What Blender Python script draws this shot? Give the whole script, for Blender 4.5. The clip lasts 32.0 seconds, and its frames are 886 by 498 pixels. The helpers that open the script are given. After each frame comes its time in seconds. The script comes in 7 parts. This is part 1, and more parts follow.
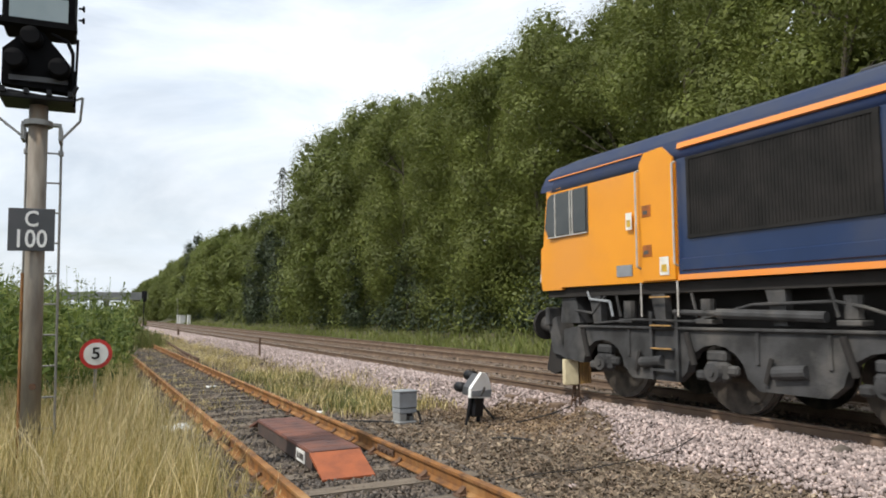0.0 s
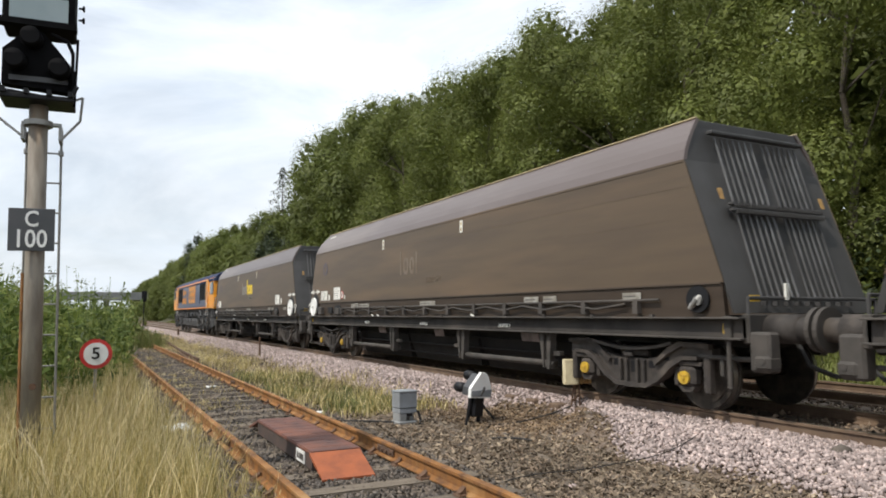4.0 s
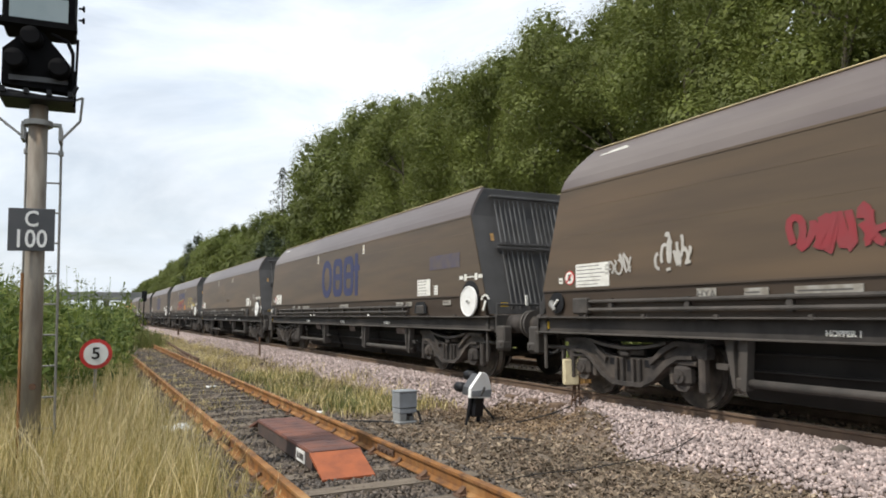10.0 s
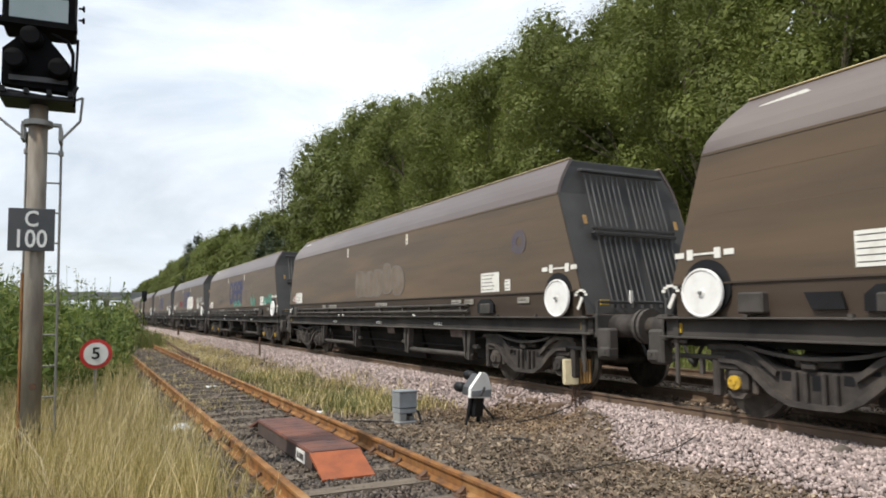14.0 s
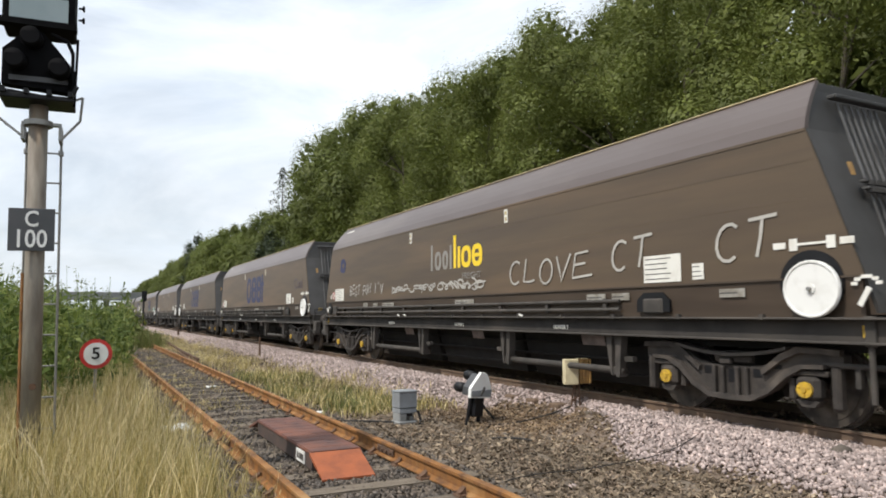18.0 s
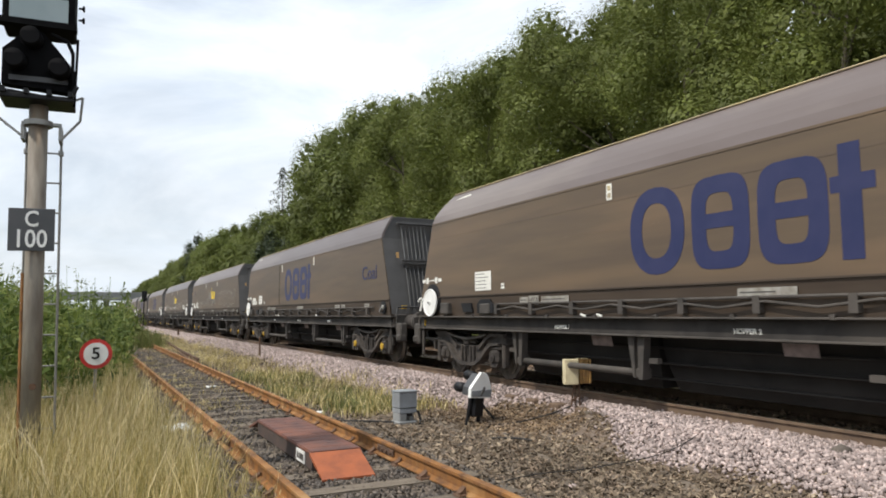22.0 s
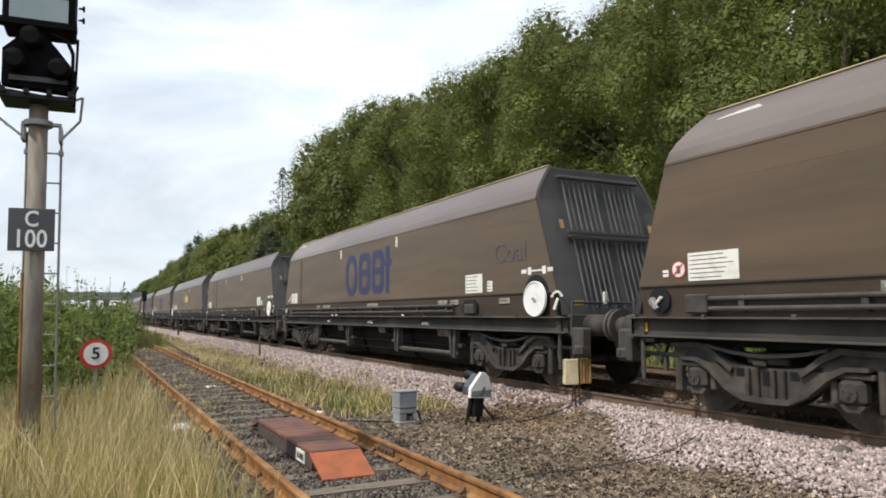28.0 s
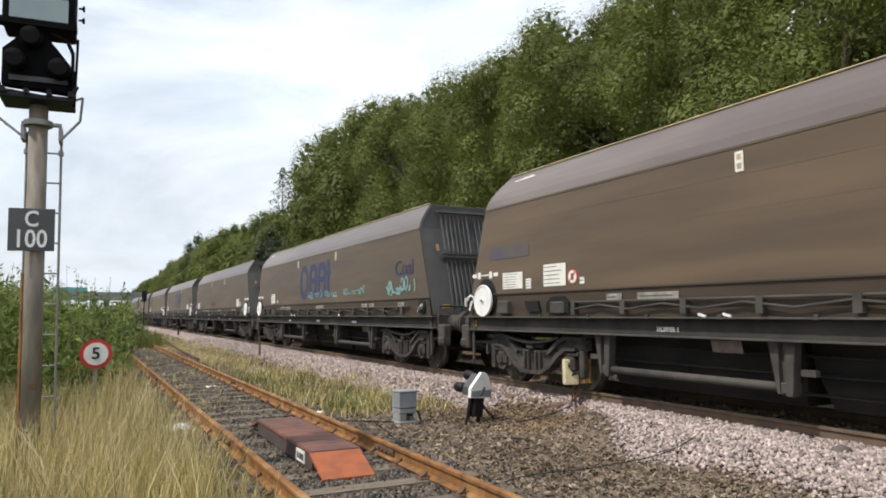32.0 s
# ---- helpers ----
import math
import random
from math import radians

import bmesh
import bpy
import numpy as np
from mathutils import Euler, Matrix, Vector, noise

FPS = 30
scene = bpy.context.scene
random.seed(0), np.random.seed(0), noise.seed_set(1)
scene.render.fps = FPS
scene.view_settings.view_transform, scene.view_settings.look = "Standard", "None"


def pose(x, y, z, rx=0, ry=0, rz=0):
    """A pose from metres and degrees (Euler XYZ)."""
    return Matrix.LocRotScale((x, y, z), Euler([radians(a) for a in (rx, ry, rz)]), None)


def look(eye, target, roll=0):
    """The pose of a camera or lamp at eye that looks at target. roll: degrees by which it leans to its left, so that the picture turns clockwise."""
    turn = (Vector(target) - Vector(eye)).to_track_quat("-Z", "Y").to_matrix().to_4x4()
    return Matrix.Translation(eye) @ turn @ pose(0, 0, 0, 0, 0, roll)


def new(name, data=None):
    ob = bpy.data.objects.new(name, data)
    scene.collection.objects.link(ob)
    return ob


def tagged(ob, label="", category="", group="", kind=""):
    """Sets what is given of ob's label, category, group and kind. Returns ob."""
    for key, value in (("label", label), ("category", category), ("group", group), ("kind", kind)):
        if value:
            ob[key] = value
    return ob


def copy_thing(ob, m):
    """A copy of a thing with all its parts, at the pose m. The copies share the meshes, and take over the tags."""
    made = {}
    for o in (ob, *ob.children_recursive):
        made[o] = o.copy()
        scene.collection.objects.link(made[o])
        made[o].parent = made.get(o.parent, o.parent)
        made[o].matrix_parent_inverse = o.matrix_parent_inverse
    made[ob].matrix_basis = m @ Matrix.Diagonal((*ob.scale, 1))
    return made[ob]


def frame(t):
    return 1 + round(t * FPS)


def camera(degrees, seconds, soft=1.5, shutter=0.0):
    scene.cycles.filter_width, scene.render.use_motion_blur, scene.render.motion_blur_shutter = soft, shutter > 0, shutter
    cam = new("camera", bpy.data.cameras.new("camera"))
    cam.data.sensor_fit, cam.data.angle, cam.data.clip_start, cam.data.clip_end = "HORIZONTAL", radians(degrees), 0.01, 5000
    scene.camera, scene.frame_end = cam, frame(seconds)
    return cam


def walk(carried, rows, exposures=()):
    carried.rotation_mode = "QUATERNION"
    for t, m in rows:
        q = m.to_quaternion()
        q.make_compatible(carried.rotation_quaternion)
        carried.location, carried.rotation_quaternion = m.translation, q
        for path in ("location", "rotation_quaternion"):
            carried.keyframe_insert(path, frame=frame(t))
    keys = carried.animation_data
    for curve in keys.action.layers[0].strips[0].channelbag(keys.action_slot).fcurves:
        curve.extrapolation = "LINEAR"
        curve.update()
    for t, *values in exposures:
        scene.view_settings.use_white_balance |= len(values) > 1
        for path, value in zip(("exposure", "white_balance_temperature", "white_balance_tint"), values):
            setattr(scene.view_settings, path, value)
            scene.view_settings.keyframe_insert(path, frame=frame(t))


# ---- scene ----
import itertools

# Axes: y runs along the railway away from the camera, x to its right, z = 0 is the top of the main line's rails.
TRACK_X, SIDING_X, SIDING_Z = 8.079, 2.386, -0.212
STRETCH = 1.0707         # wagon lengths below are in shorter units
PITCH = 18.975           # wagon length over buffers

cam = camera(64.5, 32.0, soft=1.8, shutter=0.05)
walk(cam, [(t, pose(0, 0, 1.2332, 95.335, 0, -27.013) @ pose(0, 0, 0, 0, 0, -0.103)) for t in (0.0, 32.0)],
     exposures=[(0.0, 0.07), (32.0, 0.07)])

# ---- light ----
SUN_AZ, SUN_EL = math.atan2(-0.85, -0.10), radians(52)


def make_world():
    world = bpy.data.worlds.new("sky")
    scene.world = world
    world.use_nodes = True
    nt = world.node_tree
    nt.nodes.clear()
    N, L = nt.nodes.new, nt.links.new
    out, bg, sky = N("ShaderNodeOutputWorld"), N("ShaderNodeBackground"), N("ShaderNodeTexSky")
    sky.sky_type, sky.sun_disc = "NISHITA", False
    sky.sun_elevation, sky.sun_rotation = SUN_EL, SUN_AZ
    sky.air_density, sky.dust_density, sky.ozone_density = 1.0, 1.6, 1.5
    bg.inputs["Strength"].default_value = 0.1
    co, mp = N("ShaderNodeTexCoord"), N("ShaderNodeMapping")
    mp.inputs["Scale"].default_value = (1.0, 1.0, 2.6)
    mp.inputs["Location"].default_value = (1.35, 2.1, 0.7)
    L(co.outputs["Generated"], mp.inputs["Vector"])
    n1, n2 = N("ShaderNodeTexNoise"), N("ShaderNodeTexNoise")
    for n, s, d, r in ((n1, 2.3, 6, 0.55), (n2, 5.0, 8, 0.6)):
        n.inputs["Scale"].default_value, n.inputs["Detail"].default_value, n.inputs["Roughness"].default_value = s, d, r
        n.inputs["Distortion"].default_value = 0.5
        L(mp.outputs["Vector"], n.inputs["Vector"])
    r1, r2 = N("ShaderNodeMapRange"), N("ShaderNodeMapRange")
    for r, n, a, b, lo, hi in ((r1, n1, 0.36, 0.60, 0.56, 0.97), (r2, n2, 0.3, 0.75, 0.0, 1.0)):
        for k, v in zip(("From Min", "From Max", "To Min", "To Max"), (a, b, lo, hi)):
            r.inputs[k].default_value = v
        L(n.outputs["Fac"], r.inputs["Value"])
    cloud = N("ShaderNodeMix")
    cloud.data_type = "RGBA"
    cloud.inputs["A"].default_value, cloud.inputs["B"].default_value = (9.6, 10.6, 11.7, 1), (11.2, 11.7, 12.2, 1)
    L(r2.outputs["Result"], cloud.inputs["Factor"])
    mix = N("ShaderNodeMix")
    mix.data_type = "RGBA"
    L(r1.outputs["Result"], mix.inputs["Factor"])
    L(sky.outputs["Color"], mix.inputs["A"])
    L(cloud.outputs["Result"], mix.inputs["B"])
    # the cloud layer thins to grey haze low over the land
    sep, low, dim = N("ShaderNodeSeparateXYZ"), N("ShaderNodeMapRange"), N("ShaderNodeVectorMath")
    L(co.outputs["Generated"], sep.inputs["Vector"])
    for k, v in zip(("From Min", "From Max", "To Min", "To Max"), (0.0, 0.34, 0.80, 1.02)):
        low.inputs[k].default_value = v
    L(sep.outputs["Z"], low.inputs["Value"])
    dim.operation = "SCALE"
    L(mix.outputs["Result"], dim.inputs[0])
    L(low.outputs["Result"], dim.inputs["Scale"])
    L(dim.outputs["Vector"], bg.inputs["Color"])
    L(bg.outputs["Background"], out.inputs["Surface"])
    sun = bpy.data.lights.new("sun", "SUN")
    sun.energy, sun.angle, sun.color = 3.3, radians(1.2), (1.0, 0.94, 0.84)
    d = Vector((math.sin(SUN_AZ) * math.cos(SUN_EL), math.cos(SUN_AZ) * math.cos(SUN_EL), math.sin(SUN_EL)))
    ob = new("sun", sun)
    ob.matrix_world = look(d * 60, (0, 0, 0))


make_world()


# ---- materials ----
def material(name, base, rough=0.7, metal=0.0, second=None, scale=6.0, detail=6.0, mixlo=0.35, mixhi=0.65, third=None,
             scale3=0.8, bump=0.0, bumpscale=40.0, rand=0.0, randkind="object", stretch=(1, 1, 1), spec=0.5, lo3=0.5, hi3=0.7):
    m = bpy.data.materials.new(name)
    m.use_nodes = True
    nt = m.node_tree
    b = nt.nodes["Principled BSDF"]
    N, L = nt.nodes.new, nt.links.new
    b.inputs["Roughness"].default_value, b.inputs["Metallic"].default_value = rough, metal
    b.inputs["Specular IOR Level"].default_value = spec
    co, mp = N("ShaderNodeTexCoord"), N("ShaderNodeMapping")
    mp.inputs["Scale"].default_value = stretch
    L(co.outputs["Object"], mp.inputs["Vector"])
    rgb = N("ShaderNodeRGB")
    rgb.outputs[0].default_value = (*base, 1)
    col = rgb.outputs[0]

    def noisemix(col, other, sc, lo, hi, det):
        n, r, x = N("ShaderNodeTexNoise"), N("ShaderNodeMapRange"), N("ShaderNodeMix")
        n.inputs["Scale"].default_value, n.inputs["Detail"].default_value = sc, det
        L(mp.outputs["Vector"], n.inputs["Vector"])
        r.inputs["From Min"].default_value, r.inputs["From Max"].default_value = lo, hi
        L(n.outputs["Fac"], r.inputs["Value"])
        x.data_type = "RGBA"
        L(r.outputs["Result"], x.inputs["Factor"])
        L(col, x.inputs["A"])
        x.inputs["B"].default_value = (*other, 1)
        return x.outputs["Result"]

    if second:
        col = noisemix(col, second, scale, mixlo, mixhi, detail)
    if third:
        col = noisemix(col, third, scale3, lo3, hi3, 4.0)
    if rand:
        hsv, r = N("ShaderNodeHueSaturation"), N("ShaderNodeMapRange")
        if randkind == "object":
            src = N("ShaderNodeObjectInfo").outputs["Random"]
        else:
            src = N("ShaderNodeNewGeometry").outputs["Random Per Island"]
        r.inputs["To Min"].default_value, r.inputs["To Max"].default_value = 1 - rand, 1 + rand
        L(src, r.inputs["Value"])
        L(r.outputs["Result"], hsv.inputs["Value"])
        L(col, hsv.inputs["Color"])
        col = hsv.outputs["Color"]
    L(col, b.inputs["Base Color"])
    if bump:
        n, bp = N("ShaderNodeTexNoise"), N("ShaderNodeBump")
        n.inputs["Scale"].default_value, n.inputs["Detail"].default_value = bumpscale, 6.0
        L(mp.outputs["Vector"], n.inputs["Vector"])
        bp.inputs["Strength"].default_value, bp.inputs["Distance"].default_value = bump, 0.02
        L(n.outputs["Fac"], bp.inputs["Height"])
        L(bp.outputs["Normal"], b.inputs["Normal"])
    return m


def leaf_material(name, a, b, c, rough=0.55, trans=0.25, wide=0.35):
    """Leaves: three greens by island, a little light through the blade."""
    m = bpy.data.materials.new(name)
    m.use_nodes = True
    nt = m.node_tree
    p = nt.nodes["Principled BSDF"]
    N, L = nt.nodes.new, nt.links.new
    g, ramp = N("ShaderNodeNewGeometry"), N("ShaderNodeValToRGB")
    e = ramp.color_ramp.elements
    e[0].color, e[1].color = (*a, 1), (*c, 1)
    k = e.new(0.5)
    k.color = (*b, 1)
    L(g.outputs["Random Per Island"], ramp.inputs["Fac"])
    co, n, r, x = N("ShaderNodeTexCoord"), N("ShaderNodeTexNoise"), N("ShaderNodeMapRange"), N("ShaderNodeHueSaturation")
    n.inputs["Scale"].default_value, n.inputs["Detail"].default_value = 0.55, 3
    L(co.outputs["Object"], n.inputs["Vector"])
    r.inputs["From Min"].default_value, r.inputs["From Max"].default_value = 0.3, 0.7
    r.inputs["To Min"].default_value, r.inputs["To Max"].default_value = 1 - wide, 1 + wide
    L(n.outputs["Fac"], r.inputs["Value"])
    L(r.outputs["Result"], x.inputs["Value"])
    L(ramp.outputs["Color"], x.inputs["Color"])
    L(x.outputs["Color"], p.inputs["Base Color"])
    p.inputs["Roughness"].default_value = rough
    p.inputs["Specular IOR Level"].default_value = 0.3
    tr, mx = N("ShaderNodeBsdfTranslucent"), N("ShaderNodeMixShader")
    L(x.outputs["Color"], tr.inputs["Color"])
    mx.inputs["Fac"].default_value = trans
    L(p.outputs["BSDF"], mx.inputs[1])
    L(tr.outputs["BSDF"], mx.inputs[2])
    L(mx.outputs["Shader"], nt.nodes["Material Output"].inputs["Surface"])
    return m


M = {}
M["ground"] = material("ground", (0.115, 0.088, 0.064), 0.95, second=(0.18, 0.145, 0.11), scale=9, third=(0.055, 0.043, 0.033), scale3=0.9, bump=0.9, bumpscale=26)
M["cess"] = material("cess", (0.12, 0.10, 0.08), 0.95, second=(0.06, 0.07, 0.03), scale=2.5, bump=0.8, bumpscale=18)
M["stone"] = material("stone", (0.46, 0.37, 0.345), 0.9, second=(0.31, 0.255, 0.24), scale=14, rand=0.5, randkind="island", bump=0.3)
M["stone_brown"] = material("stone_brown", (0.145, 0.104, 0.071), 0.95, second=(0.24, 0.182, 0.132), scale=1.6, rand=0.8, randkind="island", bump=0.3)
M["stone_dark"] = material("stone_dark", (0.085, 0.075, 0.067), 0.95, second=(0.122, 0.099, 0.08), scale=2, rand=0.75, randkind="island", bump=0.3)
M["old_ballast"] = material("old_ballast", (0.12, 0.085, 0.06), 0.95, second=(0.19, 0.15, 0.12), scale=12, bump=0.9, bumpscale=24)
M["rust"] = material("rust", (0.27, 0.118, 0.030), 0.85, second=(0.115, 0.055, 0.024), scale=7, mixlo=0.4, mixhi=0.7, third=(0.34, 0.19, 0.075), scale3=2.6, bump=0.35, bumpscale=60)
M["rust_dark"] = material("rust_dark", (0.13, 0.07, 0.04), 0.9, second=(0.08, 0.05, 0.035), scale=12, bump=0.4, bumpscale=60)
M["rail_side"] = material("rail_side", (0.11, 0.072, 0.05), 0.8, second=(0.17, 0.115, 0.075), scale=4, bump=0.2)
M["rail_top"] = material("rail_top", (0.42, 0.36, 0.31), 0.32, metal=0.8, second=(0.26, 0.2, 0.16), scale=3)
M["timber"] = material("timber", (0.19, 0.155, 0.115), 0.9, second=(0.11, 0.088, 0.066), scale=5, stretch=(0.6, 7, 7), rand=0.2, bump=0.7, bumpscale=16)
M["ramp_top"] = material("ramp_top", (0.16, 0.065, 0.045), 0.75, second=(0.09, 0.045, 0.038), scale=5, third=(0.22, 0.08, 0.045), scale3=1.5, bump=0.2)
M["ramp_toe"] = material("ramp_toe", (0.36, 0.10, 0.035), 0.7, second=(0.26, 0.075, 0.03), scale=8, bump=0.25)
M["ramp_side"] = material("ramp_side", (0.055, 0.045, 0.042), 0.8, second=(0.09, 0.06, 0.05), scale=9)
M["white"] = material("white", (0.78, 0.78, 0.76), 0.55, second=(0.62, 0.61, 0.58), scale=5, mixlo=0.5, mixhi=0.8)
M["label"] = material("label", (0.74, 0.73, 0.68), 0.6, second=(0.52, 0.49, 0.43), scale=6, mixlo=0.5, mixhi=0.85)
M["plate_pink"] = material("plate_pink", (0.20, 0.155, 0.14), 0.7, second=(0.12, 0.095, 0.085), scale=8)
M["dirty_label"] = material("dirty_label", (0.34, 0.33, 0.30), 0.7, second=(0.2, 0.18, 0.15), scale=9)
M["ink"] = material("ink", (0.08, 0.075, 0.07), 0.7)
M["cream"] = material("cream", (0.66, 0.58, 0.38), 0.6, second=(0.5, 0.42, 0.26), scale=7, mixlo=0.45, mixhi=0.8)
M["ochre"] = material("ochre", (0.42, 0.25, 0.08), 0.7, second=(0.26, 0.15, 0.06), scale=9)
M["grey_box"] = material("grey_box", (0.27, 0.29, 0.31), 0.6, second=(0.2, 0.21, 0.22), scale=5)
M["black"] = material("black", (0.008, 0.008, 0.009), 0.5, second=(0.013, 0.013, 0.015), scale=4, spec=0.25)
M["rubber"] = material("rubber", (0.025, 0.024, 0.023), 0.8)
M["red"] = material("red", (0.52, 0.03, 0.025), 0.5)
M["steel_post"] = material("steel_post", (0.25, 0.225, 0.185), 0.65, second=(0.14, 0.115, 0.09), scale=3, third=(0.27, 0.16, 0.08), scale3=1.4, stretch=(3, 3, 0.7), bump=0.15, lo3=0.56, hi3=0.75)
M["galv"] = material("galv", (0.27, 0.27, 0.26), 0.5, metal=0.5, second=(0.28, 0.27, 0.25), scale=8)
M["plate"] = material("plate", (0.055, 0.058, 0.062), 0.45, second=(0.075, 0.075, 0.08), scale=3)
M["screen"] = material("screen", (0.24, 0.30, 0.31), 0.25, second=(0.3, 0.36, 0.37), scale=2)
M["lamp_black"] = material("lamp_black", (0.0045, 0.0045, 0.005), 0.9, second=(0.008, 0.008, 0.009), scale=6, spec=0.1)
M["lens"] = material("lens", (0.008, 0.008, 0.009), 0.85, spec=0.1)
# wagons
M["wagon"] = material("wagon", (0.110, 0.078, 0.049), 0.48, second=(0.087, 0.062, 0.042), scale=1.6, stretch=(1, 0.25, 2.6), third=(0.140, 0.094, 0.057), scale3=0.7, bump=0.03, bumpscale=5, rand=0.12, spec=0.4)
# same body paint, with the sky's light on the cant put into the colour
M["wagon_top_skylit"] = material("wagon_top_skylit", (0.128, 0.103, 0.098), 0.38, second=(0.112, 0.087, 0.08), scale=1.5, stretch=(1, 0.4, 2.0), third=(0.175, 0.145, 0.13), scale3=0.6, rand=0.12)
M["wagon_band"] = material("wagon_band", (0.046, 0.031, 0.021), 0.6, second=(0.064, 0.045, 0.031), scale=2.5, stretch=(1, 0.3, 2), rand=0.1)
M["wagon_end"] = material("wagon_end", (0.062, 0.060, 0.060), 0.6, second=(0.048, 0.046, 0.045), scale=2.2, bump=0.05, rand=0.12)
M["wagon_rib"] = material("wagon_rib", (0.115, 0.115, 0.118), 0.6, second=(0.062, 0.060, 0.060), scale=3, rand=0.35)
M["frame"] = material("frame", (0.068, 0.059, 0.052), 0.75, second=(0.038, 0.034, 0.030), scale=4, third=(0.078, 0.067, 0.058), scale3=1.2, bump=0.15, rand=0.12)
M["frame_dark"] = material("frame_dark", (0.055, 0.050, 0.047), 0.75, second=(0.036, 0.033, 0.031), scale=4, third=(0.08, 0.07, 0.062), scale3=1.0, spec=0.2)
M["bogie"] = material("bogie", (0.056, 0.047, 0.041), 0.8, second=(0.028, 0.024, 0.022), scale=6, third=(0.105, 0.086, 0.071), scale3=1.7, bump=0.25, rand=0.15)
M["under"] = material("under", (0.030, 0.028, 0.027), 0.9, second=(0.042, 0.039, 0.037), scale=2, spec=0.12)
M["wheel"] = material("wheel", (0.03, 0.026, 0.023), 0.6, metal=0.4, second=(0.1, 0.085, 0.07), scale=6)
M["tread"] = material("tread", (0.5, 0.48, 0.45), 0.28, metal=0.9)
M["yellow"] = material("yellow", (0.58, 0.37, 0.03), 0.6, second=(0.30, 0.19, 0.04), scale=14, mixlo=0.4, mixhi=0.75)
M["edge_yellow"] = material("edge_yellow", (0.55, 0.45, 0.22), 0.6, second=(0.34, 0.28, 0.18), scale=3)
M["logo_blue"] = material("logo_blue", (0.011, 0.017, 0.075), 0.5, second=(0.02, 0.024, 0.085), scale=3)
M["logo_faded"] = material("logo_faded", (0.07, 0.06, 0.09), 0.55, second=(0.10, 0.078, 0.07), scale=4)
M["logo_grey"] = material("logo_grey", (0.27, 0.26, 0.24), 0.6, second=(0.22, 0.205, 0.185), scale=4)
M["logo_yellow"] = material("logo_yellow", (0.82, 0.58, 0.02), 0.5)
M["ghost"] = material("ghost", (0.175, 0.14, 0.105), 0.6, second=(0.135, 0.10, 0.07), scale=3)
M["soot"] = material("soot", (0.048, 0.036, 0.028), 0.7, second=(0.09, 0.062, 0.042), scale=5)
for key, rgb in {"spray_white": (0.5, 0.48, 0.44), "spray_grey": (0.18, 0.16, 0.14), "spray_orange": (0.50, 0.19, 0.035), "spray_red": (0.26, 0.022, 0.03),
                 "spray_yellow": (0.62, 0.5, 0.12), "spray_green": (0.09, 0.33, 0.25), "spray_teal": (0.22, 0.4, 0.40), "spray_pink": (0.62, 0.42, 0.38),
                 "spray_tan": (0.17, 0.15, 0.115), "spray_silver": (0.34, 0.315, 0.28), "spray_rust": (0.17, 0.065, 0.045)}.items():
    M[key] = material(key, rgb, 0.7, second=tuple(v * 0.62 + 0.03 for v in rgb), scale=3, mixlo=0.3, mixhi=0.75)
# locomotive
M["loco_blue"] = material("loco_blue", (0.007, 0.023, 0.076), 0.3, second=(0.010, 0.028, 0.088), scale=2, third=(0.04, 0.05, 0.085), scale3=0.8)
M["loco_roof"] = material("loco_roof", (0.010, 0.024, 0.078), 0.6, second=(0.026, 0.036, 0.072), scale=2, spec=0.3)
M["loco_orange"] = material("loco_orange", (0.76, 0.30, 0.010), 0.4, second=(0.71, 0.275, 0.010), scale=1.5, third=(0.70, 0.28, 0.03), scale3=0.9)
M["stripe"] = material("stripe", (0.80, 0.27, 0.045), 0.45, second=(0.72, 0.27, 0.07), scale=2)
M["grille"] = material("grille", (0.013, 0.0125, 0.012), 0.75, second=(0.024, 0.022, 0.021), scale=3, spec=0.2)
M["catch"] = material("catch", (0.40, 0.115, 0.012), 0.5, second=(0.22, 0.07, 0.012), scale=9)
M["nose"] = material("nose", (0.62, 0.30, 0.03), 0.5, second=(0.48, 0.25, 0.05), scale=2.5)
M["chassis"] = material("chassis", (0.062, 0.062, 0.064), 0.75, second=(0.028, 0.028, 0.028), scale=3.5, third=(0.115, 0.108, 0.10), scale3=1.6, bump=0.3, spec=0.3)
M["glass"] = material("glass", (0.03, 0.035, 0.035), 0.06, second=(0.05, 0.055, 0.05), scale=1.2, spec=0.6)
M["handrail"] = material("handrail", (0.55, 0.53, 0.49), 0.4, second=(0.4, 0.37, 0.33), scale=6)
# plants
M["leaf"] = leaf_material("leaf", (0.108, 0.134, 0.027), (0.140, 0.165, 0.036), (0.178, 0.200, 0.052), trans=0.28, wide=0.36)
M["leaf_light"] = leaf_material("leaf_light", (0.092, 0.118, 0.024), (0.125, 0.152, 0.032), (0.165, 0.19, 0.048), trans=0.26, wide=0.3)
M["leaf_olive"] = leaf_material("leaf_olive", (0.090, 0.113, 0.024), (0.118, 0.143, 0.031), (0.152, 0.174, 0.046), trans=0.26, wide=0.36)
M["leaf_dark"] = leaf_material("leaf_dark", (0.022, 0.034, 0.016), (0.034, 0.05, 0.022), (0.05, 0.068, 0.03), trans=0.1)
M["weed"] = leaf_material("weed", (0.045, 0.075, 0.014), (0.11, 0.155, 0.032), (0.24, 0.28, 0.08), trans=0.35)
M["grass_green"] = leaf_material("grass_green", (0.09, 0.12, 0.03), (0.15, 0.17, 0.05), (0.22, 0.2, 0.08))
M["grass_dry"] = leaf_material("grass_dry", (0.20, 0.17, 0.05), (0.48, 0.39, 0.16), (0.78, 0.66, 0.40), rough=0.7, trans=0.3)
M["straw"] = leaf_material("straw", (0.40, 0.30, 0.16), (0.56, 0.46, 0.27), (0.72, 0.62, 0.42), rough=0.7, trans=0.15)
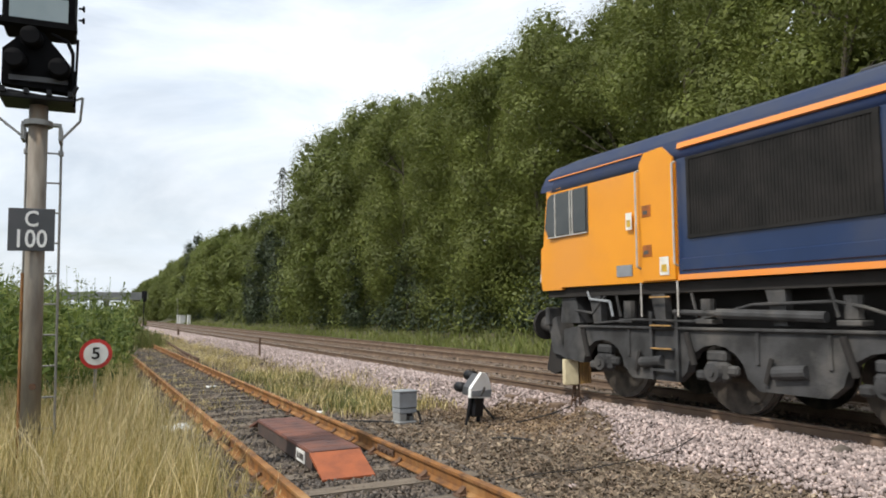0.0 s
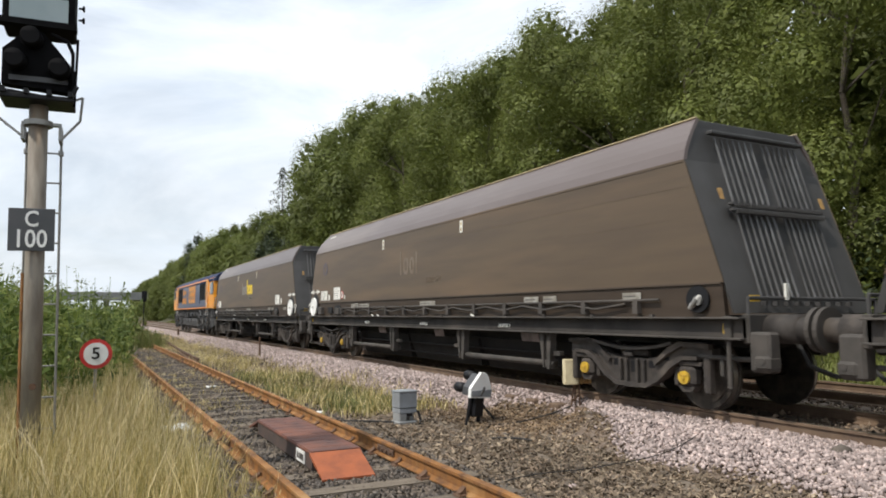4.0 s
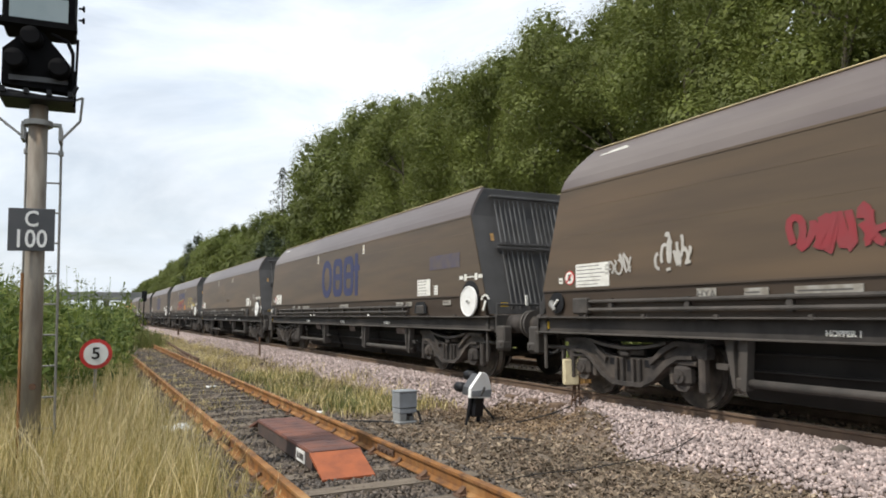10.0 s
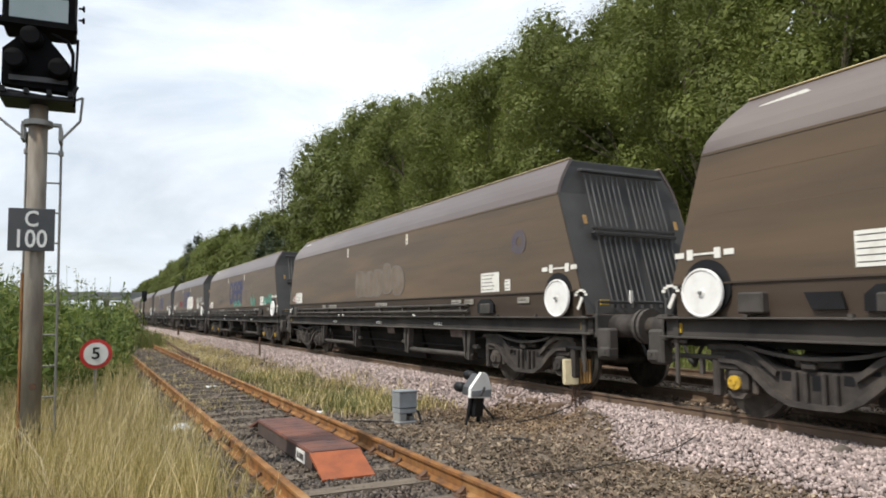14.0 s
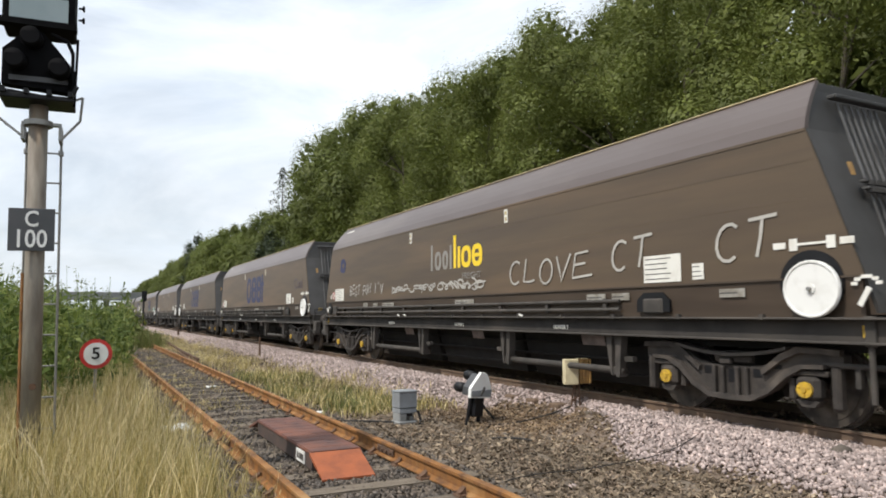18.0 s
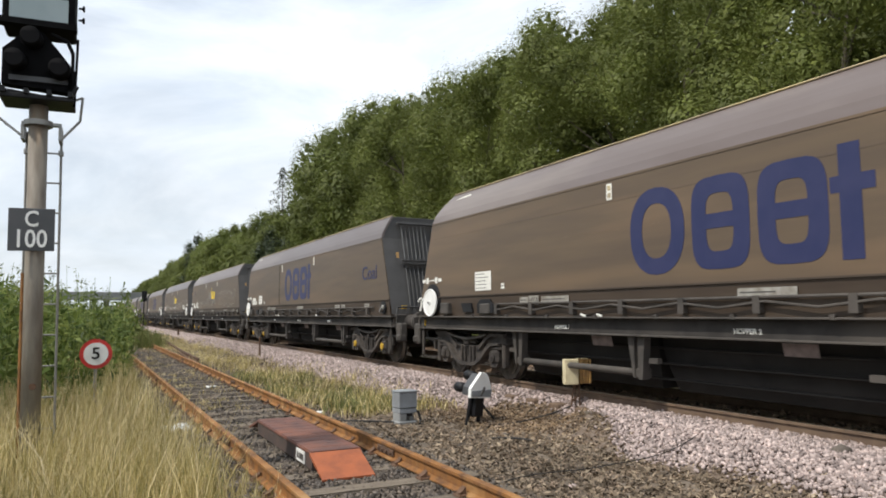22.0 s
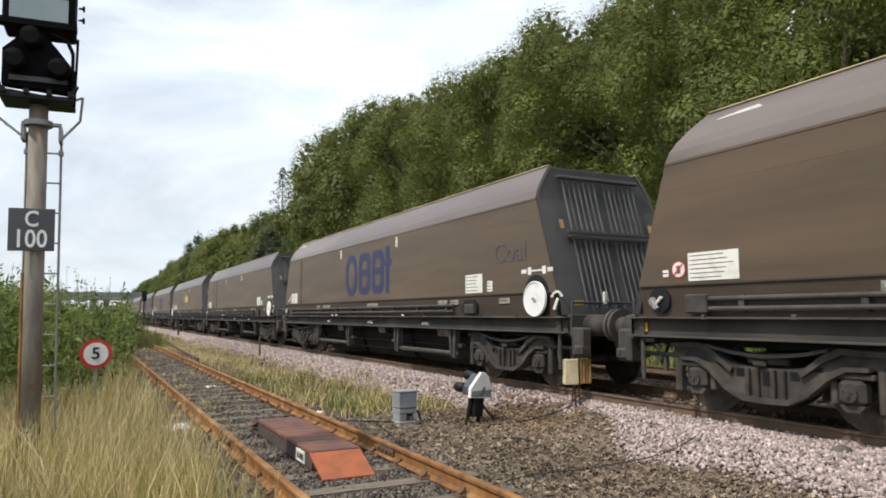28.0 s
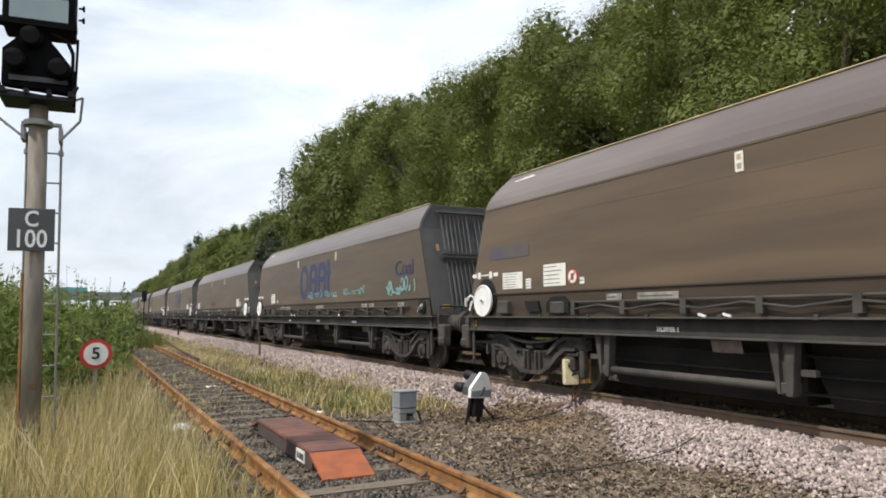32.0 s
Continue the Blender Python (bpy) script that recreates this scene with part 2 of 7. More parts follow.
M["verge"] = leaf_material("verge", (0.12, 0.16, 0.035), (0.18, 0.21, 0.05), (0.25, 0.25, 0.09))
M["litter"] = leaf_material("litter", (0.06, 0.045, 0.03), (0.17, 0.13, 0.09), (0.40, 0.32, 0.23), rough=0.85, trans=0.1)
M["litter_rust"] = leaf_material("litter_rust", (0.10, 0.062, 0.036), (0.19, 0.128, 0.076), (0.35, 0.255, 0.16), rough=0.85, trans=0.1)
M["bark"] = material("bark", (0.07, 0.055, 0.042), 0.95, second=(0.1, 0.085, 0.065), scale=9, bump=0.6)
M["concrete"] = material("concrete", (0.27, 0.275, 0.27), 0.85, second=(0.2, 0.205, 0.205), scale=0.6)
M["teal_paint"] = material("teal_paint", (0.12, 0.33, 0.36), 0.5)
# pale bluish green: the haze of distance is painted into the foliage
M["far_wood"] = material("far_wood", (0.17, 0.22, 0.2), 0.95, second=(0.22, 0.27, 0.25), scale=0.2)


# ---- building helpers ----
def box(bm, c, s, rot=None, bevel=0.0):
    m = Matrix.Translation(c) @ (rot.to_4x4() if rot else Matrix.Identity(4)) @ Matrix.Diagonal((*s, 1))
    g = bmesh.ops.create_cube(bm, size=1.0, matrix=m)
    if bevel:
        es = list({e for v in g["verts"] for e in v.link_edges})
        bmesh.ops.bevel(bm, geom=es, offset=bevel, segments=1, affect="EDGES", profile=0.5)


def rod(bm, a, b, r, n=8, r2=None):
    a, b = Vector(a), Vector(b)
    d = b - a
    m = Matrix.Translation((a + b) / 2) @ d.to_track_quat("Z", "Y").to_matrix().to_4x4()
    bmesh.ops.create_cone(bm, cap_ends=True, segments=n, radius1=r, radius2=r if r2 is None else r2, depth=d.length, matrix=m)


def prism(bm, pts, lo, hi, axis="y"):
    """A closed outline of (a, b) pairs carried along an axis from lo to hi."""
    def place(a, b, c):
        return {"y": (a, c, b), "x": (c, a, b), "z": (a, b, c)}[axis]
    rings = [[bm.verts.new(place(a, b, c)) for a, b in pts] for c in (lo, hi)]
    n = len(pts)
    fs = [bm.faces.new((rings[0][i], rings[0][(i + 1) % n], rings[1][(i + 1) % n], rings[1][i])) for i in range(n)]
    fs += [bm.faces.new(rings[0]), bm.faces.new(rings[1])]
    bmesh.ops.recalc_face_normals(bm, faces=fs)


def loft(bm, rings, caps=True):
    """Skin between rings of equal length."""
    vs = [[bm.verts.new(p) for p in r] for r in rings]
    n = len(rings[0])
    fs = [bm.faces.new((a[i], a[(i + 1) % n], b[(i + 1) % n], b[i])) for a, b in zip(vs, vs[1:]) for i in range(n)]
    if caps:
        fs += [bm.faces.new(vs[0]), bm.faces.new(vs[-1])]
    bmesh.ops.recalc_face_normals(bm, faces=fs)


def tube(bm, pts, r, n=6):
    for a, b in zip(pts, pts[1:]):
        rod(bm, a, b, r, n)


def part(name, bm, mat, parent=None, label="", smooth=False, at=None):
    me = bpy.data.meshes.new(name)
    bm.to_mesh(me)
    bm.free()
    me.materials.append(mat)
    if smooth:
        for p in me.polygons:
            p.use_smooth = True
    ob = new(name, me)
    if parent:
        ob.parent = parent
    if at:
        ob.location = at
    if label:
        tagged(ob, label)
    return ob


def quick(name, mat, parent, fn, label="", smooth=False, at=None):
    bm = bmesh.new()
    fn(bm)
    return part(name, bm, mat, parent, label, smooth, at)


def each(name, mat, parent, fn, items, label=""):
    """One part for each item: fn(bm, item) shapes it."""
    return [quick(name, mat, parent, lambda bm: fn(bm, i), label) for i in items]


def raw(name, verts, faces, mat, smooth=False):
    """A mesh from arrays: verts (n, 3), faces (m, k)."""
    verts, faces = np.asarray(verts, np.float32), np.asarray(faces, np.int32)
    me = bpy.data.meshes.new(name)
    me.vertices.add(len(verts))
    me.vertices.foreach_set("co", verts.ravel())
    m, k = faces.shape
    me.loops.add(m * k)
    me.loops.foreach_set("vertex_index", faces.ravel())
    me.polygons.add(m)
    me.polygons.foreach_set("loop_start", np.arange(0, m * k, k, dtype=np.int32))
    me.update(calc_edges=True)
    me.validate()
    me.materials.append(mat)
    if smooth:
        me.polygons.foreach_set("use_smooth", np.ones(m, bool))
    return me


def thing(name, label, category, group="", kind=""):
    return tagged(new(name), label, category, group, kind)


def text_mesh(name, words, height, mat, parent, m, label="", depth=0.004, spread=1.0, bold=0.0):
    """Lettering as a mesh: height of the capitals in metres, m places its middle."""
    cu = bpy.data.curves.new(name, "FONT")
    cu.body, cu.align_x, cu.align_y, cu.size, cu.extrude = words, "CENTER", "CENTER", height * 1.4, depth
    cu.resolution_u, cu.offset = 3, bold
    tmp = bpy.data.objects.new(name, cu)
    scene.collection.objects.link(tmp)
    dg = bpy.context.evaluated_depsgraph_get()
    me = bpy.data.meshes.new_from_object(tmp.evaluated_get(dg))
    bpy.data.objects.remove(tmp)
    me.transform(m @ Matrix.Diagonal((spread, 1, 1, 1)))
    me.materials.clear()
    me.materials.append(mat)
    ob = new(name, me)
    ob.parent = parent
    if label:
        tagged(ob, label)
    return ob


SIDE = Matrix(((0, 0, -1, 0), (-1, 0, 0, 0), (0, 1, 0, 0), (0, 0, 0, 1)))   # lettering on a side that faces -x, reading towards -y


def leaves(centres, normals, length, width, rng, droop=0.0, ruffle=0.55):
    """Leaf blades: bent quads of four corners each at the centres, roughly facing along the normals."""
    n = len(centres)
    nrm = normals + rng.normal(0, ruffle, (n, 3))
    nrm /= np.linalg.norm(nrm, axis=1, keepdims=True) + 1e-9
    a = rng.normal(size=(n, 3))
    a[:, 2] -= droop
    a -= nrm * (a * nrm).sum(1, keepdims=True)
    a /= np.linalg.norm(a, axis=1, keepdims=True) + 1e-9
    b = np.cross(nrm, a)
    L = length * rng.uniform(0.6, 1.3, (n, 1))
    W = width * rng.uniform(0.6, 1.3, (n, 1))
    v = np.stack([centres - a * L / 2, centres + b * W / 2 + nrm * W * 0.15, centres + a * L / 2, centres - b * W / 2 + nrm * W * 0.15], 1)
    f = np.arange(n * 4).reshape(n, 4)
    return v.reshape(-1, 3), f


# ---- ground ----
def ground_z(x, y):
    """Height of the ground: cess, siding bed, main line ballast bed, far verge."""
    x, y = np.asarray(x, float), np.asarray(y, float)
    edge = 5.75 + 0.25 * np.sin(y * 0.23 + 1.0) + np.interp(y, [8.2, 8.9, 12.0, 14.5], [0, 0.75, 0.75, 0]) + np.where(y < 8.4, -0.15, 0.0)
    z = np.interp(x, [-200, -40, -6, -1.2, 0.6, 1.0, 3.9, 4.3], [-0.6, -0.4, -0.1, -0.3, -0.40, -0.41, -0.41, -0.43])
    bed = np.clip((x - edge) / 0.75, 0, 1)
    z = z + bed * (-0.17 - z)
    back = np.clip((x - 12.9) / 0.9, 0, 1)
    z = np.where(x > 12.9, -0.17 - 0.10 * back, z)
    rise = np.clip((x - 14.6) / 4.5, 0, 1)
    z = z + rise * rise * (3 - 2 * rise) * 1.3
    return z


def build_ground():
    xs = np.unique(np.round(np.concatenate([np.linspace(-900, -40, 14), np.linspace(-40, -4, 19), np.linspace(-4, 16, 161), np.linspace(16, 40, 25), np.linspace(40, 900, 14)]), 3))
    ys = np.unique(np.round(np.concatenate([np.linspace(-300, -10, 20), np.linspace(-10, 24, 205), np.linspace(24, 120, 97), np.linspace(120, 1800, 40)]), 3))
    gx, gy = np.meshgrid(xs, ys)
    gz = ground_z(gx, gy)
    rng = np.random.default_rng(4)
    near = (np.abs(gx - 5) < 12) & (gy < 60)
    gz = gz + near * rng.normal(0, 0.012, gz.shape)
    v = np.stack([gx, gy, gz], -1).reshape(-1, 3)
    nx = len(xs)
    i = (np.arange(len(ys) - 1)[:, None] * nx + np.arange(nx - 1)[None]).ravel()
    f = np.stack([i, i + 1, i + nx + 1, i + nx], -1)
    me = raw("ground", v, f, M["ground"], True)
    me.materials.append(M["old_ballast"])
    me.materials.append(M["cess"])
    cx, cy = v[f].mean(1)[:, 0], v[f].mean(1)[:, 1]
    idx = np.zeros(len(f), np.int32)
    idx[(cx > 5.8) & (cx < 13.2)] = 1
    idx[(cx > 14.0) | (cx < -0.4)] = 2
    me.polygons.foreach_set("material_index", idx)
    tagged(new("ground", me), "brown gravelly ground beside the railway with dirt", "ground", kind="structure")


build_ground()

# an angular stone: a squashed, uneven low-poly lump
_rng = np.random.default_rng(11)
_bm = bmesh.new()
bmesh.ops.create_icosphere(_bm, subdivisions=1, radius=1.0)
ICO_V = np.array([v.co[:] for v in _bm.verts])
ICO_F = np.array([[v.index for v in f.verts] for f in _bm.faces])
_bm.free()
OCT_V = np.array([(1, 0, 0), (-1, 0, 0), (0, 1, 0), (0, -1, 0), (0, 0, 1), (0, 0, -1)], float)
OCT_F = np.array([(0, 2, 4), (2, 1, 4), (1, 3, 4), (3, 0, 4), (2, 0, 5), (1, 2, 5), (3, 1, 5), (0, 3, 5)])


CHIP_V = np.array([(x, y, z) for x in (-1, 1) for y in (-1, 1) for z in (-1, 1)], float) * 0.72
CHIP_F = np.array([(0, 1, 3), (0, 3, 2), (4, 7, 5), (4, 6, 7), (0, 5, 1), (0, 4, 5), (2, 3, 7), (2, 7, 6), (0, 2, 6), (0, 6, 4), (1, 7, 3), (1, 5, 7)])


def rotations(n, rng):
    q = rng.normal(size=(n, 4))
    q /= np.linalg.norm(q, axis=1, keepdims=True)
    w, x, y, z = q.T
    return np.stack([1 - 2 * (y * y + z * z), 2 * (x * y - z * w), 2 * (x * z + y * w), 2 * (x * y + z * w), 1 - 2 * (x * x + z * z),
                     2 * (y * z - x * w), 2 * (x * z - y * w), 2 * (y * z + x * w), 1 - 2 * (x * x + y * y)], -1).reshape(n, 3, 3)


def stones(name, pts, size, mat, label, rng, rough=True):
    n = len(pts)
    V, F = (CHIP_V, CHIP_F) if rough else (OCT_V, OCT_F)
    s = size * rng.uniform(0.6, 1.35, (n, 1, 1)) * rng.uniform(0.4, 1.35, (n, 1, 3))
    v = V[None] * s * rng.uniform(0.6, 1.3, (n, len(V), 3))
    v = np.einsum("nij,nkj->nki", rotations(n, rng), v) + np.asarray(pts)[:, None]
    f = F[None] + (np.arange(n) * len(V))[:, None, None]
    tagged(new(name, raw(name, v.reshape(-1, 3), f.reshape(-1, 3), mat)), label, "stones", kind="stuff")


def scatter(n, x0, x1, y0, y1, rng, near=True):
    """Points over a strip, denser towards the camera."""
    u = rng.random(n)
    y = y0 * (y1 / y0) ** u if near else y0 + (y1 - y0) * u
    return rng.uniform(x0, x1, n), y


def shoulder(y):
    """Foot of the pale ballast, with a brown bite beside the marker box."""
    far = 5.85 + 0.25 * np.sin(y * 0.23 + 1.0)
    return np.where(y < 8.75, np.interp(y, [4, 5.4, 6.3, 7.0, 8.0, 8.7], [6.15, 5.9, 5.8, 6.05, 6.5, 6.95]), far + np.where(y < 10.8, 1.0, np.where(y < 12.6, 0.45, 0)))


def build_stones():
    rng = np.random.default_rng(21)
    x, y = scatter(56000, 5.55, 7.3, 3.4, 48, rng)
    edge = shoulder(y) + 0.1 * np.sin(y * 2.7) + rng.normal(0, 0.09, len(y))
    k = x > edge
    x, y = x[k], y[k]
    for name, k in (("ballast", y < 13), ("shoulder_ballast", y >= 13)):
        px, py = x[k], y[k]
        stones(name, np.stack([px, py, ground_z(px, py) + rng.uniform(0.0, 0.045, len(px))], -1), 0.0225 if name == "ballast" else 0.032, M["stone"], "pale pinkish crushed stone ballast on the track shoulder", rng, name == "ballast")
    x, y = scatter(9000, 5.6, 7.0, 46, 130, rng)
    k = x > 5.85 + 0.25 * np.sin(y * 0.23 + 1.0)
    x, y = x[k], y[k]
    stones("far_ballast", np.stack([x, y, ground_z(x, y) + 0.02], -1), 0.06, M["stone"], "pale pinkish ballast along the distant track", rng, False)
    x, y = scatter(9000, 7.3, 12.9, 3.4, 40, rng)
    stones("track_ballast", np.stack([x, y, ground_z(x, y) + rng.uniform(-0.01, 0.03, len(x))], -1), 0.034, M["stone_brown"], "brown rust-stained ballast between the main line rails", rng, False)
    x, y = scatter(22000, 3.3, 7.2, 3.6, 40, rng)
    k = x < shoulder(y) + 0.2
    v, f = leaves(np.stack([x[k], y[k], ground_z(x[k], y[k]) + rng.uniform(0.0, 0.03, k.sum())], -1), np.tile([0, 0, 1.0], (k.sum(), 1)), 0.085, 0.034, rng)
    tagged(new("leaf_litter", raw("leaf_litter", v, f, M["litter"])), "dry brown leaf litter and twigs on the dirt", "litter", kind="stuff")
    n = 5200
    x, y = 6.2 + rng.normal(0, 0.55, n), 9.6 + rng.normal(0, 1.0, n)
    k = (x < shoulder(y) + 0.15) & (x > 5.0)
    x, y = x[k], y[k]
    v, f = leaves(np.stack([x, y, ground_z(x, y) + rng.uniform(0.0, 0.05, len(x))], -1), np.tile([0, 0, 1.0], (len(x), 1)), 0.075, 0.022, rng)
    tagged(new("dead_bracken", raw("dead_bracken", v, f, M["litter_rust"])), "rusty brown dead bracken beside the ballast", "litter", kind="stuff")
    x, y = scatter(36000, 3.3, 7.2, 3.6, 26, rng)
    k = x < shoulder(y) + 0.15
    x, y = x[k], y[k]
    stones("loose_stones", np.stack([x, y, ground_z(x, y) + rng.uniform(-0.012, 0.016, len(x))], -1), 0.017, M["stone_brown"], "brown loose stones and dirt beside the track", rng, False)
    x, y = rng.uniform(5.4, 7.15, 5000), rng.uniform(8.6, 13.5, 5000)
    k = x < shoulder(y) + 0.1
    x, y = x[k], y[k]
    stones("dirty_ballast", np.stack([x, y, ground_z(x, y) + rng.uniform(0.0, 0.03, len(x))], -1), 0.026, M["stone_brown"], "brown dirty ballast by the lineside box", rng, False)
    x, y = scatter(30000, 0.9, 3.7, 4.4, 34, rng)
    stones("siding_gravel", np.stack([x, y, ground_z(x, y) + rng.uniform(-0.012, 0.02, len(x)) + 0.006], -1), 0.024, M["stone_dark"], "dark grey gravel between the siding rails", rng, False)


build_stones()


# ---- tracks ----
RAIL = [(-0.07, -0.158), (0.07, -0.158), (0.07, -0.145), (0.012, -0.125), (0.010, -0.045), (0.035, -0.032), (0.036, -0.004), (0.03, 0.0), (-0.03, 0.0),
        (-0.036, -0.004), (-0.035, -0.032), (-0.010, -0.045), (-0.012, -0.125), (-0.07, -0.145)]


def rail(name, x, z, y0, y1, mat, label, curve=0.0):
    bm = bmesh.new()
    steps = np.linspace(y0, y1, max(2, int((y1 - y0) / 6)))
    loft(bm, [[(x + a + curve * max(0.0, y - 14) ** 2, y, z + b) for a, b in RAIL] for y in steps])
    return tagged(part(name, bm, mat), label, "rail", "running rails")


def build_tracks():
    for cx in (TRACK_X, TRACK_X + 3.4):
        for s in (-1, 1):
            x = cx + s * 0.7525
            r = rail("main_rail", x, 0.0, -30, 420, M["rail_side"], "brown steel main line rail with a worn shiny top")
            quick("running_surface", M["rail_top"], r, lambda bm: box(bm, (x, 195, 0.001), (0.05, 450, 0.004)), "polished steel running surface")
    for s in (-1, 1):
        x = SIDING_X + s * 0.7525
        r = rail("siding_rail", x, SIDING_Z, 1.5, 62, M["rust"], "rusty orange disused siding rail on chairs", 0.0)
        # bolted joints
        for y in ((7.55, 16.7, 25.9) if s > 0 else (9.0, 18.1, 27.3)):
            fp = quick("fishplate", M["rust_dark"], r, lambda bm: [box(bm, (x + q * 0.026, y, SIDING_Z - 0.085), (0.022, 0.46, 0.075), bevel=0.006) for q in (-1, 1)], "dark rusty fishplate")
            each("bolt", M["rust_dark"], fp, lambda bm, d: rod(bm, (x - 0.058, y + d, SIDING_Z - 0.085), (x + 0.058, y + d, SIDING_Z - 0.085), 0.018, 6), (-0.17, -0.06, 0.06, 0.17))


build_tracks()


def build_sleepers():
    rng = random.Random(5)
    variants = []
    for k in range(4):
        bm = bmesh.new()
        box(bm, (0, 0, 0), (2.55, 0.25, 0.13), bevel=0.012)
        for v in bm.verts:
            v.co += Vector((rng.uniform(-.015, .015), rng.uniform(-.012, .012), rng.uniform(-.008, .004)))
        variants.append(bm)
    meshes = []
    for bm in variants:
        me = bpy.data.meshes.new("sleeper")
        bm.to_mesh(me)
        bm.free()
        me.materials.append(M["timber"])
        meshes.append(me)
    bm = bmesh.new()
    box(bm, (0, 0, 0.0), (0.27, 0.13, 0.03), bevel=0.008)
    for s in (-1, 1):
        prism(bm, [(s * 0.045, 0.02), (s * 0.12, 0.02), (s * 0.08, 0.045), (s * 0.05, 0.075), (s * 0.045, 0.075)], -0.035, 0.035)
        for yy in (-0.05, 0.05):
            rod(bm, (s * 0.115, yy * 0.8, 0.01), (s * 0.115, yy * 0.8, 0.035), 0.014, 6)
    chair_me = bpy.data.meshes.new("chair")
    bm.to_mesh(chair_me)
    bm.free()
    chair_me.materials.append(M["rust_dark"])
    y = 4.2
    while y < 46:
        ob = new("sleeper", meshes[rng.randrange(4)])
        ob.location = (SIDING_X + rng.uniform(-.03, .03), y, SIDING_Z - (0.222 if y < 6.6 else 0.238))
        ob.rotation_euler = (0, 0, rng.uniform(-.012, .012))
        tagged(ob, "weathered grey-brown timber sleeper bedded in gravel", "sleeper", "siding sleepers")
        for s in (-1, 1):
            c = new("rail_chair", chair_me)
            c.parent = ob
            c.location = (s * 0.7525, 0, 0.07)
        y += 0.74 + rng.uniform(-.03, .03)
    # main line sleepers, concrete, mostly under stones
    bm = bmesh.new()
    box(bm, (0, 0, 0), (2.5, 0.26, 0.16), bevel=0.015)
    me = bpy.data.meshes.new("main_sleeper")
    bm.to_mesh(me)
    bm.free()
    me.materials.append(M["rail_side"])
    for cx in (TRACK_X, TRACK_X + 3.4):
        for k in range(70):
            ob = new("main_sleeper", me)
            ob.location = (cx, 2.0 + k * 0.68, -0.28)
            tagged(ob, "rust-stained main line sleeper bedded in ballast", "sleeper", "main line sleepers")


build_sleepers()


# ---- trees and undergrowth ----
def crown_mesh(name, height, radius, n_leaf, size, mat, seed, base=1.2, clumps=90):
    """A crown of rounded leafy boughs set over an uneven, tapering column, with deep gaps between them."""
    rng = np.random.default_rng(seed)
    cz = (np.arange(clumps) + rng.uniform(0, 1, clumps)) / clumps
    ang = np.arange(clumps) * 2.4 + rng.normal(0, 0.5, clumps)
    prof = np.interp(cz, [0, 0.15, 0.45, 0.75, 0.90, 1.0], [0.80, 1.0, 1.0, 0.84, 0.56, 0.12])
    rr = radius * prof * (1 + 0.18 * np.sin(3 * ang + seed)) * rng.uniform(0.45, 0.98, clumps)
    cr = rng.uniform(0.24, 0.56, clumps) * radius * np.interp(cz, [0, 0.8, 1], [1, 0.86, 0.55])
    centre = np.stack([np.cos(ang) * rr, np.sin(ang) * rr, base + cz * (height - base - 0.7)], -1)
    share = cr ** 2 / (cr ** 2).sum()

    def shell(n, lo, hi, open_only):
        which = rng.choice(clumps, n, p=share)
        d = rng.normal(size=(n, 3))
        d /= np.linalg.norm(d, axis=1, keepdims=True)
        # sprays of leaves stand out from each bough
        lump = 1 + 0.16 * np.sin(d[:, 0] * 7 + which) * np.cos(d[:, 2] * 7 + which * 1.7) + 0.10 * np.sin(d[:, 1] * 13 + which * 2.3) * np.cos(d[:, 2] * 12 + which)
        rad = lump * np.where(rng.random(n) < 0.05, rng.uniform(hi, hi + 0.22, n), rng.uniform(lo, hi, n))
        c = centre[which] + d * (cr[which] * rad)[:, None] * np.array([1, 1, 1.3])
        if open_only:
            buried = np.zeros(n, bool)
            for k in range(clumps):
                q = (c - centre[k]) / (cr[k] * np.array([1, 1, 1.3]))
                buried |= ((q * q).sum(1) < 0.8) & (which != k)
            c, d = c[~buried], d[~buried]
        return c, d

    c, d = shell(n_leaf * 3, 0.74, 1.04, True)
    c, d = c[:n_leaf], d[:n_leaf]
    v, f = leaves(c, d + np.array([0, 0, 0.35]), size * 1.7, size * 0.55, rng, 0.6, 0.22)
    # inner leaves that close the boughs
    c2, d2 = shell(n_leaf // 4, 0.35, 0.70, False)
    v2, f2 = leaves(c2, d2, size * 3.6, size * 2.0, rng)
    return raw(name, np.concatenate([v, v2]), np.concatenate([f, f2 + len(v)]), mat)


def trunk_bm(height, r, seed):
    rng = random.Random(seed)
    bm = bmesh.new()
    pts = [Vector((rng.uniform(-.15, .15) * k, rng.uniform(-.15, .15) * k, height * 0.8 * k / 5)) for k in range(6)]
    for k in range(5):
        rod(bm, pts[k], pts[k + 1], r * (1 - k * 0.17), 7, r * (1 - (k + 1) * 0.17))
    for k in range(9):
        i = 1 + k % 4
        a = rng.uniform(0, 6.28)
        rod(bm, pts[i], pts[i] + Vector((math.cos(a) * 2.0, math.sin(a) * 2.0, rng.uniform(1.2, 2.4))), r * 0.38, 5, r * 0.1)
    return bm


def tree(name, height, radius, n_leaf, size, mat, seed, label, group, base=1.2, clumps=90):
    t = thing(name, label, "tree", group)
    part("trunk", trunk_bm(height, 0.16, seed), M["bark"], t)
    me = crown_mesh("crown", height, radius, n_leaf, size, mat, seed, base, clumps)
    new("crown", me).parent = t
    return t


